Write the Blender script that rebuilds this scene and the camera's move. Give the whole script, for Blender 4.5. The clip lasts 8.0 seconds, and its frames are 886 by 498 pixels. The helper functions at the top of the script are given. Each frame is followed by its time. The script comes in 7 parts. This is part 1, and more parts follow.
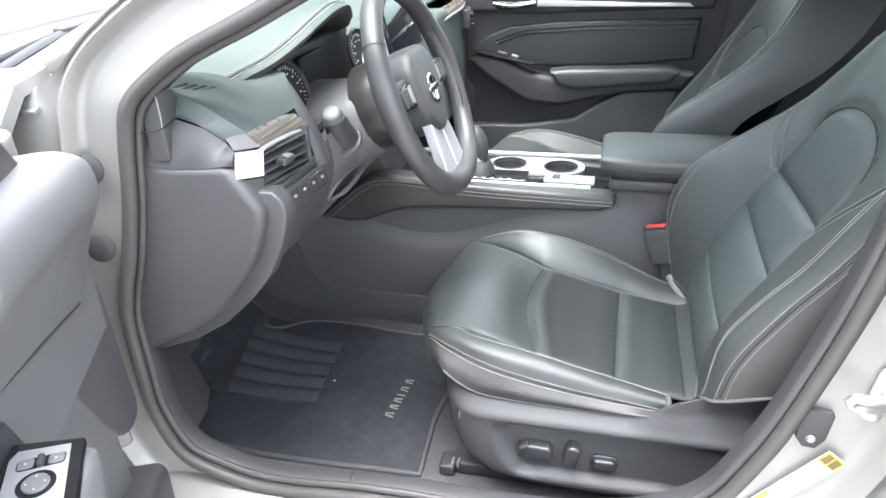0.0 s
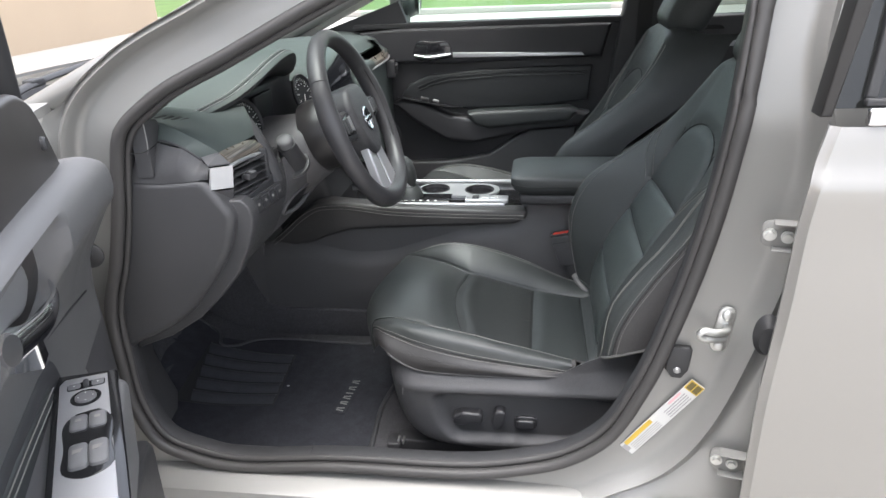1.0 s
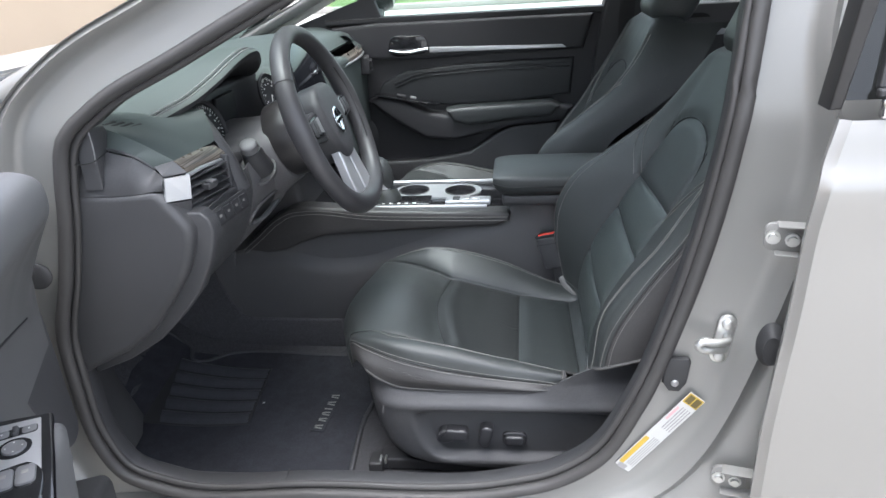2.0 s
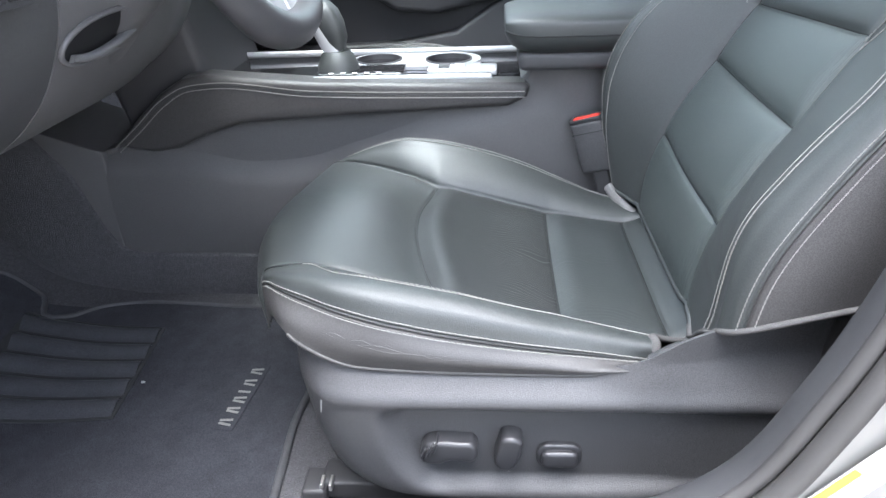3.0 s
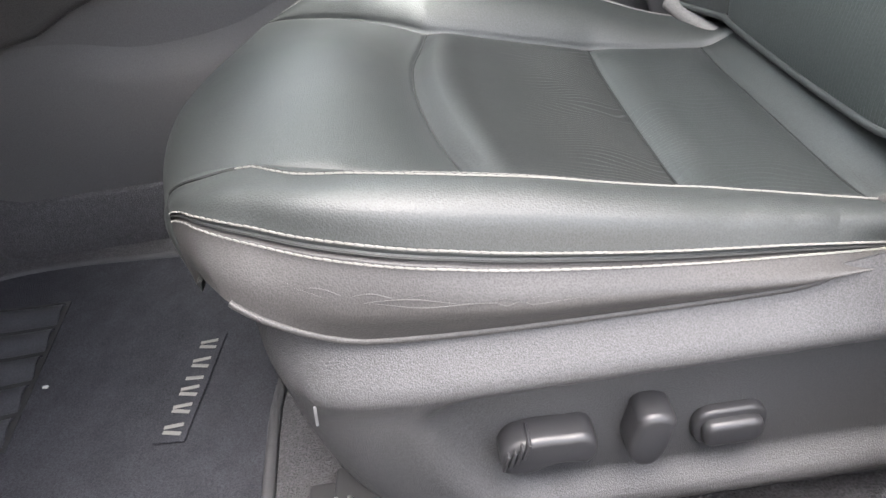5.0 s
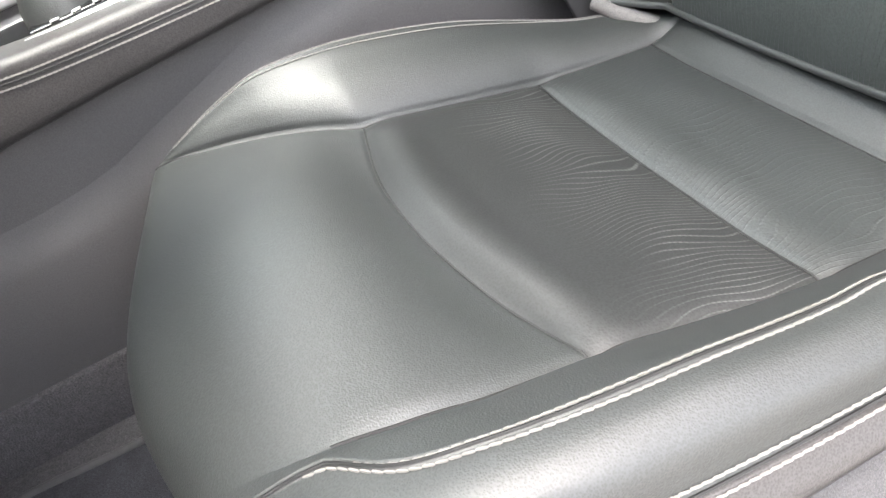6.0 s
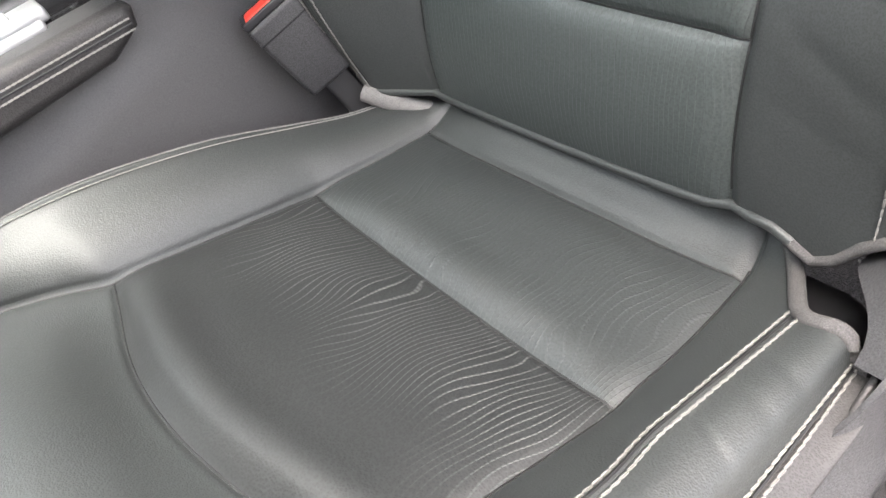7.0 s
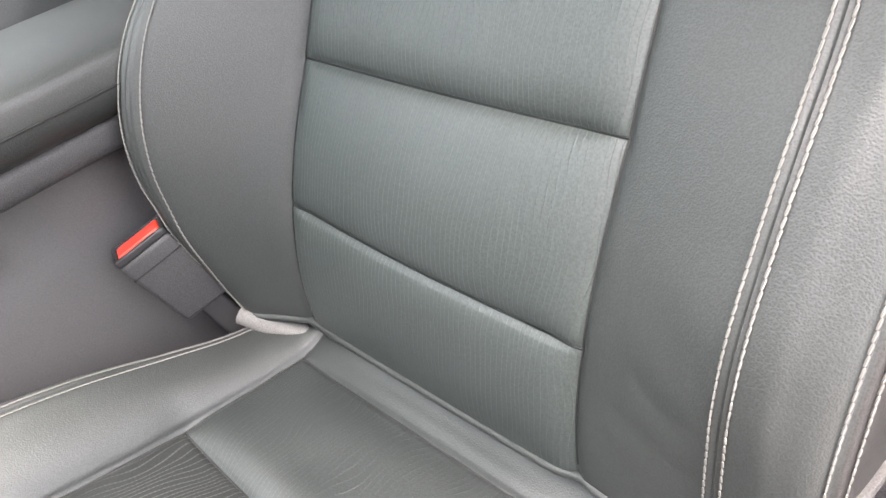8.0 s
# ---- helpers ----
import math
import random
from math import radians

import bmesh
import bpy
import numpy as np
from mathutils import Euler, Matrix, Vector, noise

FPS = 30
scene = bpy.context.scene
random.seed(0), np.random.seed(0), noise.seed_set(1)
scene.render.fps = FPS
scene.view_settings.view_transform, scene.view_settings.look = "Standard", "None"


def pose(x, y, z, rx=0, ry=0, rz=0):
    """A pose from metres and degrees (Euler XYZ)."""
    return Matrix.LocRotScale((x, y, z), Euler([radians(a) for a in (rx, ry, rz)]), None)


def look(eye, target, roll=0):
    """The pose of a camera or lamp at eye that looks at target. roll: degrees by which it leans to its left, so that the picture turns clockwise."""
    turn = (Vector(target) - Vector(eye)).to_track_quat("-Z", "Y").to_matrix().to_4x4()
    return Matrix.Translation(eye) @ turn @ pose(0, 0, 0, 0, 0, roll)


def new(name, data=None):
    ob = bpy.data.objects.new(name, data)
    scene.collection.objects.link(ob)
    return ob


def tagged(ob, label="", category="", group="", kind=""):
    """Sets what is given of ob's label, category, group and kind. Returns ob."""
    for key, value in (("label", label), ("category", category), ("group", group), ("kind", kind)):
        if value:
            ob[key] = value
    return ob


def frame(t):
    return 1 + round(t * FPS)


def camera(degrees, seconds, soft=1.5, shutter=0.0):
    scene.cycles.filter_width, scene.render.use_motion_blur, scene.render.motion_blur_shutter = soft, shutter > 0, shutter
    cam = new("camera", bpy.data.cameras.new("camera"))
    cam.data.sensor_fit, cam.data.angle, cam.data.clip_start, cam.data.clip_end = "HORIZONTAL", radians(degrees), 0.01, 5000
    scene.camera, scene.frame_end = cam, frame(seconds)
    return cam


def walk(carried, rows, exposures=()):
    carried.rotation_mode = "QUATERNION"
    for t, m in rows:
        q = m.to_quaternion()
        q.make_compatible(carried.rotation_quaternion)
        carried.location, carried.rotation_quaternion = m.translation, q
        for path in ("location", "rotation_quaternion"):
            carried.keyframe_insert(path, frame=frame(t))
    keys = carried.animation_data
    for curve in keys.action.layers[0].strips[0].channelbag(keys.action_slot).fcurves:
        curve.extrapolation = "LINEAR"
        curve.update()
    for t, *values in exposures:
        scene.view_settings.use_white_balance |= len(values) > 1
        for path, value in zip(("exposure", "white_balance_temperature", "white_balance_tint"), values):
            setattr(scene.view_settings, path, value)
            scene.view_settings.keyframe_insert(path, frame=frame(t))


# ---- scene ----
# x: towards the rear of the car, y: from the driver to the passenger, z: up
cam = camera(64.6, 8.0)
METRES, EYE, TILT, LEAN, TURN = 1.85, 1.26, -27.0, 2.2, 14.0
ROWS = [
    (0.0, 0.0, 0.0, 0.0, 0.0, 0.0, 0.0),
    (0.5, -0.0059, -0.1023, -0.0403, -3.48, 2.93, 1.81),
    (1.0, -0.0104, -0.1251, -0.0624, -5.49, 4.5, 2.98),
    (1.2, -0.0097, -0.1286, -0.0629, -5.83, 4.59, 3.53),
    (2.3, 0.0165, -0.0086, -0.0228, -7.02, 3.09, 4.60),
    (2.5, 0.0213, 0.0697, -0.0168, -7.61, 1.82, 4.53),
    (3.0, 0.0275, 0.2546, -0.071, -9.13, -0.23, 4.66),
    (3.5, 0.0454, 0.3687, -0.1092, -9.7, -2.05, 4.68),
    (4.0, 0.0519, 0.4166, -0.1157, -9.99, -3.77, 4.99),
    (4.5, 0.0517, 0.4246, -0.1128, -10.16, -5.37, 7.05),
    (4.7, 0.0426, 0.4269, -0.1026, -11.14, -6.98, 9.23),
    (5.8, 0.0049, 0.5001, -0.0245, -23.07, -13.52, 27.39),
    (6.0, 0.013, 0.5137, -0.0104, -27.91, -16.33, 30.52),
    (6.5, 0.0435, 0.5199, -0.0058, -36.37, -20.41, 35.38),
    (7.0, 0.0716, 0.5218, -0.0059, -43.95, -22.6, 36.63),
    (7.5, 0.0913, 0.5122, 0.0089, -50.04, -22.55, 35.74),
    (8.0, 0.1061, 0.4965, 0.0354, -53.92, -19.81, 34.01),
]
walk(cam, [(t, pose(0, 0, EYE, TILT, LEAN, TURN) @ pose(METRES * x, METRES * y, METRES * z, 90 + pitch, roll, yaw)) for t, x, y, z, yaw, pitch, roll in ROWS],
     [(0.0, 3.55, 6200, 10), (0.5, 2.75, 6300, 11), (1.0, 2.2, 6350, 11), (2.5, 2.5, 5900, 10), (3.0, 3.4, 5950, 11), (3.5, 3.35, 6200, 12), (4.5, 3.35, 6500, 13), (6.0, 3.7, 6750, 14), (6.5, 3.6, 6750, 14), (7.0, 3.5, 6850, 15), (7.5, 3.65, 6900, 16),
      (8.0, 3.95, 6950, 17)])

# ---- light: a bright overcast sky ----
world = bpy.data.worlds.new("sky")
scene.world = world
world.use_nodes = True
wt = world.node_tree
sky = wt.nodes.new("ShaderNodeTexSky")
sky.sky_type = "NISHITA"
sky.sun_disc = False
sky.sun_elevation = radians(80)
sky.sun_rotation = radians(188)
sky.air_density, sky.dust_density, sky.ozone_density = 1.0, 4.0, 1.0
hue = wt.nodes.new("ShaderNodeHueSaturation")
hue.inputs["Saturation"].default_value = 0.35
wt.links.new(sky.outputs[0], hue.inputs["Color"])
wt.links.new(hue.outputs[0], wt.nodes["Background"].inputs[0])
wt.nodes["Background"].inputs[1].default_value = 0.15
sun = new("sun", bpy.data.lights.new("sun", "SUN"))
sun.data.energy, sun.data.angle, sun.data.color = 0.55, radians(50), (1.0, 0.96, 0.9)
sun.matrix_world = look((-0.2, -1.4, 8), (0, 0, 0))


# ---- materials ----
def material(name, colour, rough=0.5, metal=0.0, grain=0.0, size=0.002, stain=0.15, patch=0.08, bump=0.0004,
             kind="noise", coat=0.0, spec=0.5, fleck=0.0):
    """A painted, moulded or woven surface: fine relief of the given size and broad uneven wear."""
    m = bpy.data.materials.new(name)
    m.use_nodes = True
    nt = m.node_tree
    n, ln = nt.nodes, nt.links
    bs = n["Principled BSDF"]
    bs.inputs["Metallic"].default_value = metal
    bs.inputs["Coat Weight"].default_value = coat
    bs.inputs["Coat Roughness"].default_value = 0.05
    bs.inputs["Specular IOR Level"].default_value = spec
    co = n.new("ShaderNodeTexCoord")
    big = n.new("ShaderNodeTexNoise")
    big.inputs["Scale"].default_value = 1 / patch
    big.inputs["Detail"].default_value = 4
    ln.new(co.outputs["Object"], big.inputs["Vector"])
    mix = n.new("ShaderNodeMix")
    mix.data_type = "RGBA"
    mix.inputs[6].default_value = (*[c * (1 - stain) for c in colour], 1)
    mix.inputs[7].default_value = (*[min(1, c * (1 + stain)) for c in colour], 1)
    ln.new(big.outputs["Fac"], mix.inputs[0])
    ln.new(mix.outputs[2], bs.inputs["Base Color"])
    rr = n.new("ShaderNodeMapRange")
    rr.inputs["To Min"].default_value = max(0.02, rough - 0.08)
    rr.inputs["To Max"].default_value = min(1, rough + 0.08)
    ln.new(big.outputs["Fac"], rr.inputs["Value"])
    ln.new(rr.outputs[0], bs.inputs["Roughness"])
    if grain > 0:
        if kind == "cells":
            fine = n.new("ShaderNodeTexVoronoi")
            fine.feature = "SMOOTH_F1"
            fine.inputs["Randomness"].default_value = 0.9
        else:
            fine = n.new("ShaderNodeTexNoise")
            fine.inputs["Detail"].default_value = 3
        fine.inputs["Scale"].default_value = 1 / size
        ln.new(co.outputs["Object"], fine.inputs["Vector"])
        if fleck > 0:
            # pores of the grain are a little darker than its crests
            pore = n.new("ShaderNodeMapRange")
            pore.inputs["From Min"].default_value, pore.inputs["From Max"].default_value = (0.0, 0.6) if kind == "cells" else (0.32, 0.68)
            pore.inputs["To Min"].default_value, pore.inputs["To Max"].default_value = 1 - fleck, 1 + fleck
            ln.new(fine.outputs[0], pore.inputs["Value"])
            tint = n.new("ShaderNodeVectorMath")
            tint.operation = "SCALE"
            ln.new(mix.outputs[2], tint.inputs[0])
            ln.new(pore.outputs[0], tint.inputs["Scale"])
            ln.new(tint.outputs[0], bs.inputs["Base Color"])
        bu = n.new("ShaderNodeBump")
        bu.inputs["Strength"].default_value = grain
        bu.inputs["Distance"].default_value = bump
        ln.new(fine.outputs[0], bu.inputs["Height"])
        ln.new(bu.outputs[0], bs.inputs["Normal"])
    return m


def stitched_leather(name, colour, rough, along, across, pitch=0.0050, show=0.16, wild=0.05, quick=6.5, gap=0.45, start=None, spec=0.7, relief=0.3):
    """Leather with sewn wavy grain lines: along, across are the axes (0 x, 1 y, 2 z) of the lines and of their spacing."""
    m = material(name, colour, rough, 0, 0.4, 0.0014, 0.12, 0.07, 0.0003, "cells", spec=spec, fleck=0.35)
    nt = m.node_tree
    n, ln = nt.nodes, nt.links
    bs = n["Principled BSDF"]
    co = next(x for x in n if x.bl_idname == "ShaderNodeTexCoord")
    old = next(x for x in n if x.bl_idname == "ShaderNodeBump")
    mp = n.new("ShaderNodeMapping")
    sc = [0.0, 0.0, 0.0]
    sc[along], sc[across] = quick, 15.0
    mp.inputs["Scale"].default_value = sc
    ln.new(co.outputs["Object"], mp.inputs["Vector"])
    wob = n.new("ShaderNodeTexNoise")
    wob.inputs["Scale"].default_value = 1.0
    wob.inputs["Detail"].default_value = 1.0
    ln.new(mp.outputs[0], wob.inputs["Vector"])
    sep = n.new("ShaderNodeSeparateXYZ")
    ln.new(co.outputs["Object"], sep.inputs[0])

    def calc(op, a, b=0.0, c=0.0):
        q = n.new("ShaderNodeMath")
        q.operation = op
        for k, v in enumerate((a, b, c)):
            if isinstance(v, (int, float)):
                q.inputs[k].default_value = v
            else:
                ln.new(v, q.inputs[k])
        return q.outputs[0]

    shift = calc("MULTIPLY_ADD", wob.outputs["Fac"], wild, sep.outputs[across])
    wave = calc("SINE", calc("MULTIPLY", shift, 2 * math.pi / pitch))
    line = calc("SMOOTH_MIN", calc("MAXIMUM", calc("MULTIPLY_ADD", wave, 4.0, -3.1), 0.0), 1.0, 0.1)
    dash = calc("SINE", calc("MULTIPLY_ADD", sep.outputs[along], 2 * math.pi / 0.0030, calc("MULTIPLY", shift, 900.0)))
    dash = calc("MAXIMUM", calc("MULTIPLY_ADD", dash, gap, 1.45 - gap), 0.0)
    fade = n.new("ShaderNodeTexNoise")
    fade.inputs["Scale"].default_value = 14
    ln.new(co.outputs["Object"], fade.inputs["Vector"])
    strength = calc("MULTIPLY", calc("MINIMUM", calc("MULTIPLY", line, dash), 1.0), calc("MULTIPLY_ADD", fade.outputs["Fac"], 1.6, -0.1))
    strength = calc("MAXIMUM", strength, 0.0)
    if start is not None:
        clear = n.new("ShaderNodeMapRange")
        clear.interpolation_type = "SMOOTHSTEP"
        clear.inputs["From Min"].default_value, clear.inputs["From Max"].default_value = start
        ln.new(calc("MULTIPLY_ADD", fade.outputs["Fac"], 0.05, sep.outputs[along]), clear.inputs["Value"])
        strength = calc("MULTIPLY", strength, clear.outputs[0])
    # the sewn ridges are tinted pale too, a highlight painted over their relief
    mix = n.new("ShaderNodeMix")
    mix.data_type = "RGBA"
    mix.inputs[7].default_value = (0.34, 0.35, 0.34, 1)
    src = bs.inputs["Base Color"].links[0].from_socket
    ln.new(src, mix.inputs[6])
    ln.new(calc("MULTIPLY", strength, show), mix.inputs[0])
    ln.new(mix.outputs[2], bs.inputs["Base Color"])
    bu = n.new("ShaderNodeBump")
    bu.inputs["Strength"].default_value = relief
    bu.inputs["Distance"].default_value = 0.0005
    ln.new(strength, bu.inputs["Height"])
    ln.new(old.outputs[0], bu.inputs["Normal"])
    ln.new(bu.outputs[0], bs.inputs["Normal"])
    return m


def glass(name, tint, gloss=1.0):
    m = bpy.data.materials.new(name)
    m.use_nodes = True
    n, ln = m.node_tree.nodes, m.node_tree.links
    n.remove(n["Principled BSDF"])
    tr, gl, mix, fr = (n.new(k) for k in ("ShaderNodeBsdfTransparent", "ShaderNodeBsdfGlossy", "ShaderNodeMixShader", "ShaderNodeFresnel"))
    tr.inputs[0].default_value = (*tint, 1)
    gl.inputs["Roughness"].default_value = 0.02
    gl.inputs[0].default_value = (gloss, gloss, gloss, 1)
    fr.inputs[0].default_value = 1.45
    ln.new(fr.outputs[0], mix.inputs[0])
    ln.new(tr.outputs[0], mix.inputs[1])
    ln.new(gl.outputs[0], mix.inputs[2])
    ln.new(mix.outputs[0], n["Material Output"].inputs[0])
    return m


LEATHER = material("black_leather", (0.0242, 0.0275, 0.0270), 0.52, 0, 0.8, 0.0010, 0.18, 0.09, 0.00024, "cells", spec=0.75, fleck=0.4)
LEATHER_GREY = material("grey_side_leather", (0.033, 0.0318, 0.0315), 0.50, 0, 0.8, 0.0010, 0.20, 0.09, 0.00022, "cells", fleck=0.45)
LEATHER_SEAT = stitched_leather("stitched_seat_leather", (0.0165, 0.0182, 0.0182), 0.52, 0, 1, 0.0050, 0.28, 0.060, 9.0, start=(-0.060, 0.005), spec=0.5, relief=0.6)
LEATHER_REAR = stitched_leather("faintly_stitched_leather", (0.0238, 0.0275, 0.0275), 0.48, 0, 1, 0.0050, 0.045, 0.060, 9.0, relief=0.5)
# backrest insert: base colour raised in place of light from the windscreen
LEATHER_BACK_LIT = stitched_leather("lit_stitched_back_leather", (0.037, 0.045, 0.043), 0.48, 2, 1, 0.0042, 0.045, 0.028, 11.0, 0.25, relief=0.9)
PLASTIC = material("black_grained_plastic", (0.046, 0.046, 0.048), 0.48, 0, 1.0, 0.0010, 0.18, 0.10, 0.00042, fleck=0.42)
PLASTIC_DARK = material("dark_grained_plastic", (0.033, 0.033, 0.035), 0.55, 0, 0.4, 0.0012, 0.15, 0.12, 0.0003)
SOFT = material("soft_dash_skin", (0.066, 0.080, 0.075), 0.58, 0, 0.4, 0.0018, 0.12, 0.1, 0.0004, "cells", spec=0.35)
GLOSS = material("piano_black", (0.010, 0.010, 0.011), 0.12, 0, 0.0, coat=0.6)
SATIN = material("satin_silver", (0.52, 0.53, 0.54), 0.34, 0.6, 0.1, 0.001, 0.05, 0.05, 0.0001)
CHROME = material("chrome", (0.75, 0.76, 0.78), 0.08, 1.0, 0, stain=0.03)
STEEL = material("zinc_steel", (0.62, 0.62, 0.60), 0.48, 1.0, 0.3, 0.004, 0.15, 0.02, 0.0003)
PAINT = material("silver_paint", (0.235, 0.231, 0.220), 0.42, 0.30, 0.12, 0.0006, 0.05, 0.4, 0.0001, coat=0.35)
PAINT_WARM = material("warm_silver_paint", (0.255, 0.245, 0.228), 0.34, 0.35, 0.12, 0.0006, 0.04, 0.4, 0.0001, coat=0.7)
DOOR_HIDE = material("black_door_leatherette", (0.022, 0.024, 0.025), 0.5, 0, 0.5, 0.0014, 0.15, 0.08, 0.0003, "cells", fleck=0.25)
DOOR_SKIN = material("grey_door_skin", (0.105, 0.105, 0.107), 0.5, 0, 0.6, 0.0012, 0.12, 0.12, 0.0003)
SWITCH_GREY = material("grey_switch_plastic", (0.125, 0.125, 0.128), 0.42, 0, 0.4, 0.0010, 0.10, 0.03, 0.0002)
FASCIA = material("grey_fascia", (0.34, 0.34, 0.345), 0.30, 0.3, 0.1, 0.001, 0.05, 0.05, 0.0001)
FLAP = material("dark_grey_cover", (0.050, 0.050, 0.053), 0.6, 0, 0.4, 0.0012, 0.12, 0.1, 0.0002)
SAIL = material("dark_corner_cover", (0.040, 0.036, 0.034), 0.40, 0, 0.3, 0.0012, 0.12, 0.1, 0.0002)
DIAL = material("matt_dial_black", (0.010, 0.010, 0.011), 0.55, 0, 0.0, spec=0.25)
RIM = material("rim_leather", (0.045, 0.044, 0.046), 0.42, 0, 0.5, 0.0014, 0.12, 0.06, 0.0003, "cells")
# the black plastic again, its colour lightened to offset shade under the dash
CONSOLE_SKIN_LIT = material("grained_console_plastic_lit", (0.088, 0.086, 0.088), 0.50, 0, 0.8, 0.0012, 0.12, 0.12, 0.0003, fleck=0.12)
SWITCH = material("dark_switch_plastic", (0.026, 0.026, 0.028), 0.38, 0, 0.5, 0.0010, 0.12, 0.03, 0.0002)
INK_DARK = material("dark_print", (0.12, 0.09, 0.03), 0.7, 0, 0.0)
RUBBER = material("black_rubber", (0.028, 0.028, 0.029), 0.62, 0, 0.3, 0.0015, 0.2, 0.06, 0.0003)
SEAL = material("grey_black_seal_rubber", (0.043, 0.041, 0.040), 0.55, 0, 0.3, 0.0015, 0.2, 0.06, 0.0003)
HEEL = material("heel_pad_rubber", (0.050, 0.052, 0.058), 0.36, 0, 0.5, 0.0020, 0.35, 0.03, 0.0004, fleck=0.3)
CARPET = material("black_carpet", (0.082, 0.081, 0.086), 0.95, 0, 1.0, 0.0020, 0.35, 0.006, 0.003, spec=0.1, fleck=0.3)
MATCLOTH = material("black_mat_carpet", (0.043, 0.044, 0.051), 0.95, 0, 1.0, 0.0014, 0.40, 0.03, 0.002, spec=0.1, fleck=0.3)
THREAD = material("pale_thread", (0.20, 0.196, 0.184), 0.7, 0, 0.5, 0.0008, 0.15, 0.02, 0.0003)
FELT = material("headliner_cloth", (0.60, 0.59, 0.56), 0.95, 0, 0.6, 0.0015, 0.06, 0.1, 0.0005, spec=0.1)
WEBBING = material("grey_elastic_tape", (0.062, 0.060, 0.059), 0.85, 0, 0.8, 0.0008, 0.25, 0.008, 0.0004, fleck=0.35)
TAPE_PALE = material("pale_grey_cloth_roll", (0.15, 0.145, 0.14), 0.8, 0, 0.8, 0.0010, 0.2, 0.01, 0.0005, fleck=0.25)
WEBBING_DARK = material("black_overlock", (0.03, 0.03, 0.03), 0.9, 0, 0.9, 0.0012, 0.3, 0.01, 0.0008)
BINDING = material("black_mat_binding", (0.060, 0.060, 0.064), 0.75, 0, 1.0, 0.0012, 0.3, 0.008, 0.0008, spec=0.4)
SATIN_GREY = material("grey_steel", (0.30, 0.30, 0.30), 0.45, 0.6, 0.3, 0.002, 0.1, 0.02, 0.0002)
SEAM = material("dark_seam", (0.010, 0.011, 0.011), 0.7, 0, 0)
THREAD_GREY = material("grey_thread", (0.30, 0.30, 0.29), 0.7, 0, 0.5, 0.0008, 0.15, 0.02, 0.0003)
RED = material("red_button", (0.75, 0.06, 0.04), 0.4, 0, 0.1, 0.002, 0.05, 0.02)
WHITE = material("white_print", (0.52, 0.52, 0.50), 0.6, 0, 0.1, 0.002, 0.03, 0.02)
YELLOW = material("yellow_print", (0.52, 0.36, 0.05), 0.6, 0, 0.1, 0.002, 0.03, 0.02)
INK = material("grey_print", (0.30, 0.29, 0.29), 0.7, 0, 0.0)
PINK = material("red_print", (0.60, 0.36, 0.37), 0.7, 0, 0.0)
CREAM = material("cream_paper", (0.62, 0.60, 0.42), 0.7, 0, 0.1, 0.002, 0.05, 0.02)
SCREEN = material("dark_screen", (0.012, 0.013, 0.016), 0.06, 0, 0.0, coat=0.5)
WINDOW = glass("clear_glass", (0.86, 0.95, 0.91))
TINTED_LIGHT = glass("light_privacy_glass", (0.55, 0.60, 0.57))
CHROME_SATIN = material("satin_chrome", (0.72, 0.72, 0.73), 0.22, 1.0, 0.1, 0.002, 0.04, 0.1, 0.0001)
GLOSS_SOFT = material("satin_black_cover", (0.022, 0.021, 0.021), 0.35, 0, 0.2, 0.001, 0.1, 0.05, 0.0001)
TINTED = glass("privacy_glass", (0.16, 0.17, 0.17))


def wood_trim():
    m = material("striped_wood_trim", (0.20, 0.15, 0.10), 0.3, 0, 0.2, 0.002, 0.2, 0.05, 0.0002, coat=0.3)
    n, ln = m.node_tree.nodes, m.node_tree.links
    co = next(x for x in n if x.bl_idname == "ShaderNodeTexCoord")
    mp = n.new("ShaderNodeMapping")
    mp.inputs["Scale"].default_value = (20, 6, 420)
    ln.new(co.outputs["Object"], mp.inputs["Vector"])
    no = n.new("ShaderNodeTexNoise")
    no.inputs["Scale"].default_value = 1.0
    no.inputs["Detail"].default_value = 1.0
    ln.new(mp.outputs[0], no.inputs["Vector"])
    cr = n.new("ShaderNodeValToRGB")
    cr.color_ramp.elements[0].position, cr.color_ramp.elements[0].color = 0.38, (0.045, 0.038, 0.030, 1)
    cr.color_ramp.elements[1].position, cr.color_ramp.elements[1].color = 0.62, (0.18, 0.155, 0.125, 1)
    ln.new(no.outputs["Fac"], cr.inputs[0])
    ln.new(cr.outputs[0], n["Principled BSDF"].inputs["Base Color"])
    return m


WOOD = wood_trim()


# ---- mesh tools ----
def thing(name, place, label="", category="", group="", kind=""):
    return tagged(place_at(new(name), place), label, category, group, kind)


def place_at(ob, place):
    ob.location = place
    ob.empty_display_size = 0.05
    return ob


def origin_of(ob):
    o = ob
    while o.parent:
        o = o.parent
    return np.array(o.location) if o.type == "EMPTY" else np.zeros(3)


def mesh_part(name, verts, faces, mat, parent=None, label="", smooth=True, sharp=40):
    """One mesh object from points in the place's own coordinates, under a thing or a part (or on its own)."""
    verts = np.asarray(verts, float)
    if parent is not None:
        verts = verts - origin_of(parent)
    me = bpy.data.meshes.new(name)
    me.from_pydata(verts.tolist(), [], [list(map(int, f)) for f in faces])
    me.materials.append(mat)
    if smooth:
        me.polygons.foreach_set("use_smooth", [True] * len(me.polygons))
        me.set_sharp_from_angle(angle=radians(sharp))
    me.update()
    ob = new(name, me)
    if parent is not None:
        ob.parent = parent
    if label:
        ob["label"] = label
    return ob


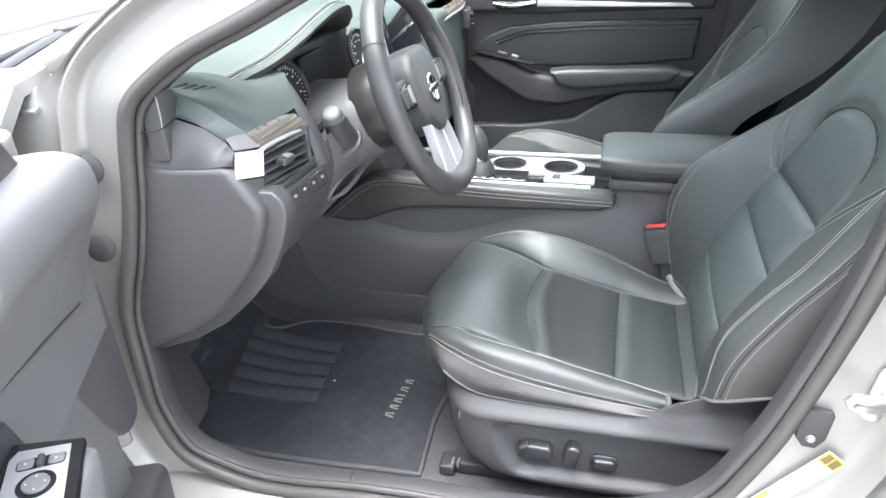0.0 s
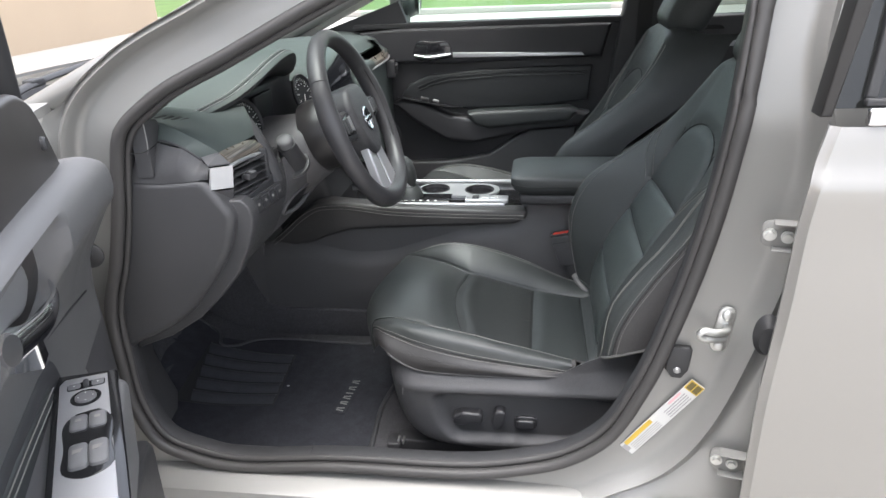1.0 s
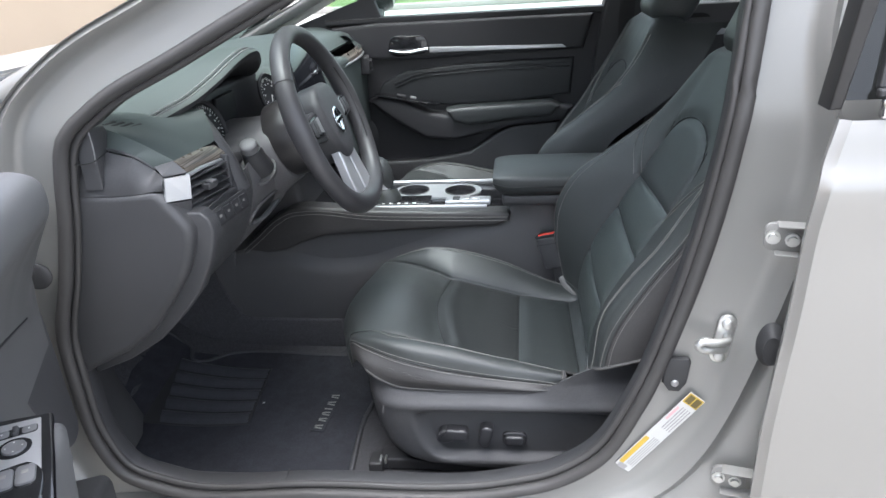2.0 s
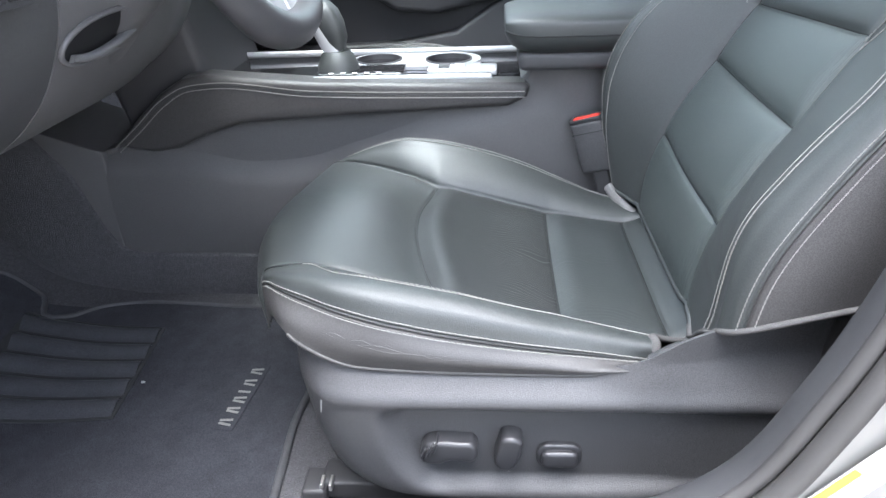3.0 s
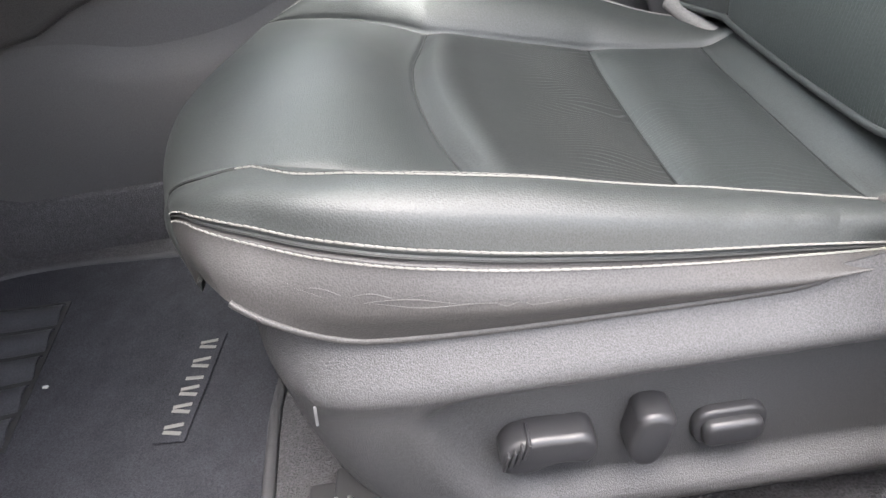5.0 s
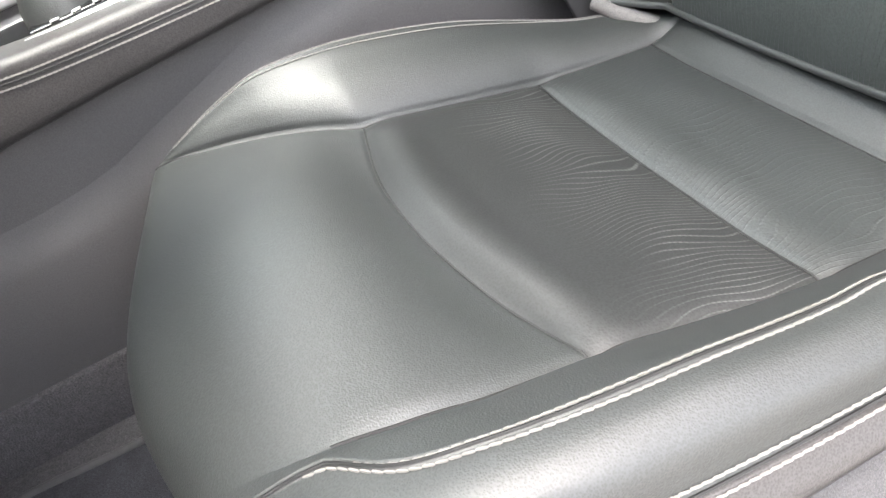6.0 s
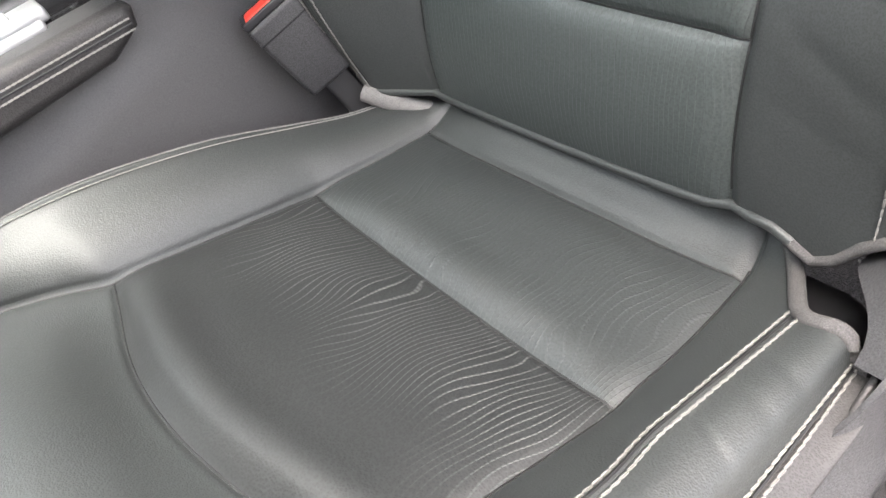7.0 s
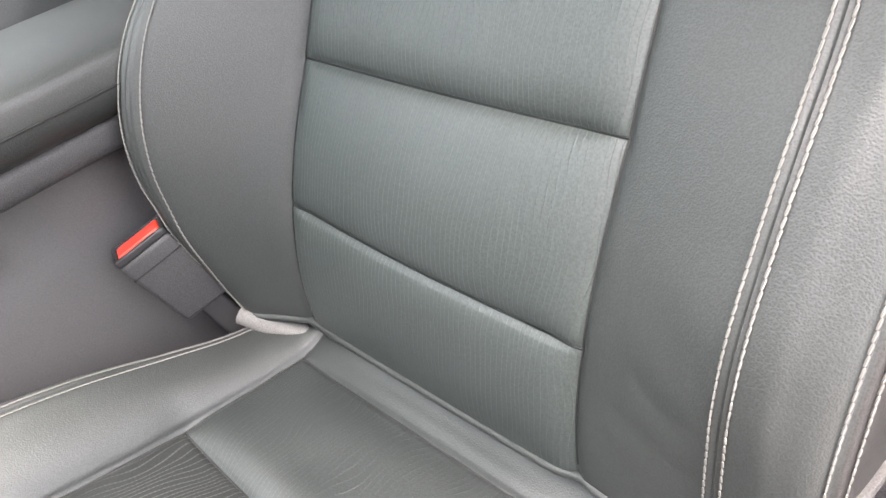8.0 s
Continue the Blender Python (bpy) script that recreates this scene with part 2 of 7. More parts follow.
def part(name, bm, mat, parent=None, label="", smooth=True, sharp=40):
    bm.verts.index_update()
    v = [tuple(x.co) for x in bm.verts]
    f = [[q.index for q in face.verts] for face in bm.faces]
    bm.free()
    return mesh_part(name, v, f, mat, parent, label, smooth, sharp)


def setting(ob, label, category):
    return tagged(ob, label, category, kind="structure")


def line(xs, *cols):
    """A smooth curve through the given stations; each column is one coordinate."""
    xs = np.asarray(xs, float)
    cols = [np.asarray(c, float) for c in cols]

    def at(x):
        x = np.clip(np.asarray(x, float), xs[0], xs[-1])
        i = np.clip(np.searchsorted(xs, x, "right") - 1, 0, len(xs) - 2)
        h = xs[i + 1] - xs[i]
        t = (x - xs[i]) / h
        out = []
        for c in cols:
            sl = np.diff(c) / np.diff(xs)
            m = np.concatenate([[sl[0]], (sl[1:] + sl[:-1]) / 2, [sl[-1]]])
            flat = np.concatenate([[False], sl[1:] * sl[:-1] <= 0, [False]])
            m = np.where(flat, 0, m)
            out.append(c[i] * (1 + 2 * t) * (1 - t) ** 2 + h * m[i] * t * (1 - t) ** 2 + c[i + 1] * t * t * (3 - 2 * t) + h * m[i + 1] * t * t * (t - 1))
        return out[0] if len(out) == 1 else np.stack(out, -1)

    return at


def path(points, n=60):
    """A smooth path through a few points, resampled evenly."""
    p = np.asarray(points, float)
    s = np.concatenate([[0], np.cumsum(np.linalg.norm(np.diff(p, axis=0), axis=1))])
    fine = np.stack([catmull(s, p[:, k], np.linspace(0, s[-1], n * 4)) for k in range(p.shape[1])], -1)
    return even(fine, n)


def catmull(xs, ys, x):
    i = np.clip(np.searchsorted(xs, x, "right") - 1, 0, len(xs) - 2)
    h = xs[i + 1] - xs[i]
    t = (x - xs[i]) / h
    m = np.gradient(ys, xs)
    return ys[i] * (1 + 2 * t) * (1 - t) ** 2 + h * m[i] * t * (1 - t) ** 2 + ys[i + 1] * t * t * (3 - 2 * t) + h * m[i + 1] * t * t * (t - 1)


def even(p, n):
    s = np.concatenate([[0], np.cumsum(np.linalg.norm(np.diff(p, axis=0), axis=1))])
    q = np.linspace(0, s[-1], n)
    return np.stack([np.interp(q, s, p[:, k]) for k in range(p.shape[1])], -1)


def quads(nu, nv, wrap_u=False, wrap_v=False, flip=False):
    f = []
    for i in range(nu if wrap_u else nu - 1):
        for j in range(nv if wrap_v else nv - 1):
            a, b = (i + 1) % nu, (j + 1) % nv
            q = (i * nv + j, a * nv + j, a * nv + b, i * nv + b)
            f.append(q[::-1] if flip else q)
    return f


def sheet(name, grid, mat, parent=None, label="", thick=0.0, flip=False, sharp=40):
    """A surface from a grid of points, given thickness away from its face where asked."""
    g = np.asarray(grid, float)
    nu, nv = g.shape[:2]
    v, f = g.reshape(-1, 3), quads(nu, nv, flip=flip)
    if thick:
        nor = normals(g) * (-1 if flip else 1)
        back = (g - nor * thick).reshape(-1, 3)
        k = len(v)
        f = f + [tuple(x + k for x in q[::-1]) for q in f]
        rim = [i * nv for i in range(nu)] + [(nu - 1) * nv + j for j in range(1, nv)]
        rim += [i * nv + nv - 1 for i in range(nu - 2, -1, -1)] + [j for j in range(nv - 2, 0, -1)]
        for a, b in zip(rim, rim[1:] + rim[:1]):
            q = (b, a, a + k, b + k)
            f.append(q[::-1] if flip else q)
        v = np.concatenate([v, back])
    return mesh_part(name, v, f, mat, parent, label, True, sharp)


def normals(g):
    du, dv = np.gradient(g, axis=0), np.gradient(g, axis=1)
    n = np.cross(du, dv)
    return n / (np.linalg.norm(n, axis=-1, keepdims=True) + 1e-12)


def frames_on(p, closed=False):
    t = np.gradient(p, axis=0)
    if closed:
        t = np.roll(p, -1, 0) - np.roll(p, 1, 0)
    t /= np.linalg.norm(t, axis=1, keepdims=True) + 1e-12
    ref = np.array([0.13, 0.21, 0.97])
    a = np.cross(t, ref)
    a /= np.linalg.norm(a, axis=1, keepdims=True) + 1e-12
    return a, np.cross(a, t)


def tube(name, p, r, mat, parent=None, label="", n=8, closed=False, flat=(1, 1), taper=None):
    p = np.asarray(p, float)
    a, b = frames_on(p, closed)
    ang = np.linspace(0, 2 * math.pi, n, endpoint=False)
    rr = r * (np.ones(len(p)) if taper is None else taper)
    ring = p[:, None] + rr[:, None, None] * (flat[0] * np.cos(ang)[None, :, None] * a[:, None] + flat[1] * np.sin(ang)[None, :, None] * b[:, None])
    f = quads(len(p), n, closed, True)
    if not closed:
        f += [tuple(range(n)), tuple((len(p) - 1) * n + k for k in range(n - 1, -1, -1))]
    return mesh_part(name, ring.reshape(-1, 3), f, mat, parent, label, True, 60)


def stitches(name, p, mat, parent, pitch=0.0054, r=0.0007, fill=0.97, label=""):
    """A row of single sewn stitches along a path, joined into one thread."""
    p = np.asarray(p, float)
    n = max(2, int(np.linalg.norm(np.diff(p, axis=0), axis=1).sum() / pitch))
    q = even(p, n * 2 + 1)
    a, b = frames_on(q)
    v, f = [], []
    for i in range(1, 2 * n, 2):
        c, d = q[i], (q[i + 1] - q[i - 1]) * 0.5 * fill
        for s, w in ((-1.0, 0.6), (-0.6, 1.0), (0.6, 1.0), (1.0, 0.6)):
            for k in range(4):
                g = math.pi / 4 + k * math.pi / 2
                v.append(c + d * s + r * w * (math.cos(g) * a[i] + math.sin(g) * b[i]) + a[i] * r * 0.45 * s)
        o = len(v) - 16
        for j in range(3):
            for k in range(4):
                f.append((o + j * 4 + k, o + j * 4 + (k + 1) % 4, o + j * 4 + 4 + (k + 1) % 4, o + j * 4 + 4 + k))
        f += [(o + 3, o + 2, o + 1, o), (o + 12, o + 13, o + 14, o + 15)]
    return mesh_part(name, v, f, mat, parent, label, True, 60)


def box_bm(size, centre=(0, 0, 0), bevel=0.004, turn=None, seg=3):
    bm = bmesh.new()
    bmesh.ops.create_cube(bm, size=1)
    for v in bm.verts:
        v.co = Vector((v.co.x * size[0], v.co.y * size[1], v.co.z * size[2]))
    if bevel:
        bmesh.ops.bevel(bm, geom=list(bm.edges), offset=min(bevel, min(size) * 0.49), segments=seg, profile=0.5, affect="EDGES")
    m = Matrix.Translation(centre) @ (turn.to_4x4() if turn is not None else Matrix())
    bm.transform(m)
    return bm


def box(name, size, centre, mat, parent=None, label="", bevel=0.004, turn=None, seg=3):
    return part(name, box_bm(size, centre, bevel, turn, seg), mat, parent, label)


def turned(rx=0, ry=0, rz=0):
    return Euler([radians(a) for a in (rx, ry, rz)]).to_matrix()


def plate_bm(outline, depth, to_world, bevel=0.002, seg=2):
    """An outline (in u, v) pushed out to a depth, with rounded front edges; to_world takes (u, v, w)."""
    bm = bmesh.new()
    vs = [bm.verts.new((u, v, 0)) for u, v in outline]
    face = bm.faces.new(vs)
    if face.normal.z < 0:
        face.normal_flip()
    r = bmesh.ops.extrude_face_region(bm, geom=[face])
    for e in r["geom"]:
        if isinstance(e, bmesh.types.BMVert):
            e.co.z += depth
    bmesh.ops.recalc_face_normals(bm, faces=bm.faces)
    if bevel:
        top = [e for e in bm.edges if all(abs(v.co.z - depth) < 1e-6 for v in e.verts)]
        bmesh.ops.bevel(bm, geom=top, offset=bevel, segments=seg, profile=0.5, affect="EDGES", clamp_overlap=True)
    bm.transform(to_world)
    return bm


def rounded(w, h, r, n=5, cx=0.0, cy=0.0):
    out = []
    for k, (sx, sy) in enumerate(((1, 1), (-1, 1), (-1, -1), (1, -1))):
        for i in range(n + 1):
            a = math.pi / 2 * (k + i / n)
            out.append((cx + sx * (w / 2 - r) + r * math.cos(a), cy + sy * (h / 2 - r) + r * math.sin(a)))
    return out


def lathe_bm(profile, n=24):
    """A turned shape round the z axis from (radius, height) pairs."""
    bm = bmesh.new()
    rings = [[bm.verts.new((r * math.cos(2 * math.pi * k / n), r * math.sin(2 * math.pi * k / n), z)) for k in range(n)] for r, z in profile]
    for a, b in zip(rings, rings[1:]):
        for k in range(n):
            bm.faces.new((a[k], a[(k + 1) % n], b[(k + 1) % n], b[k]))
    bm.faces.new(rings[0][::-1])
    bm.faces.new(rings[-1])
    return bm


def facing(place, normal, up=(0, 0, 1)):
    """A pose whose z axis is the normal and whose y axis is as near to up as may be."""
    z = Vector(normal).normalized()
    x = Vector(up).cross(z).normalized()
    y = z.cross(x)
    m = Matrix((x, y, z)).transposed().to_4x4()
    m.translation = place
    return m


# ---- front seats ----
SEAT_Y, CAR_Y = 1.185, 1.56
PAS_Y = 1.90


def dense(lo, hi, step, spots, fine, reach):
    """Stations from lo to hi, closer together round the given spots."""
    out, x = [lo], lo
    while x < hi - 1e-6:
        near = any(abs(x + 0.5 * fine - s) < reach for s in spots)
        nxt = [s for s in spots if s > x + 1e-6]
        x = min(x + (fine if near else step), hi, *(nxt[:1] or [hi]))
        out.append(x)
    return np.array(out)


def across(ys, k, straight=False):
    """Values across a seat through its lines: creased where the insert is sewn to the bolsters; straight: the inboard bolster is laid flat up to its crest."""
    kk, out = np.arange(len(ys), dtype=float), np.zeros(len(k))
    for a, b in ((0, 5), (5, 7), (7, len(ys) - 1)):
        m = (k >= a - 1e-9) & (k <= b + 1e-9)
        out[m] = catmull(kk[a:b + 1], ys[a:b + 1], k[m])
    if straight:
        flat = ys[7] + (ys[8] - ys[7]) * (k - 7)
        m = (k >= 7) & (k <= 8)
        out[m] = flat[m] + (out[m] - flat[m]) * step01(k[m], 7.7, 8.0)
        top = (k > 8) & (k <= 9)
        t = k[top] - 8
        slope = 0.6 * (ys[8] - ys[7]) + 0.4 * (ys[9] - ys[8])
        out[top] = ys[8] * (1 + 2 * t) * (1 - t) ** 2 + 0.7 * slope * t * (1 - t) ** 2 + ys[9] * t * t * (3 - 2 * t) + (ys[10] - ys[9]) * t * t * (t - 1)
    return out


def step01(x, a, b):
    t = np.clip((x - a) / (b - a), 0, 1)
    return t * t * (3 - 2 * t)


def groove(d, depth, width):
    return -depth * np.exp(-(d / width) ** 2)


def cut(name, g, keep, mat, parent, label="", flip=False):
    """The faces of a grid for which keep(i, j) holds, as a mesh of their own."""
    nu, nv = g.shape[:2]
    f = [q for q in quads(nu, nv, flip=flip)]
    idx = [(i, j) for i in range(nu - 1) for j in range(nv - 1)]
    f = [q for q, (i, j) in zip(f, idx) if keep[i, j]]
    used = sorted({v for q in f for v in q})
    m = {v: i for i, v in enumerate(used)}
    return mesh_part(name, g.reshape(-1, 3)[used], [[m[v] for v in q] for q in f], mat, parent, label, True, 70)


def lines_at(tables, x):
    return np.stack([t(x) for t in tables])


def cushion_grid():
    """Points of the seat cushion in x, v (across, from the seat's middle) and z, with its rows and lines."""
    k = dense(0, 10, 0.08, (2, 4, 5, 7, 8), 0.02, 0.22)
    r = dense(0, 5, 0.045, (2, 3, 4), 0.011, 0.09)
    zs = [line([-0.25, -0.238, -0.22, -0.188, -0.09, 0.038, 0.07, 0.1, 0.19], [0.521, 0.508, 0.500, 0.4965, 0.492, 0.490, 0.495, 0.503, 0.515]),
          None,
          line([-0.25, -0.211, -0.178, -0.148, -0.118, -0.057, 0.006, 0.038, 0.108, 0.19], [0.560, 0.555, 0.549, 0.543, 0.536, 0.525, 0.515, 0.510, 0.497, 0.487]),
          None,
          line([-0.25, -0.221, -0.188, -0.154, -0.121, -0.089, -0.056, -0.02, 0.013, 0.047, 0.105, 0.19], [0.575, 0.578, 0.577, 0.573, 0.567, 0.560, 0.551, 0.541, 0.531, 0.522, 0.507, 0.487]),
          line([-0.25, -0.21, -0.17, -0.12, 0.025, 0.15, 0.19], [0.575, 0.563, 0.547, 0.529, 0.490, 0.470, 0.492]),
          line([-0.25, -0.20, -0.14, 0.025, 0.15, 0.19], [0.588, 0.574, 0.540, 0.486, 0.473, 0.496]),
          line([-0.25, -0.205, -0.165, -0.133, 0.025, 0.14, 0.19], [0.549, 0.5445, 0.539, 0.532, 0.489, 0.475, 0.498]),
          line([-0.25, -0.23, -0.187, -0.135, -0.075, -0.013, 0.058, 0.103, 0.19], [0.566, 0.575, 0.582, 0.577, 0.563, 0.543, 0.512, 0.493, 0.470]),
          line([-0.25, -0.14, -0.02, 0.1, 0.19], [0.540, 0.548, 0.522, 0.475, 0.460]),
          line([-0.25, 0.0, 0.19], [0.50, 0.48, 0.45])]
    zs[1] = lambda x: 0.5 * (zs[0](x) + zs[2](x))
    zs[3] = lambda x: 0.5 * (zs[2](x) + zs[4](x)) + 0.0095
    vs = [line([-0.25, -0.21, 0.0, 0.19], [-0.250, -0.254, -0.256, -0.252]), line([-0.25, -0.2, 0.0, 0.19], [-0.246, -0.259, -0.263, -0.256]),
          line([-0.25, -0.211, -0.178, -0.148, 0.006, 0.108, 0.19], [-0.226, -0.241, -0.249, -0.252, -0.250, -0.242, -0.236]), None,
          line([-0.25, -0.221, -0.188, -0.154, -0.089, -0.02, 0.013, 0.105, 0.19], [-0.178, -0.198, -0.208, -0.213, -0.215, -0.214, -0.210, -0.210, -0.210]),
          line([-0.25, -0.18, -0.12, 0.025, 0.15, 0.19], [-0.166, -0.166, -0.160, -0.167, -0.158, -0.150]),
          line([-0.25, 0.19], [0.0, 0.0]),
          line([-0.25, -0.2, -0.165, -0.133, 0.025, 0.14, 0.19], [0.203, 0.180, 0.163, 0.149, 0.151, 0.145, 0.140]),
          line([-0.25, -0.2, -0.1, 0.19], [0.224, 0.216, 0.212, 0.200]), line([-0.25, -0.1, 0.19], [0.243, 0.243, 0.230]),
          line([-0.25, 0.19], [0.248, 0.245])]
    vs[3] = lambda x: 0.5 * (vs[2](x) + vs[4](x)) - 0.008
    # the nose: each line carries on forward and down; the outboard seams run together at its corner
    nose = [((-0.268, -0.238, 0.531), (-0.284, -0.216, 0.530), (-0.290, -0.200, 0.524)), ((-0.275, -0.226, 0.546), (-0.299, -0.194, 0.536), (-0.302, -0.188, 0.506)),
            ((-0.281, -0.203, 0.561), (-0.308, -0.172, 0.543), (-0.303, -0.180, 0.503)), ((-0.284, -0.190, 0.569), (-0.309, -0.168, 0.546), (-0.305, -0.175, 0.499)),
            ((-0.284, -0.172, 0.570), (-0.310, -0.163, 0.549), (-0.307, -0.168, 0.495)), ((-0.292, -0.156, 0.567), (-0.324, -0.146, 0.531), (-0.318, -0.144, 0.472)),
            ((-0.328, 0.0, 0.561), (-0.358, 0.0, 0.512), (-0.342, 0.0, 0.445)), ((-0.300, 0.226, 0.547), (-0.324, 0.234, 0.512), (-0.316, 0.226, 0.452)),
            ((-0.298, 0.231, 0.546), (-0.321, 0.238, 0.511), (-0.314, 0.231, 0.453)), ((-0.288, 0.246, 0.528), (-0.306, 0.248, 0.498), (-0.300, 0.246, 0.455)),
            ((-0.262, 0.249, 0.487), (-0.268, 0.250, 0.465), (-0.265, 0.250, 0.440))]
    ways = []
    for q in range(11):
        back = [(x, float(vs[q](x)), float(zs[q](x))) for x in (-0.21, -0.25)]
        p = np.array(back + list(nose[q]))
        ways.append(np.stack([catmull(np.array([-0.4, 0.0, 0.36, 0.70, 1.0]), p[:, c], np.linspace(0, 1, 101)) for c in range(3)], -1))
    ways = np.stack(ways)
    last = np.array([0.108, 0.108, 0.108, 0.109, 0.116, 0.19, 0.19, 0.19, 0.17, 0.16, 0.16])
    G = np.zeros((len(r), len(k), 3))
    kk = np.arange(11.0)
    vmid = catmull(kk, np.array([float(v(-0.05)) for v in vs]), k)
    vc = np.clip(vmid, -0.17, 0.16)
    stops = np.stack([np.full(len(k), -0.25), -0.148 + 0.9 * (vc - 0.03) ** 2, np.full(len(k), 0.025), 0.141 - 0.02 * vc, catmull(kk, last, k)])
    stops[3] = np.minimum(stops[3], stops[4] - 0.004)
    for i, rr in enumerate(r):
        if rr < 1:
            at = ways[:, int(round((1 - rr) * 100))]
            crease = float(step01(np.array(rr), 0.15, 0.6))
            for c in range(3):
                G[i, :, c] = (1 - crease) * catmull(kk, at[:, c], k) + crease * across(at[:, c], k, True)
        else:
            a = min(int(rr) - 1, 3)
            t = rr - 1 - a
            x = stops[a] * (1 - t) + stops[a + 1] * t
            Z, V = lines_at(zs, x), lines_at(vs, x)
            for j, kj in enumerate(k):
                one = k[j:j + 1]
                G[i, j] = (x[j], across(V[:, j], one, True)[0], across(Z[:, j], one, True)[0])
    # ease the turn from the seat's top into its nose
    hold = (step01(r, 0.55, 0.8) * (1 - step01(r, 1.15, 1.45)))[:, None]
    for _ in range(60):
        G[1:-1, :, 2] += 0.5 * hold[1:-1] * (0.5 * (G[:-2, :, 2] + G[2:, :, 2]) - G[1:-1, :, 2])
        G[1:-1, :, 0] += 0.5 * hold[1:-1] * (0.5 * (G[:-2, :, 0] + G[2:, :, 0]) - G[1:-1, :, 0])
    # pillows, seams and sewn welts
    N = normals(G)
    N *= np.where(N[..., 2:3] < -0.2, -1, 1)
    if N[len(r) // 2, len(k) // 2, 2] < 0:
        N = -N
    K, R = np.meshgrid(k, r)
    mid = step01(K, 4.8, 5.4) * (1 - step01(K, 6.6, 7.15))
    sewn = step01(K, 4.99, 5.10) * (1 - step01(K, 6.90, 7.01))
    d = np.zeros_like(K)
    su = np.linalg.norm(np.gradient(G, r, axis=0), axis=-1)
    sv = np.linalg.norm(np.gradient(G, k, axis=1), axis=-1)
    sv = np.maximum(sv, 0.02)
    for s, ahead, dip, rise in ((2, 0.034, 0.0100, 0.0040), (3, 0.024, 0.0055, 0.0022), (4, 0.018, 0.0050, 0.0)):
        m = (R - s) * su
        d += groove(m, 0.0026, 0.0028) * sewn
        d += np.where(m < 0, groove(m, dip, ahead), groove(m, dip, 0.011) + rise * np.exp(-((m - 0.024) / 0.016) ** 2)) * mid
    d += 0.003 * np.sin(np.pi * (np.clip(R - 2, 0, 1.9999) % 1.0)) * mid * (R > 2) * (R < 4)
    i7, i8 = int(np.argmin(np.abs(k - 7))), int(np.argmin(np.abs(k - 8)))
    wide = np.linalg.norm(G[:, i8] - G[:, i7], axis=-1)[:, None]
    d += (0.04 + 0.06 * step01(R, 1.5, 2.6)) * wide * np.sin(np.pi * np.clip(K - 7, 0, 1)) * step01(R, 0.5, 1.2) * (1 - step01(R, 4.0, 5.0))
    d += 0.003 * np.sin(np.pi * np.clip((K - 2) / 2, 0, 1)) * step01(R, 0.4, 1.0)
    d += 0.005 * np.sin(np.pi * np.clip(R - 4, 0, 1)) * step01(K, 5.1, 5.6) * (1 - step01(K, 6.6, 7.0))
    m5, m7 = (K - 5) * sv, (K - 7) * sv
    d += (groove(m5, 0.0026, 0.0028) + groove(m5, 0.0015, 0.008)) * step01(R, 0.95, 1.3)
    d += (groove(m7, 0.0030, 0.0030) + groove(m7, 0.002, 0.012)) * step01(R, 0.3, 1.0)
    for s, dep in ((4, 0.0020), (2, 0.0020), (8, 0.0014)):
        m = (K - s) * sv
        d += groove(m - 0.0017, dep, 0.0012) + groove(m + 0.0017, dep, 0.0012) + 0.0010 * np.exp(-(m / 0.006) ** 2)
    # leather creases at the rear of the outboard bolster and a dimple inboard
    for x0, tilt in ((0.055, 0.35), (0.078, 0.3), (0.03, 0.5)):
        d += groove(G[..., 0] - x0 - tilt * (G[..., 1] + 0.21), 0.0007, 0.0030) * step01(K, 2.3, 2.8) * (1 - step01(K, 3.6, 3.95))
    d += -0.0016 * np.exp(-((G[..., 0] - 0.03) / 0.016) ** 2 - ((K - 7.12) / 0.25) ** 2)
    G = G + N * d[..., None]
    return G, r, k


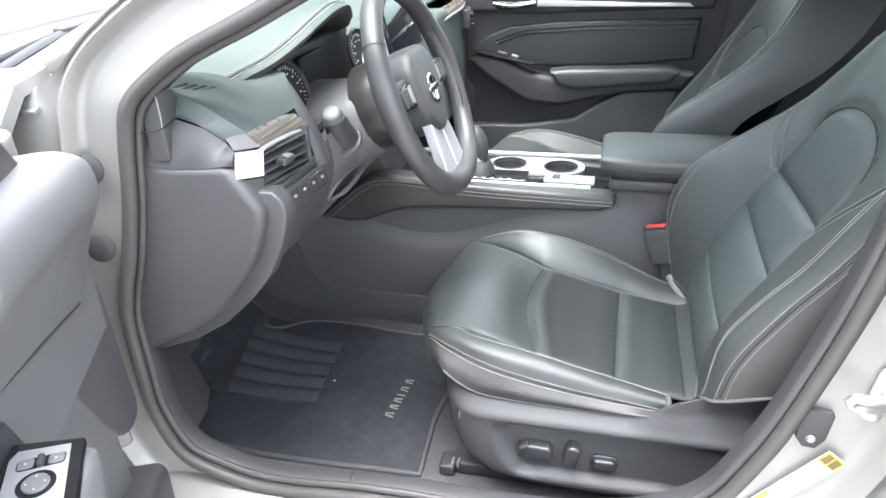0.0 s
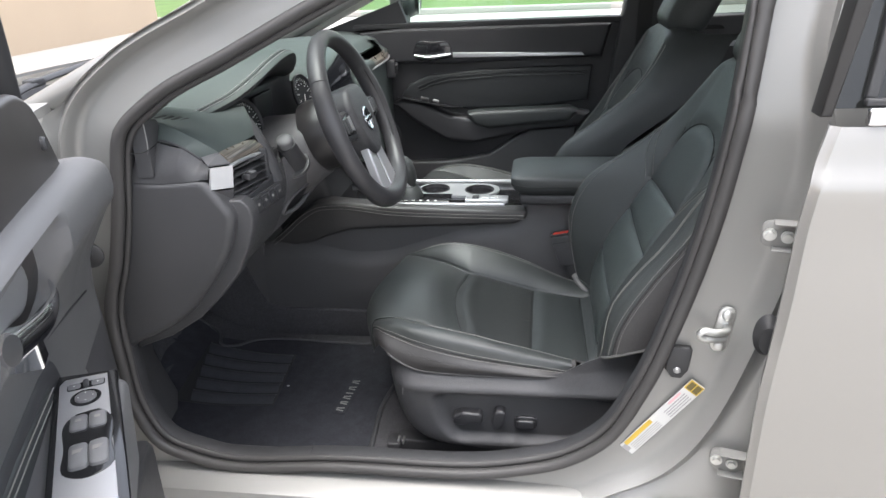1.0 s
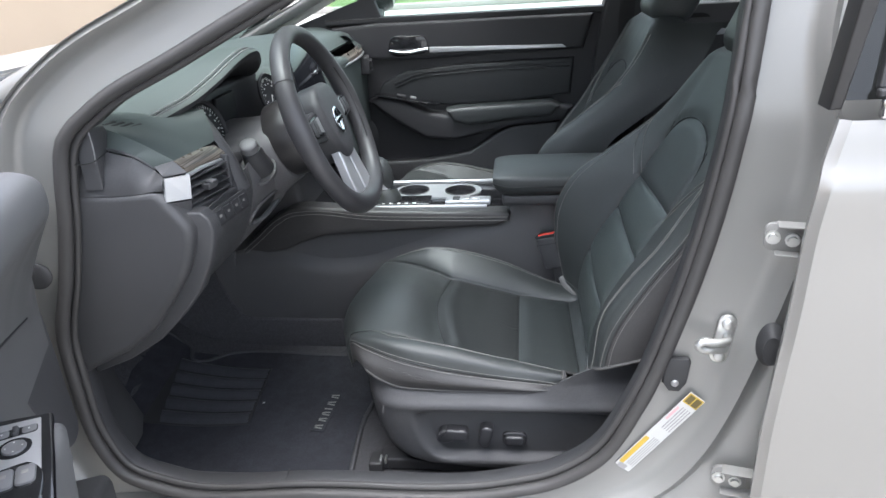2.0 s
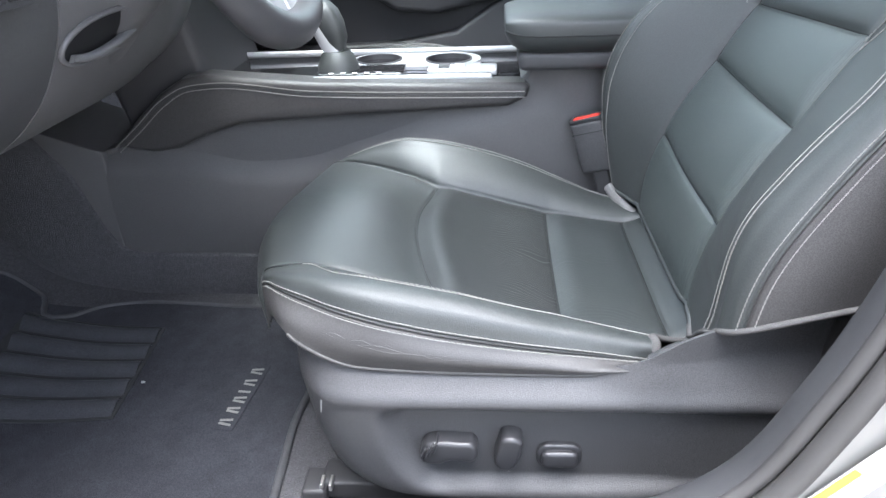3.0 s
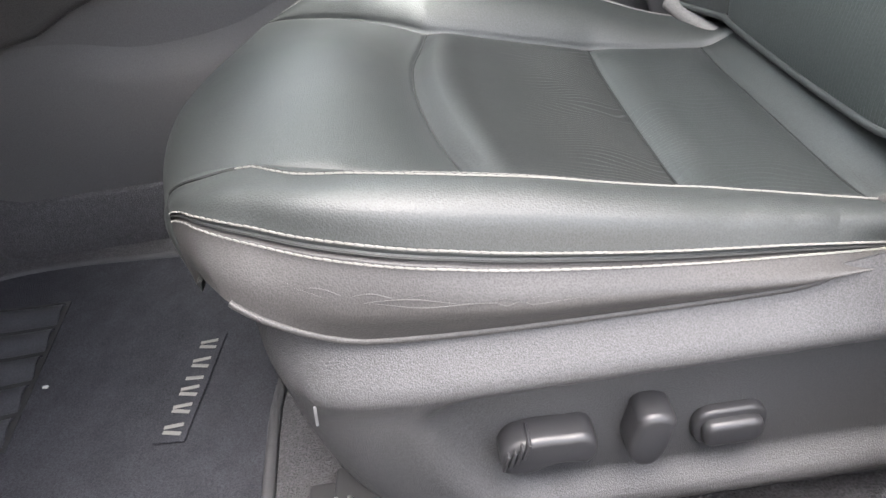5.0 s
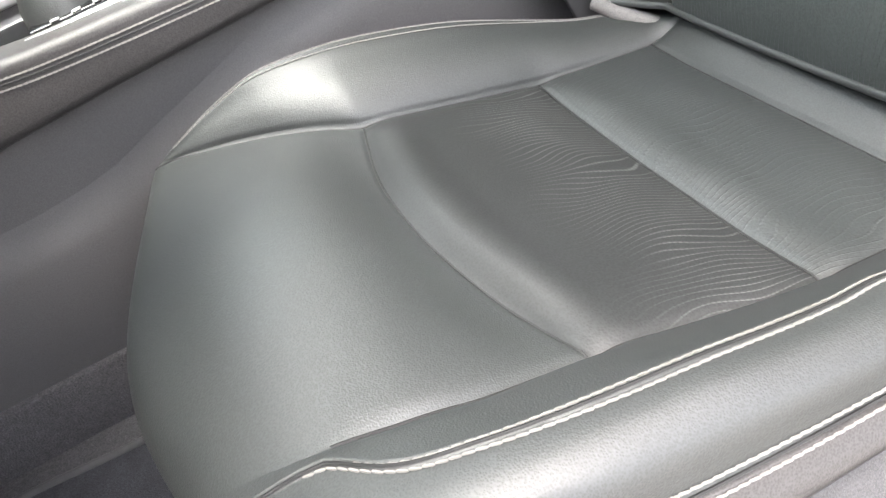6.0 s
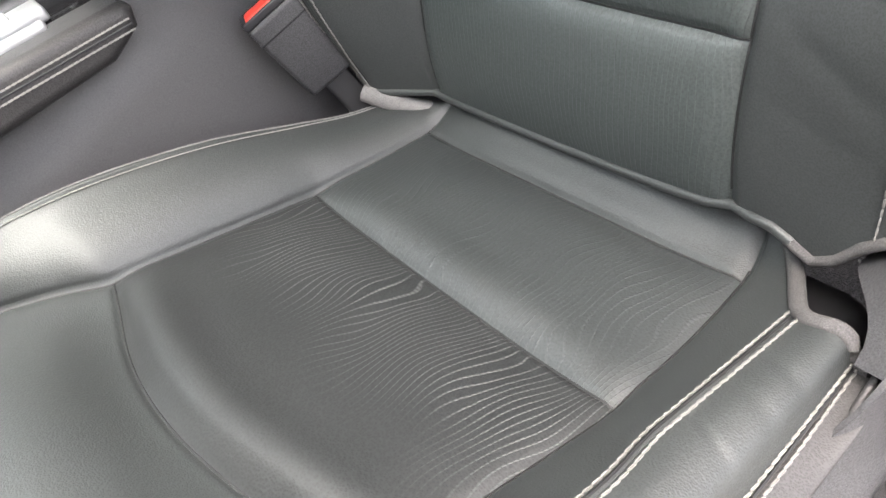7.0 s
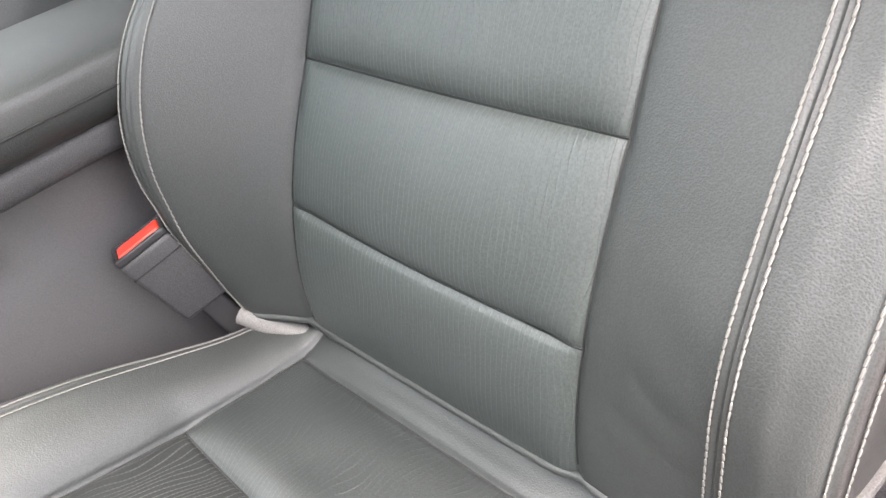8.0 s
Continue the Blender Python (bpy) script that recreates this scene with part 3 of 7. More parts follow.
def back_grid():
    """Points of the backrest in x, v and z."""
    k = dense(0, 10, 0.08, (2, 4, 5, 7, 8), 0.02, 0.22)
    r = dense(0, 5, 0.04, (1, 2, 3), 0.016, 0.14)
    kk = np.arange(11.0)
    seam = line([0.44, 0.50, 0.60, 0.65, 0.71, 0.78, 0.90, 1.0, 1.06], [0.160, 0.160, 0.179, 0.203, 0.240, 0.283, 0.352, 0.402, 0.428])
    outer = line([0.44, 0.55, 0.62, 0.71, 0.80, 0.90, 1.0, 1.06], [0.172, 0.175, 0.190, 0.239, 0.302, 0.360, 0.410, 0.432])
    inner = line([0.44, 0.50, 0.54, 0.58, 0.617, 0.65, 0.69, 0.72, 0.76, 0.84, 0.90, 1.0, 1.06], [0.150, 0.154, 0.163, 0.167, 0.172, 0.183, 0.208, 0.230, 0.262, 0.312, 0.352, 0.403, 0.428])
    inb = line([0.44, 0.50, 0.55, 0.62, 0.67, 0.72, 0.767, 0.82, 0.89, 1.0, 1.06], [0.150, 0.134, 0.122, 0.111, 0.112, 0.128, 0.161, 0.230, 0.318, 0.400, 0.428])
    xs = [lambda z: outer(z) + 0.15, lambda z: outer(z) + 0.06, outer, lambda z: 0.5 * (outer(z) + inner(z)) - 0.007, inner,
          seam, lambda z: seam(z) + 0.002 - 0.007 * np.exp(-((z - 0.64) / 0.09) ** 2), seam, inb, lambda z: inb(z) + 0.05, lambda z: inb(z) + 0.16]
    vs = np.array([-0.284, -0.287, -0.274, -0.252, -0.226, -0.139, 0.0, 0.143, 0.212, 0.243, 0.250])
    narrow = line([0.4, 0.80, 0.90, 0.98, 1.04, 1.08], [1.0, 1.0, 0.96, 0.86, 0.70, 0.55])
    bottom = np.array([0.605, 0.582, 0.556, 0.541, 0.524, 0.503, 0.495, 0.497, 0.50, 0.50, 0.50])
    vm = catmull(kk, vs, k)
    vc = np.clip(vm, -0.17, 0.17)
    zb = catmull(kk, bottom, k) - 0.020 * np.exp(-((k - 4.42) / 0.22) ** 2)
    top = 1.035 - 0.9 * np.clip(np.abs(vm) - 0.08, 0, 1) ** 2
    stops = np.stack([zb, 0.6055 + 0.035 * vc, 0.709 + 0.02 * vc, 0.788 - 0.04 * vc, top])
    G = np.zeros((len(r), len(k), 3))
    for i, rr in enumerate(r):
        if rr <= 4:
            a = min(int(rr), 3)
            t = rr - a
            z = stops[a] * (1 - t) + stops[a + 1] * t
            lift = np.zeros(len(k))
        else:
            th = (rr - 4) * radians(150)
            z = top + 0.028 * math.sin(th) * np.ones(len(k))
            lift = 0.045 * (1 - math.cos(th)) * np.ones(len(k))
        X = lines_at(xs, np.minimum(z, 1.05))
        for j, kj in enumerate(k):
            G[i, j] = (across(X[:, j], k[j:j + 1])[0] + lift[j], catmull(kk, vs, kj) * float(narrow(min(z[j], 1.08))), z[j])
    N = normals(G)
    if N[len(r) // 2, len(k) // 2, 0] > 0:
        N = -N
    K, R = np.meshgrid(k, r)
    mid = step01(K, 4.92, 5.2) * (1 - step01(K, 6.8, 7.08))
    d = np.zeros_like(K)
    su = np.linalg.norm(np.gradient(G, r, axis=0), axis=-1)
    sv = np.maximum(np.linalg.norm(np.gradient(G, k, axis=1), axis=-1), 0.02)
    for s in (1, 2, 3):
        m = (R - s) * su
        d += (groove(m, 0.0032, 0.0030) + groove(m, 0.003, 0.012)) * mid
    d += 0.003 * np.sin(np.pi * (np.clip(R, 0, 3) % 1.0)) * mid * (R < 3)
    low = 1 - step01(G[..., 2], 0.84, 0.90)
    for s in (5, 7):
        m = (K - s) * sv
        d += (groove(m, 0.0030, 0.0030) + groove(m, 0.002, 0.010)) * low
    a = np.linspace(0, math.pi, 60)
    vv, zz = G[..., 1], G[..., 2]
    arc = np.stack([0.004 + 0.138 * np.cos(a), 0.852 + 0.075 * np.sin(a) ** 0.8], -1)
    near = np.min(np.hypot(vv[..., None] - arc[:, 0], zz[..., None] - arc[:, 1]), -1)
    d += (groove(near, 0.0036, 0.0034) + groove(near, 0.003, 0.012)) * step01(zz, 0.835, 0.86)
    strap = np.stack([np.linspace(0.146, 0.212, 30), np.linspace(0.783, 0.905, 30)], -1)
    near = np.min(np.hypot(vv[..., None] - strap[:, 0], zz[..., None] - strap[:, 1]), -1)
    d += groove(near, 0.0025, 0.005)
    mate = np.stack([np.linspace(-0.142, -0.225, 30), np.linspace(0.783, 0.905, 30)], -1)
    near = np.min(np.hypot(vv[..., None] - mate[:, 0], zz[..., None] - mate[:, 1]), -1)
    d += groove(near, 0.0025, 0.005)
    for s, dep in ((4, 0.0020), (2, 0.0020), (8, 0.0014)):
        m = (K - s) * sv
        d += (groove(m - 0.0018, dep, 0.0013) + groove(m + 0.0018, dep, 0.0013) + 0.0010 * np.exp(-(m / 0.006) ** 2)) * (R < 4)
    for z0, tilt in ((0.585, 0.6), (0.62, 0.9), (0.56, 0.3)):
        d += groove(zz - z0 - tilt * (vv + 0.21), 0.0009, 0.005) * step01(K, 4.15, 4.4) * (1 - step01(K, 4.6, 4.9))
    return G + N * d[..., None], r, k, strap


def on_grid(G, r, k, rows, col, lift=0.0008, side=1):
    """A path along line col of a grid between two rows, held just clear of it."""
    j = col
    sel = [i for i, x in enumerate(r) if rows[0] - 1e-6 <= x <= rows[1] + 1e-6]
    kk = np.array([np.stack([np.interp(j, k, G[i, :, c]) for c in range(3)]) for i in sel])
    N = normals(G)
    nn = np.array([np.stack([np.interp(j, k, N[i, :, c]) for c in range(3)]) for i in sel])
    return kk + nn * lift * side


CUSHION, BACK = cushion_grid(), back_grid()


def seat(name, yc, side, label, driver, dx=0.0, dz=0.0, thread=0.0007):
    """A front seat round the plane y = yc; side 1: its inboard bolster looks to +y."""
    root = thing(name, (dx, yc, 0.26), label, "car seat")
    flip = side < 0

    def w(p):
        p = np.array(p, float)
        p[..., 1] = yc + side * p[..., 1]
        return p + np.array((dx, 0.0, dz))

    G, r, k = CUSHION
    K, R = np.meshgrid(0.5 * (k[1:] + k[:-1]), 0.5 * (r[1:] + r[:-1]))
    Gw = w(G)
    cush = cut("cushion_front_panel", Gw, (R < 2) & (K > 5) & (K < 7), LEATHER, root, "", flip)
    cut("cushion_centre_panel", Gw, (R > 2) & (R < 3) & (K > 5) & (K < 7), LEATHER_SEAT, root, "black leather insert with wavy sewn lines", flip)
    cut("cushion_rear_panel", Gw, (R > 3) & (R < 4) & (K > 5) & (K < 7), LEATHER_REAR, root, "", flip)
    cut("cushion_rear_roll", Gw, (R > 4) & (K > 5) & (K < 7), LEATHER, root, "", flip)
    ob = cut("outboard_bolster", Gw, (K > 2) & (K < 5), LEATHER, root, "", flip)
    cut("inboard_bolster", Gw, (K > 7), LEATHER, root, "", flip)
    cut("cushion_side_panel", Gw, (K < 2), LEATHER_GREY, root, "grey-black leather side panel with fine creases", flip)
    for c in (1.82, 2.2):
        stitches("stitching", w(on_grid(G, r, k, (0.34, 5), c)), THREAD, ob, r=thread, label="pale twin stitching")
    for c, r0 in ((3.84, 0.9), (4.07, 1.06)):
        stitches("stitching", w(on_grid(G, r, k, (r0, 5), c)), THREAD, ob, r=thread)
    for c in (7.92, 8.13):
        stitches("stitching", w(on_grid(G, r, k, (0.72, 4.6), c)), THREAD, cush, r=thread)
    for rr, c0, c1 in ((2, 5.0, 7.0), (3, 5.0, 7.0), (4, 5.0, 7.0)):
        i = int(np.argmin(np.abs(r - rr)))
        sp = np.stack([[np.interp(c, k, G[i, :, q]) for q in range(3)] for c in np.linspace(c0, c1, 60)])
        tube("seam_line", w(sp), 0.0009, SEAM, cush, "", 5)
    for c, r0 in ((2.0, 0.34), (4.0, 0.40), (5.0, 1.0), (7.0, 0.5)):
        tube("seam_line", w(on_grid(G, r, k, (r0, 4.2), c, 0.0002)), 0.0009, SEAM, cush, "", 5)
    # fine creases near the front of the side panel
    for c, r0, r1, wave in ((1.28, 1.10, 1.75, 0.0014), (1.18, 1.15, 2.15, 0.0018), (1.10, 1.40, 2.30, 0.0012)):
        cr = on_grid(G, r, k, (r0, r1), c, 0.0001)
        cr[:, 2] += wave * np.sin(np.linspace(0, 19, len(cr)) + 7 * c)
        tube("crease", w(path(cr, 60)), 0.0004, LEATHER_GREY, cush, "", 5, taper=np.sin(np.linspace(0.15, 2.99, 60)))
    # elastic tape that closes the bolster's rear end
    end = w(np.stack([[np.interp(c, k, G[-1, :, q]) for q in range(3)] for c in np.linspace(1.6, 5.0, 26)]))
    tube("bolster_end_tape", end, 0.0046, WEBBING, root, "grey elastic tape", 10, flat=(1, 0.7))
    tube("seat_piping", w(np.stack([[np.interp(c, k, G[-1, :, q]) for q in range(3)] for c in np.linspace(5.0, 9.5, 30)])), 0.004, LEATHER, root)
    lower = Gw[:, 0].copy()
    tube("trim_edge", lower[(r > 0.7) & (r < 4.7)], 0.0022, LEATHER_GREY, root)

    B, br, bk, strap = BACK
    K, R = np.meshgrid(0.5 * (bk[1:] + bk[:-1]), 0.5 * (br[1:] + br[:-1]))
    Bw = w(B)
    fl = not flip
    mid = (K > 5) & (K < 7)
    cut("backrest_lower_panel", Bw, (R < 1) & mid, LEATHER_BACK_LIT, root, "black leather insert with wavy sewn lines", fl)
    cut("backrest_middle_panel", Bw, (R > 1) & (R < 2) & mid, LEATHER_BACK_LIT, root, "", fl)
    cut("backrest_upper_panel", Bw, (R > 2) & (R < 3) & mid, LEATHER_BACK_LIT, root, "", fl)
    up = cut("backrest_shoulder_panel", Bw, (R > 3) & mid, LEATHER, root, "", fl)
    bo = cut("backrest_outboard_bolster", Bw, (K > 2) & (K < 5), LEATHER, root, "", fl)
    bi = cut("backrest_inboard_bolster", Bw, (K > 7), LEATHER, root, "", fl)
    cut("backrest_side_panel", Bw, (K < 2), LEATHER_GREY, root, "", fl)
    for c in (1.83, 2.17, 3.92, 4.08):
        stitches("stitching", w(on_grid(B, br, bk, (0, 4.0), c, 0.0012)), THREAD, bo, r=thread)
    for c in (7.86, 8.14):
        stitches("stitching", w(on_grid(B, br, bk, (0, 4.0), c, 0.0012)), THREAD, bi, r=thread)
    for rr in (1, 2, 3):
        i = int(np.argmin(np.abs(br - rr)))
        sp = np.stack([[np.interp(c, bk, B[i, :, q]) for q in range(3)] for c in np.linspace(5.0, 7.0, 60)])
        tube("seam_line", w(sp), 0.0009, SEAM, up, "", 5)
    for c in (5.0, 7.0):
        tube("seam_line", w(on_grid(B, br, bk, (0.1, 3.5), c, 0.0002)), 0.0009, SEAM, up, "", 5)
    # double-stitched strap across the inboard bolster
    flat = B[(br > 2.5) & (br < 4.01)].reshape(-1, 3)

    def laid(vz, lift):
        p = []
        for v, z in vz:
            e = np.hypot(flat[:, 1] - v, flat[:, 2] - z)
            q = np.argsort(e)[:12]
            g = 1 / (e[q] + 0.002) ** 2
            p.append(((flat[q, 0] * g).sum() / g.sum(), v, z))
        p = np.array(p)
        t = np.linspace(-1, 1, len(p))
        p[:, 0] = np.polyval(np.polyfit(t, p[:, 0], 4), t) - lift
        return p

    for off in (-0.0055, 0.0055):
        for v0, v1, to in ((0.146, 0.212, bi), (-0.142, -0.225, bo)):
            sgn = 1 if v0 > 0 else -1
            vz = np.stack([np.linspace(v0, v1, 30) + sgn * off * 0.87, np.linspace(0.783, 0.905, 30) - off * 0.48], -1)
            stitches("stitching", w(even(laid(vz, 0.0016), 40)), THREAD, to, r=thread)
    a = np.linspace(0.02, math.pi - 0.02, 50)
    arc = np.stack([0.004 + 0.138 * np.cos(a), 0.852 + 0.075 * np.sin(a) ** 0.8], -1)
    tube("seam_line", w(laid(arc, 0.0)), 0.0012, SEAM, up, "", 5)
    low = w(np.stack([[np.interp(c, bk, B[0, :, q]) for q in range(3)] for c in np.linspace(0.3, 4.6, 30)]))
    tube("backrest_hem_tape", low, 0.0046, WEBBING, root, "grey elastic hem tape", 10, flat=(1, 0.7))
    tube("backrest_hem", w(np.stack([[np.interp(c, bk, B[0, :, q]) for q in range(3)] for c in np.linspace(4.6, 9.6, 40)])), 0.0035, LEATHER, root)
    if driver:
        ends = path([(0.127, SEAT_Y + 0.212, 0.500), (0.138, SEAT_Y + 0.190, 0.489), (0.154, SEAT_Y + 0.168, 0.478), (0.185, SEAT_Y + 0.14, 0.462)], 20)
        tube("hem_roll", ends, 0.0085, TAPE_PALE, root, "pale grey rolled end of the backrest cover", 12)
    # rear shell
    zz = np.linspace(0.42, 1.03, 14)
    vv = np.linspace(-1, 1, 13)
    sx = line([0.42, 0.6, 0.8, 1.0, 1.04], [0.25, 0.28, 0.385, 0.475, 0.49])
    sw = line([0.42, 0.8, 0.92, 1.0, 1.05], [0.26, 0.26, 0.25, 0.215, 0.17])
    shell = np.array([[(float(sx(z)) + 0.02 * (1 - v * v), v * float(sw(z)) - 0.015, z) for v in vv] for z in zz])
    sheet("backrest_shell", w(shell), LEATHER_GREY, root, "", 0.0, flip)
    # headrest on two posts
    bm = box_bm((0.105, 0.27, 0.215), (0, 0, 0), 0.045, seg=6)
    for v in bm.verts:
        v.co.x += 0.03 * (v.co.y / 0.13) ** 2 + 0.018 * math.sin(v.co.z * 12)
        v.co.y *= 1 - 0.5 * max(0, -v.co.z - 0.02)
    bm.transform(Matrix.Translation((0.487 + dx, yc, 1.132 + dz)) @ turned(0, 14, 0).to_4x4())
    head = part("headrest", bm, LEATHER, root)
    for s in (-0.075, 0.075):
        hp = np.array([(0.452 + dx, yc + s, 1.03 + dz), (0.474 + dx, yc + s, 1.10 + dz)])
        tube("headrest_post", even(hp, 4), 0.006, CHROME, head, "", 10)
    # plastic side shield over the seat frame
    zt = line([-0.30, -0.255, -0.208, -0.148, -0.05, 0.05, 0.085, 0.105, 0.13, 0.19, 0.25, 0.34],
              [0.548, 0.540, 0.508, 0.497, 0.493, 0.496, 0.507, 0.520, 0.534, 0.549, 0.556, 0.55])
    xl = line([0, 0.05, 0.10, 0.19, 0.30, 0.455, 0.63, 1.0], [-0.135, -0.176, -0.208, -0.234, -0.247, -0.256, -0.262, -0.280])
    rimline = line([0.316, 0.326, 0.339, 0.357, 0.384, 0.41, 0.433, 0.449, 0.457, 0.47], [-0.06, -0.093, -0.131, -0.153, -0.169, -0.177, -0.180, -0.172, -0.158, -0.12])
    tt, qq = np.linspace(0, 1, 60), np.concatenate([np.linspace(0, 0.2, 26)[:-1], np.linspace(0.2, 1, 60)])
    S = np.zeros((len(tt), len(qq), 3))
    for i, t in enumerate(tt):
        x0 = float(xl(t))
        x = x0 + (0.34 - x0) * qq
        z = 0.317 + (zt(x) - 0.317) * t
        y = np.full(len(qq), -0.268)
        y += 0.055 * np.exp(-(x - x0) / 0.022)
        # the top edge leans inwards as a ledge, the foot turns under
        y += 0.034 * np.clip((z - 0.464) / 0.045, 0, 1) ** 1.15 * (1 - 0.75 * step01(x, 0.03, 0.10)) + 0.012 * (1 - step01(t, 0.0, 0.12))
        # a shallow tray for the switches, with a wide ramp ahead and below and a sharp brow above
        left = rimline(z)
        tray = step01(x, left, left + 0.034) * step01(z, 0.328, 0.356) * (1 - step01(z, 0.446, 0.460)) * (1 - 0.8 * step01(x, 0.10, 0.26))
        y += 0.019 * tray
        y -= 0.0025 * np.exp(-((z - 0.464) / 0.009) ** 2) * (x > x0 + 0.03)
        y += 0.02 * step01(x, 0.10, 0.24) * step01(z, 0.46, 0.52)
        S[i] = np.stack([x, y, z], -1)
    shield = sheet("side_shield", w(S), PLASTIC, root, "scuffed black plastic side shield", 0.003, flip)
    # the shield's top runs inwards under the end of the bolster and the backrest's hem
    rim = S[-1]
    ledge = np.array([[(x, float(np.interp(x, rim[:, 0], rim[:, 1])), float(zt(x)) - 0.0005), (x + 0.004, -0.245 + 0.03 * float(step01(x, 0.10, 0.16)), float(zt(x)) - 0.006 - 0.042 * float(step01(x, 0.10, 0.18)))]
                      for x in np.linspace(0.096, 0.32, 30)])
    sheet("shield_ledge", w(ledge), PLASTIC, root, "", 0.002, flip)
    if driver:
        switches(root, yc)
    # frame, pan and rails under the cushion
    box("seat_pan", (0.38, 0.44, 0.10), (0.0, yc, 0.40), PLASTIC_DARK, root, "", 0.02)
    box("front_apron", (0.02, 0.40, 0.12), (-0.215, yc, 0.43), PLASTIC_DARK, root, "", 0.006)
    for s in (-0.19, 0.19):
        box("seat_rail", (0.53, 0.042, 0.026), (0.0, yc + side * s, 0.277), PLASTIC_DARK, root, "black steel rail", 0.004)
        cap = box("rail_end_cap", (0.030, 0.044, 0.024), (-0.272, yc + side * s - side * 0.012, 0.276), PLASTIC_DARK, root, "", 0.005)
        for q in range(2):
            box("metal_clip", (0.004, 0.018, 0.010), (-0.262 + q * 0.011, yc + side * s - side * 0.02, 0.289), STEEL, cap, "", 0.001)
    return root


def switches(root, yc):
    """Power seat controls: a slide lever, an upright recline lever and a lumbar rocker."""
    y0 = yc - 0.2525
    face = lambda x, z, d=0.0: Matrix(((1, 0, 0, x), (0, 0, -1, y0 - d), (0, 1, 0, z - 0.015), (0, 0, 0, 1)))
    out = path([(-0.130, 0.401), (-0.131, 0.413), (-0.124, 0.424), (-0.110, 0.4275), (-0.090, 0.4265), (-0.0745, 0.4245), (-0.0715, 0.420), (-0.0725, 0.404),
                (-0.076, 0.4005), (-0.090, 0.4025), (-0.100, 0.402), (-0.107, 0.3985), (-0.126, 0.3985), (-0.130, 0.401)], 44)[:-1]
    lever = part("slide_switch", plate_bm([(a + 0.10, b - 0.413) for a, b in out], 0.020, face(-0.10, 0.413), 0.005, 4), SWITCH, root)
    for q in range(4):
        box("grip_rib", (0.0022, 0.019, 0.014), (-0.1275 + q * 0.0044, y0 - 0.0130, 0.3990 + q * 0.0028), SWITCH, lever, "", 0.0008, turned(0, 20, 0))
    out = path([(-0.0495, 0.436), (-0.046, 0.4405), (-0.029, 0.4395), (-0.0245, 0.434), (-0.0255, 0.422), (-0.034, 0.390), (-0.038, 0.3845), (-0.0505, 0.386), (-0.0535, 0.391), (-0.0495, 0.436)], 40)[:-1]
    part("recline_switch", plate_bm([((a + 0.038) * 0.92, (b - 0.413) * 0.76) for a, b in out], 0.022, face(-0.036, 0.414), 0.005, 4), SWITCH, root)
    base = part("lumbar_switch", plate_bm(rounded(0.047, 0.031, 0.012), 0.007, face(0.016, 0.400), 0.003, 3), SWITCH, root)
    part("rocker", plate_bm(rounded(0.038, 0.021, 0.007), 0.014, face(0.016, 0.3995), 0.005, 4), SWITCH, base)
    # pale scuff under the levers and a scratch near the front corner
    box("scuff", (0.003, 0.0006, 0.008), (-0.037, yc - 0.2518, 0.352), INK, root, "pale scuff", 0.0002)
    box("scratch", (0.0018, 0.0006, 0.016), (-0.233, yc - 0.262, 0.452), DOOR_SKIN, root, "pale scratch", 0.0002, turned(0, 8, 12))


driver_seat = seat("driver_seat", SEAT_Y, 1, "black leather driver's seat with pale twin stitching and power switches", True)
passenger_seat = seat("passenger_seat", PAS_Y, -1, "black leather front passenger seat with pale stitching", False, -0.05, 0.010, 0.0011)


# ---- surroundings ----
def ground_material(name, colour, size, stain):
    return material(name, colour, 0.9, 0, 0.6, size, stain, 1.5, 0.004, spec=0.2)


CONCRETE = ground_material("pale_concrete", (0.36, 0.345, 0.32), 0.02, 0.12)
GRASS = ground_material("mown_grass", (0.085, 0.135, 0.04), 0.03, 0.4)
STUCCO = ground_material("tan_stucco", (0.44, 0.35, 0.26), 0.01, 0.05)


def slab(name, lo, hi, mat, label, category, bevel=0.0, kind="structure"):
    c = [(a + b) / 2 for a, b in zip(lo, hi)]
    s = [b - a for a, b in zip(lo, hi)]
    return tagged(box(name, s, c, mat, None, "", bevel), label, category, kind=kind)


slab("ground", (-300, -300, -0.5), (300, 300, 0.0), CONCRETE, "pale concrete parking lot around the car", "ground")
slab("lawn", (-60, 17.6, 0.0), (120, 90, 0.10), GRASS, "mown green lawn beyond the parking lot", "lawn")
slab("kerb", (-60, 17.3, 0.0), (120, 17.6, 0.13), CONCRETE, "low concrete kerb along the lawn", "kerb", 0.02)
wall = slab("wall_west", (-9.3, -14, 0.0), (-9.0, 16, 6.0), STUCCO, "plain tan stucco building wall", "wall")

# ---- car shell ----
car = thing("car_body", (0.0, CAR_Y, 0.13), "silver sedan with its driver's door open", "car")

# door opening: the line of the rubber seal in x, z
LOOP = [(-0.700, 0.395), (-0.735, 0.470), (-0.742, 0.585), (-0.737, 0.690), (-0.700, 0.800), (-0.672, 0.905), (-0.660, 0.965), (-0.640, 1.025), (-0.590, 1.068),
        (-0.450, 1.138), (-0.274, 1.222), (-0.10, 1.292), (0.08, 1.335), (0.24, 1.345), (0.335, 1.315), (0.358, 1.245), (0.348, 1.170), (0.332, 1.040),
        (0.308, 0.880), (0.268, 0.710), (0.218, 0.560), (0.160, 0.455), (0.090, 0.405), (0.0, 0.378), (-0.339, 0.362), (-0.620, 0.360)]
lp = path(LOOP[-2:] + LOOP[:-1], 220)[:-1]


def lean(z):
    """How far the car's side draws in above the belt and under it."""
    return 0.30 * np.clip(z - 1.02, 0, 1) ** 1.15


def side_y(z, y):
    return y + lean(z)


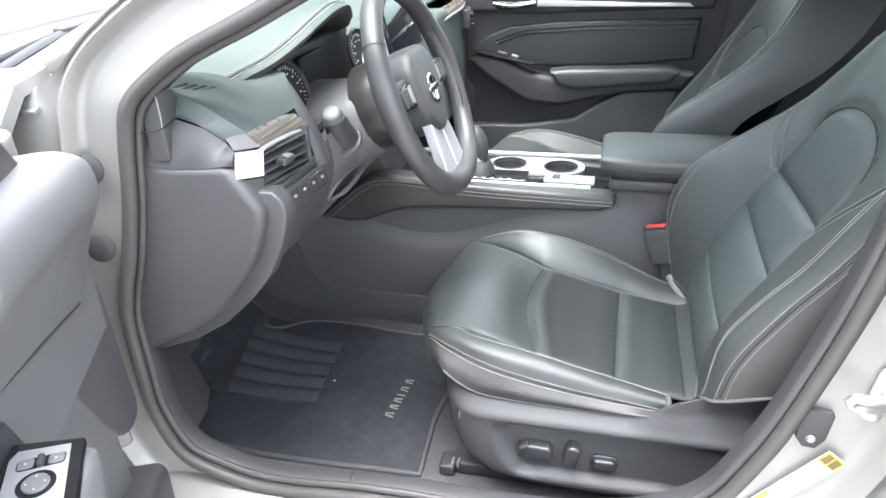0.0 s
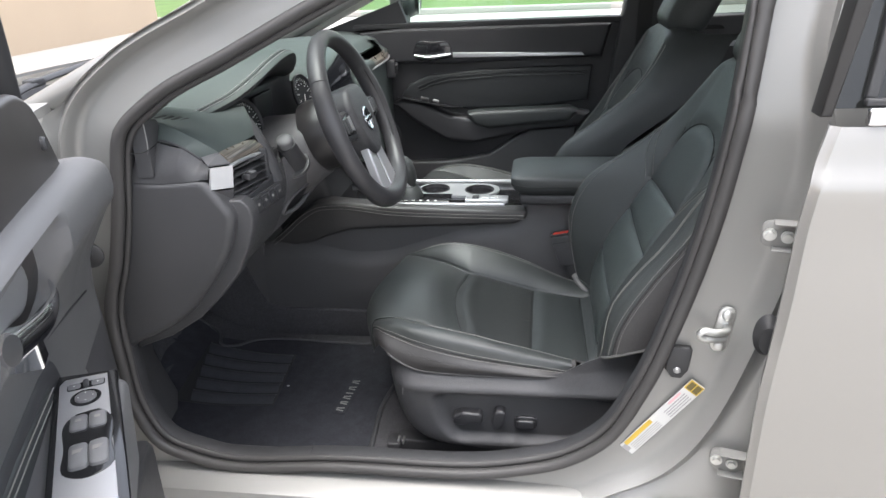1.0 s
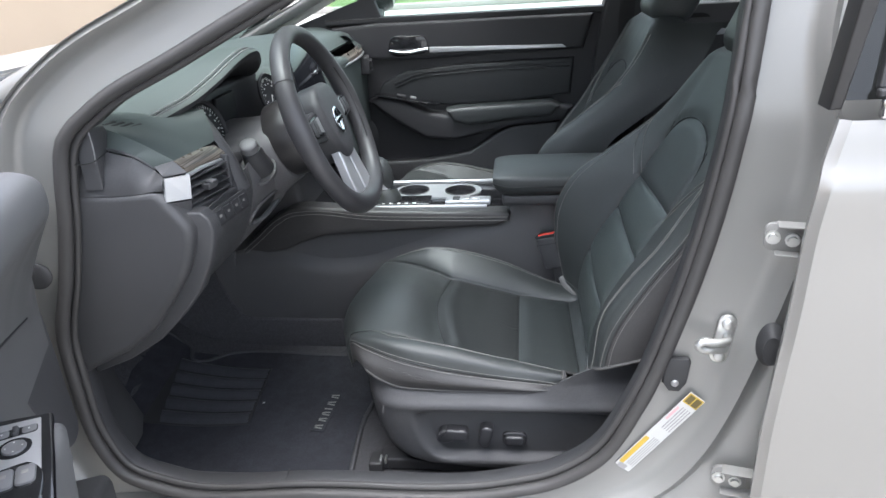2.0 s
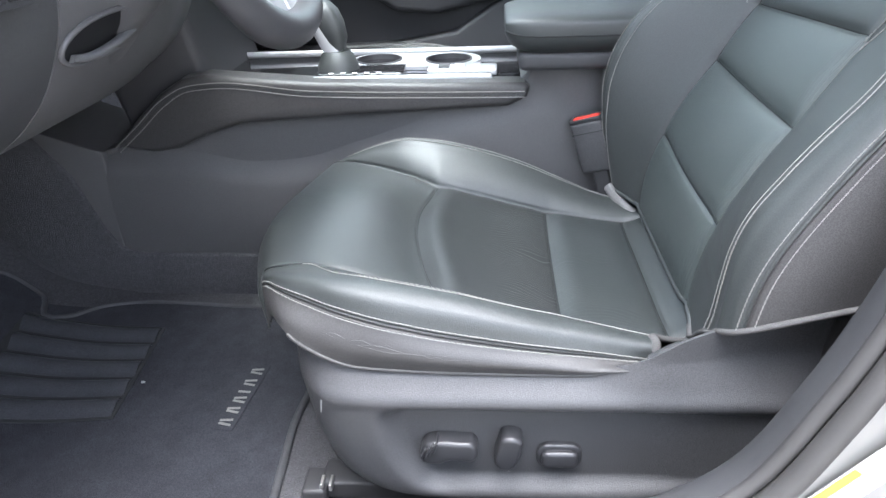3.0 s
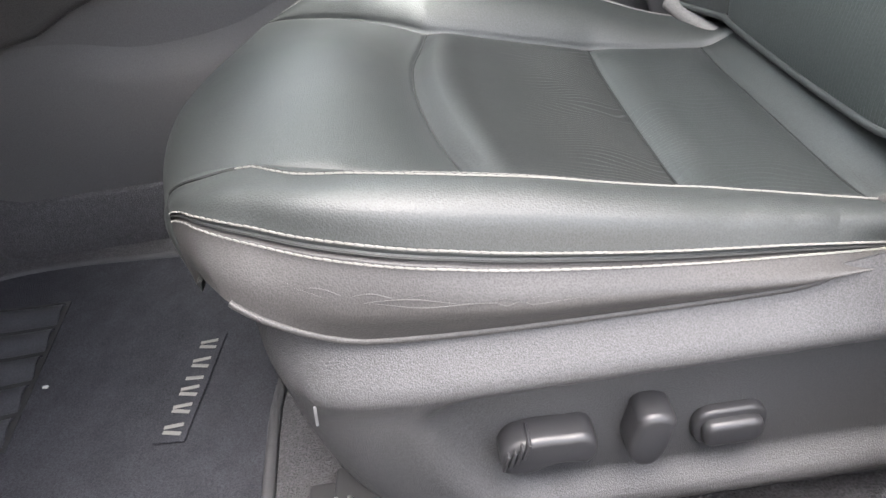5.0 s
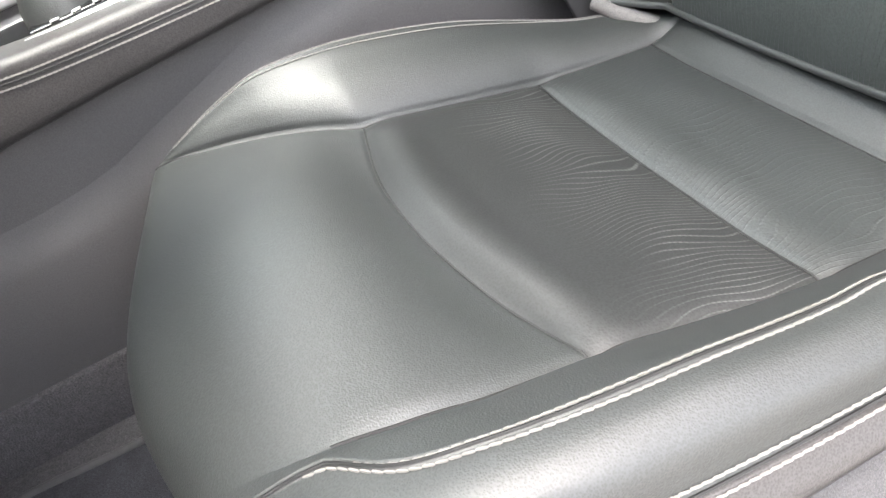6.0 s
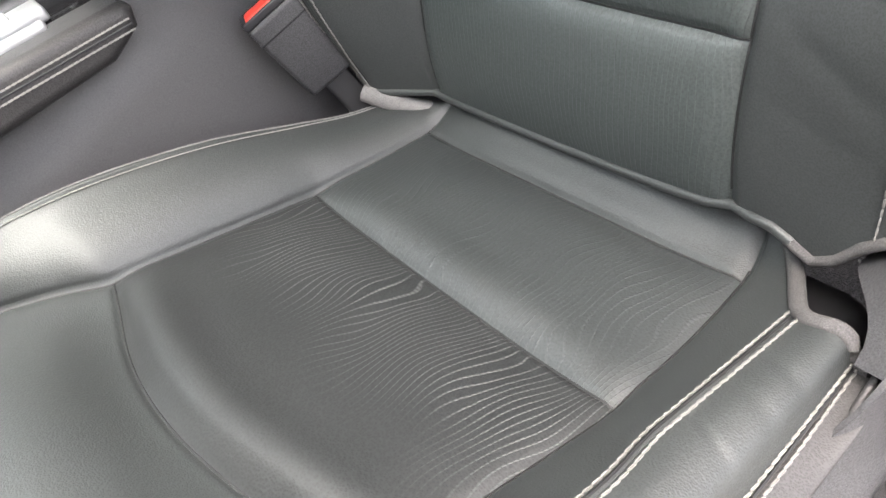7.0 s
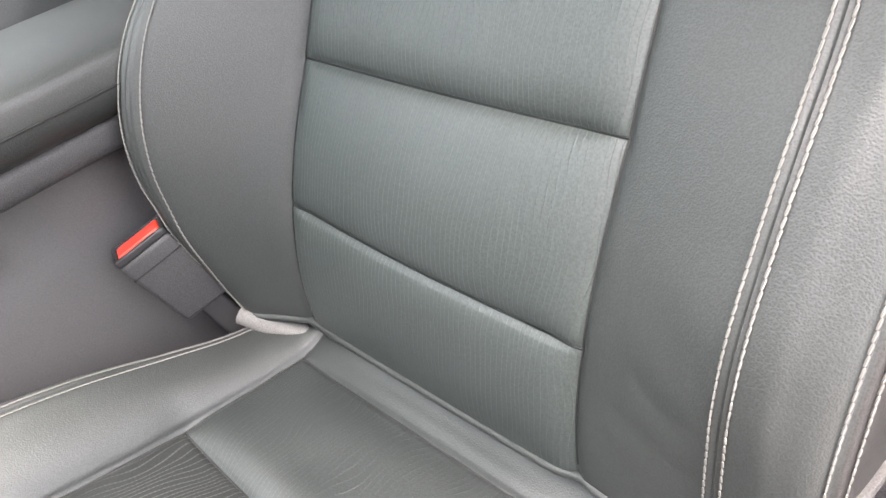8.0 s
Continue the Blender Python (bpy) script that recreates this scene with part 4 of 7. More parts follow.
def reach(p):
    """How far the painted frame runs outwards from the seal: little along the windscreen pillar and the roof."""
    return 0.088 + 0.16 * (1 - step01(p[:, 1], 0.93, 1.03)) + 0.10 * step01(p[:, 0], 0.30, 0.36) * (p[:, 1] < 1.25)


def ring(offset, y, p=lp):
    """The door opening's line moved outwards by offset, at depth y."""
    t = np.roll(p, -3, 0) - np.roll(p, 3, 0)
    n = np.stack([t[:, 1], -t[:, 0]], -1)
    n /= np.linalg.norm(n, axis=1, keepdims=True)
    if ((p - p.mean(0)) * n).sum() < 0:
        n = -n
    most = reach(p)
    wide = 1 + 0.5 * step01(p[:, 0], 0.12, 0.22) * (1 - step01(p[:, 1], 0.95, 1.15))
    offset = np.where(offset > 0, offset * wide, offset)
    most = most * wide
    q = p + n * np.minimum(offset, most)[:, None]
    yy = side_y(q[:, 1], np.full(len(q), y)) + 0.30 * np.clip(offset - most, 0, 0.2)
    return np.stack([q[:, 0], yy, q[:, 1]], -1)


def band(name, rings, mat, parent, label=""):
    g = np.stack(rings)
    return mesh_part(name, g.reshape(-1, 3), quads(len(rings), len(lp), False, True), mat, parent, label, True, 50)


band("aperture_panel", [ring(-0.006, 0.800), ring(0.0, 0.800), ring(0.03, 0.797), ring(0.055, 0.793), ring(0.064, 0.788), ring(0.069, 0.780), ring(0.073, 0.768), ring(0.078, 0.760), ring(0.083, 0.764),
                        ring(0.088, 0.768), ring(0.095, 0.764), ring(0.11, 0.752), ring(0.16, 0.745), ring(0.24, 0.742)], PAINT, car, "bare silver painted door frame")
tube("door_seal", ring(-0.002, 0.788), 0.0115, SEAL, car, "black rubber door seal", 10, True, (1, 0.9))
tube("seal_lip", ring(-0.014, 0.800), 0.006, SEAL, car, "", 8, True, (1.0, 1.2))
trim = band("opening_trim", [ring(-0.004, 0.797), ring(-0.012, 0.799), ring(-0.016, 0.804), ring(-0.017, 0.815), ring(-0.017, 0.834), ring(-0.012, 0.840), ring(0.0, 0.842)], PLASTIC_DARK, car, "black plastic lip inside the opening")
for xj in (-0.40, 0.02):
    tube("trim_joint", np.array([(xj, 0.806, 0.3775), (xj, 0.82, 0.380), (xj, 0.834, 0.380)]) + np.array((0, 0, 0.004 * (xj + 0.4) / 0.42)), 0.0009, PLASTIC_DARK, trim, "", 5)


# ---- cabin floor ----
def out_y(y0, flip=False):
    """Lays (u, v, w) as x, z and out of the plane y = y0, towards the driver's door (or away from it)."""
    s = 1 if flip else -1
    return Matrix(((1, 0, 0, 0), (0, 0, s, y0), (0, 1, 0, 0), (0, 0, 0, 1)))


def out_x(x0, skew=0.0, y0=0.0):
    """Lays (u, v, w) as y, z and out of the plane x = x0 towards the rear; skew: how far x grows with y."""
    return Matrix(((skew, 0, 1, x0 - skew * y0), (1, 0, 0, 0), (0, 1, 0, 0), (0, 0, 0, 1)))


def plate(name, outline, depth, pose_, mat, parent=None, label="", bevel=0.003, seg=3):
    return part(name, plate_bm(outline, depth, pose_, bevel, seg), mat, parent, label)


def plate_y(name, outline, y_back, y_front, mat, parent=None, label="", bevel=0.003, seg=3, smooth_n=0):
    o = path(list(outline) + [outline[0]], smooth_n)[:-1] if smooth_n else outline
    return plate(name, o, abs(y_back - y_front), out_y(y_back, y_front > y_back), mat, parent, label, bevel, seg)


fz = line([-1.30, -1.05, -0.90, -0.78, -0.62, 0.5, 1.5], [0.66, 0.45, 0.30, 0.262, 0.250, 0.250, 0.30])
floor_g = np.array([[(x, y, float(fz(x)) + 0.002 * noise.noise((x * 9, y * 9, 0))) for y in np.linspace(0.80, 2.32, 50)] for x in np.linspace(-1.3, 1.5, 90)])
setting(sheet("floor", floor_g, CARPET, None, "", 0.01, True), "black carpeted car floor with a raised toe board", "floor")

# floor mat: carpet with bound edge and a ribbed heel pad
mat_root = thing("floor_mat", (-0.62, 1.15, 0.252), "black carpet floor mat with ribbed heel pad, bound edge", "floor mat")
edge = [(-0.325, 0.955), (-0.335, 1.10), (-0.345, 1.41), (-0.48, 1.417), (-0.776, 1.392), (-0.80, 1.36), (-0.835, 1.345), (-0.87, 1.40), (-0.93, 1.41),
        (-0.955, 1.30), (-0.955, 1.05), (-0.90, 0.985), (-0.84, 0.955), (-0.70, 0.945)]
mo = path(edge + edge[:1], 120)[:-1]
mz = lambda x: fz(x) + 0.014
bm = bmesh.new()
fverts = [bm.verts.new((x, y, 0)) for x, y in mo]
bm.faces.new(fverts)
bmesh.ops.triangulate(bm, faces=bm.faces[:])
bmesh.ops.subdivide_edges(bm, edges=bm.edges[:], cuts=5, use_grid_fill=True)
for v in bm.verts:
    v.co.z = float(mz(v.co.x))
bmesh.ops.recalc_face_normals(bm, faces=bm.faces[:])
part("mat_carpet", bm, MATCLOTH, mat_root)
rim = np.array([(x, y, float(mz(x)) - 0.001) for x, y in mo])
tube("bound_edge", rim, 0.0058, BINDING, mat_root, "black overlocked edge", 8, True)
quad = lambda a, b: np.array([-0.865 + 0.235 * a + 0.022 * b, 1.345 - 0.262 * b + 0.03 * a * b])
base_g = np.array([[(*quad(s, t), float(mz(quad(s, t)[0])) + 0.0012) for t in np.linspace(-0.012, 1.012, 10)] for s in np.linspace(-0.012, 1.02, 14)])
sheet("heel_pad", base_g, RUBBER, mat_root, "black rubber heel pad", 0.001, True)
for i in range(5):
    a0 = [quad(0.0 + 0.03 * i, i / 5 + 0.014), quad(1.0, i / 5 + 0.014), quad(1.0, (i + 1) / 5 - 0.016), quad(0.03 * (i + 1), (i + 1) / 5 - 0.016)]
    ob = [tuple(p) for p in a0]
    g = np.array([[np.array(ob[0]) * (1 - s) * (1 - t) + np.array(ob[1]) * s * (1 - t) + np.array(ob[2]) * s * t + np.array(ob[3]) * (1 - s) * t for t in np.linspace(0, 1, 9)] for s in np.linspace(0, 1, 14)])
    zz = np.array([[float(mz(q[0])) + 0.0015 + 0.0060 * math.sin(math.pi * min(1, t ** 0.7 * 1.05)) for t, q in zip(np.linspace(0, 1, 9), row)] for row in g])
    sheet("heel_pad_rib", np.concatenate([g, zz[..., None]], -1), HEEL, mat_root, "black rubber rib", 0.002, True)
tag = box("name_patch", (0.032, 0.150, 0.0016), (-0.428, 1.165, 0.2666), MATCLOTH, mat_root, "black woven patch with pale plain marks", 0.0006, turned(0, 0, -5))
for q, (wide, tall) in enumerate(((0.0165, 0.019), (0.014, 0.019), (0.016, 0.019), (0.005, 0.019), (0.018, 0.019), (0.0165, 0.019))):
    y_ = (-0.060, -0.034, -0.011, 0.007, 0.029, 0.057)[q]
    for e in ((-1, 1) if wide > 0.01 else (0,)):
        box("pale_mark", (tall, 0.0042, 0.0010), (-0.428 + 0.0875 * y_, 1.165 + y_ + e * wide * 0.26, 0.2678), THREAD, tag, "", 0.0003, turned(0, 0, -5 + 9 * e))
tagged(box("lint_speck", (0.006, 0.004, 0.002), (-0.594, 1.192, 0.268), WHITE, None, "", 0.0008), "small white speck of lint on the mat", "lint")

# ---- centre console ----
console = thing("centre_console", (-0.20, 1.585, 0.25), "black centre console with stitched side pad and silver cup holder trim", "console")
CY = 1.475
wall_line = [(-0.770, 0.30), (-0.765, 0.535), (-0.70, 0.548), (-0.50, 0.60), (-0.03, 0.632), (0.0, 0.66), (0.018, 0.700), (0.32, 0.700), (0.32, 0.27), (-0.5, 0.262)]
plate_y("inner_wall", wall_line, CY + 0.22, CY + 0.016, CONSOLE_SKIN_LIT, console, "", 0.005, 4)
crest_z = line([-0.74, -0.66, -0.57, -0.467, -0.357, -0.295, -0.21, -0.12, 0.0, 0.33], [0.530, 0.530, 0.526, 0.508, 0.518, 0.538, 0.560, 0.577, 0.602, 0.640])
wall_top = line([-0.74, -0.70, -0.60, -0.50, -0.03, 0.0, 0.02, 0.33], [0.53, 0.548, 0.58, 0.60, 0.632, 0.655, 0.699, 0.700])
wg = np.zeros((90, 44, 3))
for i, x in enumerate(np.concatenate([np.linspace(-0.738, -0.06, 60), np.linspace(-0.05, 0.33, 30)])):
    hi, cz = float(wall_top(x)), float(crest_z(x))
    for j, q in enumerate(np.linspace(0, 1, 44)):
        z = 0.334 + (hi - 0.334) * q
        rear = float(step01(np.array(x), -0.30, 0.02))
        y = CY + 0.004 + 0.016 * (1 - rear) * float(step01(np.array(z), cz - 0.035, cz + 0.03)) + 0.007 * rear * float(step01(np.array(z), cz - 0.02, cz + 0.02)) * (1 - float(step01(np.array(x), 0.0, 0.06)))
        y -= 0.006 * math.sin(math.pi * min(1.0, (z - 0.334) / max(0.05, cz - 0.334)))
        y += 0.004 * max(0.0, 1 - (hi - z) / 0.006)
        wg[i, j] = (x, y, z)
sheet("side_wall", wg, CONSOLE_SKIN_LIT, console, "grained black plastic side wall", 0.003, False)
plate_y("lower_carpet_panel", [(-1.04, 0.25), (-1.04, 0.595), (-0.86, 0.58), (-0.800, 0.50), (-0.765, 0.40), (-0.742, 0.358), (-0.705, 0.345), (0.30, 0.335), (0.30, 0.25)], CY + 0.02, CY - 0.006, CARPET, console, "", 0.004)
plate_y("front_side_panel", [(-1.05, 0.25), (-1.05, 0.60), (-0.90, 0.60), (-0.732, 0.54), (-0.744, 0.25)], CY + 0.21, CY + 0.001, CONSOLE_SKIN_LIT, console, "", 0.004)
pad_line = [(-0.700, 0.556), (-0.655, 0.597), (-0.60, 0.645), (-0.560, 0.668), (-0.52, 0.674), (-0.35, 0.659), (-0.15, 0.653), (-0.004, 0.651), (0.004, 0.643), (0.0, 0.628), (-0.03, 0.613),
            (-0.30, 0.602), (-0.47, 0.592), (-0.53, 0.575), (-0.58, 0.553), (-0.63, 0.545)]
side_pad = plate_y("side_pad", pad_line, CY + 0.03, CY - 0.016, LEATHER_GREY, console, "black padded leatherette with twin stitching", 0.010, 5)
top_line = np.array([(-0.695, 0.556), (-0.650, 0.592), (-0.597, 0.636), (-0.556, 0.656), (-0.52, 0.661), (-0.35, 0.646), (-0.15, 0.640), (-0.004, 0.638)])
for off in (0.0, -0.009):
    pp = path([(x - off * 0.6 * (x < -0.56), CY - 0.0163, z + off) for x, z in top_line], 150)
    stitches("stitching", pp, THREAD, side_pad, 0.0050, 0.0011)
tube("pad_seam", path([(x + 0.0025 * (x < -0.56), CY - 0.0158, z - 0.0045) for x, z in top_line], 100), 0.0010, PLASTIC_DARK, side_pad)
# deck
deck = box("deck", (0.56, 0.20, 0.03), (-0.285, CY + 0.115, 0.636), GLOSS, console, "gloss black deck", 0.004)
box("deck_edge", (0.56, 0.012, 0.012), (-0.285, CY + 0.222, 0.656), SATIN, console, "satin silver rail", 0.004)
box("near_edge", (0.34, 0.010, 0.010), (-0.225, CY + 0.022, 0.654), SATIN, console, "satin silver rail", 0.003)


def pierced(name, outer, holes, z0, thick, mat, parent, label=""):
    """A flat plate with round holes through it."""
    bm = bmesh.new()
    edges = []
    for loop in [outer] + holes:
        vs = [bm.verts.new((x, y, 0)) for x, y in loop]
        edges += [bm.edges.new((a, b)) for a, b in zip(vs, vs[1:] + vs[:1])]
    bmesh.ops.triangle_fill(bm, use_beauty=True, use_dissolve=False, edges=edges)
    bmesh.ops.recalc_face_normals(bm, faces=bm.faces[:])
    r = bmesh.ops.extrude_face_region(bm, geom=bm.faces[:])
    for e in r["geom"]:
        if isinstance(e, bmesh.types.BMVert):
            e.co.z += thick
    bmesh.ops.recalc_face_normals(bm, faces=bm.faces[:])
    bm.transform(Matrix.Translation((0, 0, z0)))
    return part(name, bm, mat, parent, label, True, 30)


circle = lambda cx, cy, rad, n=36: [(cx + rad * math.cos(2 * math.pi * q / n), cy + rad * math.sin(2 * math.pi * q / n)) for q in range(n)]
cups = [(-0.258, 1.622), (-0.132, 1.614)]
pierced("cup_holder_trim", rounded(0.238, 0.112, 0.055, 12, -0.195, 1.617), [circle(*c, 0.040) for c in cups], 0.652, 0.006, SATIN, console, "satin silver cup holder surround")
for c in cups:
    bm = lathe_bm([(0.036, -0.075), (0.040, -0.07), (0.0415, 0.004), (0.0385, 0.004), (0.0375, -0.06), (0.002, -0.062)], 32)
    bm.transform(Matrix.Translation((*c, 0.656)))
    part("cup_holder", bm, PLASTIC_DARK, console, "dark cup well")
box("switch_strip", (0.115, 0.040, 0.012), (-0.105, 1.530, 0.658), SATIN, console, "satin silver switch strip", 0.003)
for q in range(3):
    box("button", (0.018, 0.022, 0.004), (-0.135 + q * 0.026, 1.530, 0.665), PLASTIC_DARK if q == 0 else SATIN, console, "", 0.0012)
# gear selector
gate = box("shift_gate", (0.145, 0.066, 0.010), (-0.275, 1.538, 0.656), GLOSS, console, "gloss black shift gate", 0.003)
for q in range(5):
    box("gate_mark", (0.008, 0.007, 0.0008), (-0.322 + q * 0.020, 1.5085, 0.6614), WHITE, gate, "", 0.0002)
boot = lathe_bm([(0.036, 0), (0.034, 0.012), (0.028, 0.026), (0.022, 0.034)], 20)
boot.transform(Matrix.Translation((-0.316, 1.545, 0.658)))
part("shift_boot", boot, LEATHER, console, "black leather gaiter")
LM = Matrix.Translation((-0.310, 1.545, 0.664)) @ turned(0, -13, 0).to_4x4()


def lever_part(name, prof, mat, label, square=0.62):
    """A rounded upright shape of the selector from (height, x centre, x half, y half) stations."""
    v = [LM @ Vector((cx + hx_ * math.copysign(abs(math.cos(a)) ** square, math.cos(a)), hy_ * math.copysign(abs(math.sin(a)) ** square, math.sin(a)), h))
         for h, cx, hx_, hy_ in prof for a in np.linspace(0, 2 * math.pi, 20, endpoint=False)]
    m = len(prof)
    return mesh_part(name, [tuple(q) for q in v], quads(m, 20, False, True, True) + [tuple(range(20)), tuple((m - 1) * 20 + q for q in range(19, -1, -1))], mat, console, label, True, 50)


lever_part("shift_stem", [(0.0, -0.004, 0.017, 0.016), (0.03, -0.005, 0.016, 0.016), (0.055, -0.009, 0.017, 0.019), (0.078, -0.014, 0.016, 0.021), (0.098, -0.020, 0.010, 0.019), (0.104, -0.021, 0.004, 0.012)], SATIN, "satin silver selector front")
lever_part("shift_knob", [(0.028, 0.008, 0.008, 0.014), (0.045, 0.008, 0.016, 0.020), (0.070, 0.005, 0.021, 0.0235), (0.092, 0.001, 0.021, 0.024), (0.106, -0.003, 0.016, 0.019), (0.112, -0.004, 0.007, 0.010)], LEATHER, "black leather selector knob")
box("rear_tray", (0.08, 0.17, 0.02), (-0.012, CY + 0.12, 0.628), PLASTIC_DARK, console, "", 0.004)
# armrest
arm = thing("armrest", (0.13, 1.565, 0.72), "padded black leather armrest lid on the centre console", "armrest")


def arm_section(x, n=44):
    """The lid's outline at station x: a soft pad, full at the seam and drawn in to a rounded nose."""
    q = min(1.0, (x + 0.036) / 0.075)
    f = math.sqrt(max(0.0, 1 - (1 - q) ** 2.2))
    g = math.sqrt(max(0.0, 1 - (1 - min(1.0, (x + 0.036) / 0.05)) ** 2))
    out = []
    for a in np.linspace(0, 2 * math.pi, n, endpoint=False):
        c, s_ = math.cos(a), math.sin(a)
        e = 0.42 if s_ > 0 else 0.36
        y = 0.100 * math.copysign(abs(c) ** e, c) * (0.80 + 0.20 * f) * (1 if s_ > -0.2 else 1 + 0.10 * (s_ + 0.2))
        z = (0.015 if s_ > 0 else 0.046) * math.copysign(abs(s_) ** 0.62, s_) * (0.25 + 0.75 * g)
        out.append((x, 1.507 + y, 0.744 + z + (0.007 * (1 - (y / 0.1) ** 2) if s_ > 0 else 0.0)))
    return out


stations = [-0.0355, -0.034, -0.030, -0.024, -0.015, -0.004, 0.01, 0.03, 0.06, 0.12, 0.2, 0.28, 0.32, 0.326]
rings_ = np.array([arm_section(x) for x in stations])
nr = rings_.shape[1]
lid = mesh_part("lid", rings_.reshape(-1, 3), quads(len(stations), nr, False, True) + [tuple(range(nr)), tuple((len(stations) - 1) * nr + k for k in range(nr - 1, -1, -1))],
                LEATHER, arm, "", True, 70)
near_edge_ = [(x, y - 0.0006, z) for x, y, z in (r_[nr // 2 + 1] for r_ in rings_[1:])]
tube("lid_seam", path(near_edge_, 60), 0.0011, SEAM, lid)
stitches("stitching", path([(x, y + 0.0012, z + 0.007) for x, y, z in near_edge_], 70), LEATHER_GREY, lid)
box("lid_base", (0.33, 0.16, 0.03), (0.15, 1.510, 0.690), PLASTIC, arm, "", 0.01)

# ---- seat belt buckle ----
buckle = thing("seat_belt_buckle", (0.085, 1.425, 0.45), "black seat belt buckle with red release button", "buckle")
BT = Matrix.Translation((0.0915, 1.4285, 0.600)) @ turned(0, -17, -20).to_4x4()


def buckle_part(name, size, at, mat, parent, label="", bevel=0.003):
    bm = box_bm(size, at, bevel)
    if name == "buckle_body":
        for v in bm.verts:
            v.co.x *= 1 + 0.9 * max(-0.08, v.co.z)
            v.co.y *= 1 + 0.8 * max(-0.08, v.co.z)
    bm.transform(BT)
    return part(name, bm, mat, parent, label)


bbody = buckle_part("buckle_body", (0.052, 0.030, 0.082), (0, 0, -0.042), PLASTIC, buckle, "", 0.005)
for sy_ in (-1, 1):
    buckle_part("buckle_rim", (0.051, 0.0045, 0.007), (0, sy_ * 0.0115, 0.0015), SWITCH, bbody, "", 0.0015)
for sx_ in (-1, 1):
    buckle_part("buckle_rim", (0.004, 0.0275, 0.007), (sx_ * 0.0235, 0, 0.0015), SWITCH, bbody, "", 0.0015)
buckle_part("buckle_groove", (0.0505, 0.0302, 0.0016), (0, 0, -0.018), SEAM, bbody, "", 0.0004)
buckle_part("release_button", (0.0425, 0.0175, 0.010), (0, 0, 0.0005), RED, buckle, "red release button", 0.0025)
buckle_part("buckle_stalk", (0.026, 0.013, 0.09), (0.002, 0, -0.122), RUBBER, buckle, "black rubber stalk", 0.004)
part("recliner_cover", box_bm((0.05, 0.02, 0.06), (0.155, 1.425, 0.475), 0.008, turned(0, 25, 0)), SATIN_GREY, buckle, "grey metal bracket")


# ---- dashboard ----
dash = thing("dashboard", (-0.75, CAR_Y, 0.60), "black dashboard with stitched instrument hood and striped wood trim", "dashboard")
YL, YR = 0.835, 2 * CAR_Y - 0.835


def bridge(a, b, bulge, n=14):
    """A surface between two edge lines, swelling between them."""
    a, b = even(np.array(a, float), 40), even(np.array(b, float), 40)
    t = np.linspace(0, 1, n)[:, None, None]
    g = a[None] * (1 - t) + b[None] * t
    g[..., 2] += bulge * np.sin(np.pi * np.linspace(0, 1, n))[:, None]
    return g


# dash top behind the windscreen
ys = np.linspace(YL, YR, 70)
rear_edge = lambda y: -0.625 + 0.10 * step01(y, 1.38, 1.46)
pf = line([0.0, 0.02, 0.08, 0.2, 0.35, 0.45, 0.55], [-0.020, 0.002, 0.010, 0.014, 0.010, 0.002, -0.012])
gq = np.linspace(0, 1, 26)
up = np.array([[(float(rear_edge(y)) * (1 - q) - (1.10 - 0.16 * ((y - CAR_Y) / 0.725) ** 2) * q, y, 1.018 + float(pf(q * 0.55)) - 0.02 * step01(abs(y - CAR_Y), 0.60, 0.74)) for y in ys] for q in gq])
top = sheet("upper_pad", up, SOFT, dash, "soft black dash top", 0.02, True)
for sgn in (1, -1):
    fl = lambda pts: [(x, y if sgn > 0 else 2 * CAR_Y - y, z) for x, y, z in pts]
    A = fl([(-0.500, 0.838, 0.974), (-0.499, 0.88, 0.973), (-0.497, 0.93, 0.970), (-0.497, 0.97, 0.968), (-0.496, 0.987, 0.969)])
    B = fl([(-0.640, 0.855, 1.034), (-0.622, 0.895, 1.029), (-0.595, 0.935, 1.022), (-0.555, 0.975, 1.018), (-0.520, 1.012, 1.018)])
    pad_g = bridge(A, B, 0.006)
    sheet("outer_pad", pad_g, SOFT, dash, "soft black pad beside the instruments", 0.0, sgn > 0)
    C = fl([(-0.72, 0.835, 1.036), (-0.70, 0.89, 1.034), (-0.68, 0.94, 1.030), (-0.66, 0.99, 1.024), (-0.64, 1.02, 1.020)])
    sheet("corner_pad", bridge(B, C, 0.003), SOFT, dash, "", 0.0, sgn > 0)
    # the pad's outer flank, down to the end of the dash
    ridge = pad_g[::-1, 0]
    brow = fl([(-0.640, 0.834, 0.990), (-0.609, 0.836, 0.995), (-0.555, 0.824, 0.985), (-0.531, 0.834, 0.962)])
    sheet("pad_flank", bridge(brow, ridge, 0.0), SOFT, dash, "", 0.0, sgn > 0)
    tube("brow_edge", path(brow, 24), 0.0020, PLASTIC, dash, "", 8)
# curved cheek that runs down between the pad and the dials
cheek_a = path([(-0.530, 1.006, 1.000), (-0.505, 0.990, 0.974), (-0.490, 0.985, 0.948), (-0.477, 0.986, 0.905), (-0.472, 0.988, 0.875)], 24)
cheek_b = path([(-0.550, 1.046, 1.000), (-0.535, 1.044, 0.980), (-0.515, 1.044, 0.945), (-0.492, 1.042, 0.905), (-0.480, 1.040, 0.875)], 24)
cg = bridge(cheek_a, cheek_b, 0.0, 14)
cg[..., 0] += 0.012 * np.sin(np.pi * np.linspace(0, 1, 14) ** 0.6)[:, None]
sheet("dial_cheek", cg, PLASTIC, dash, "", 0.006, False)
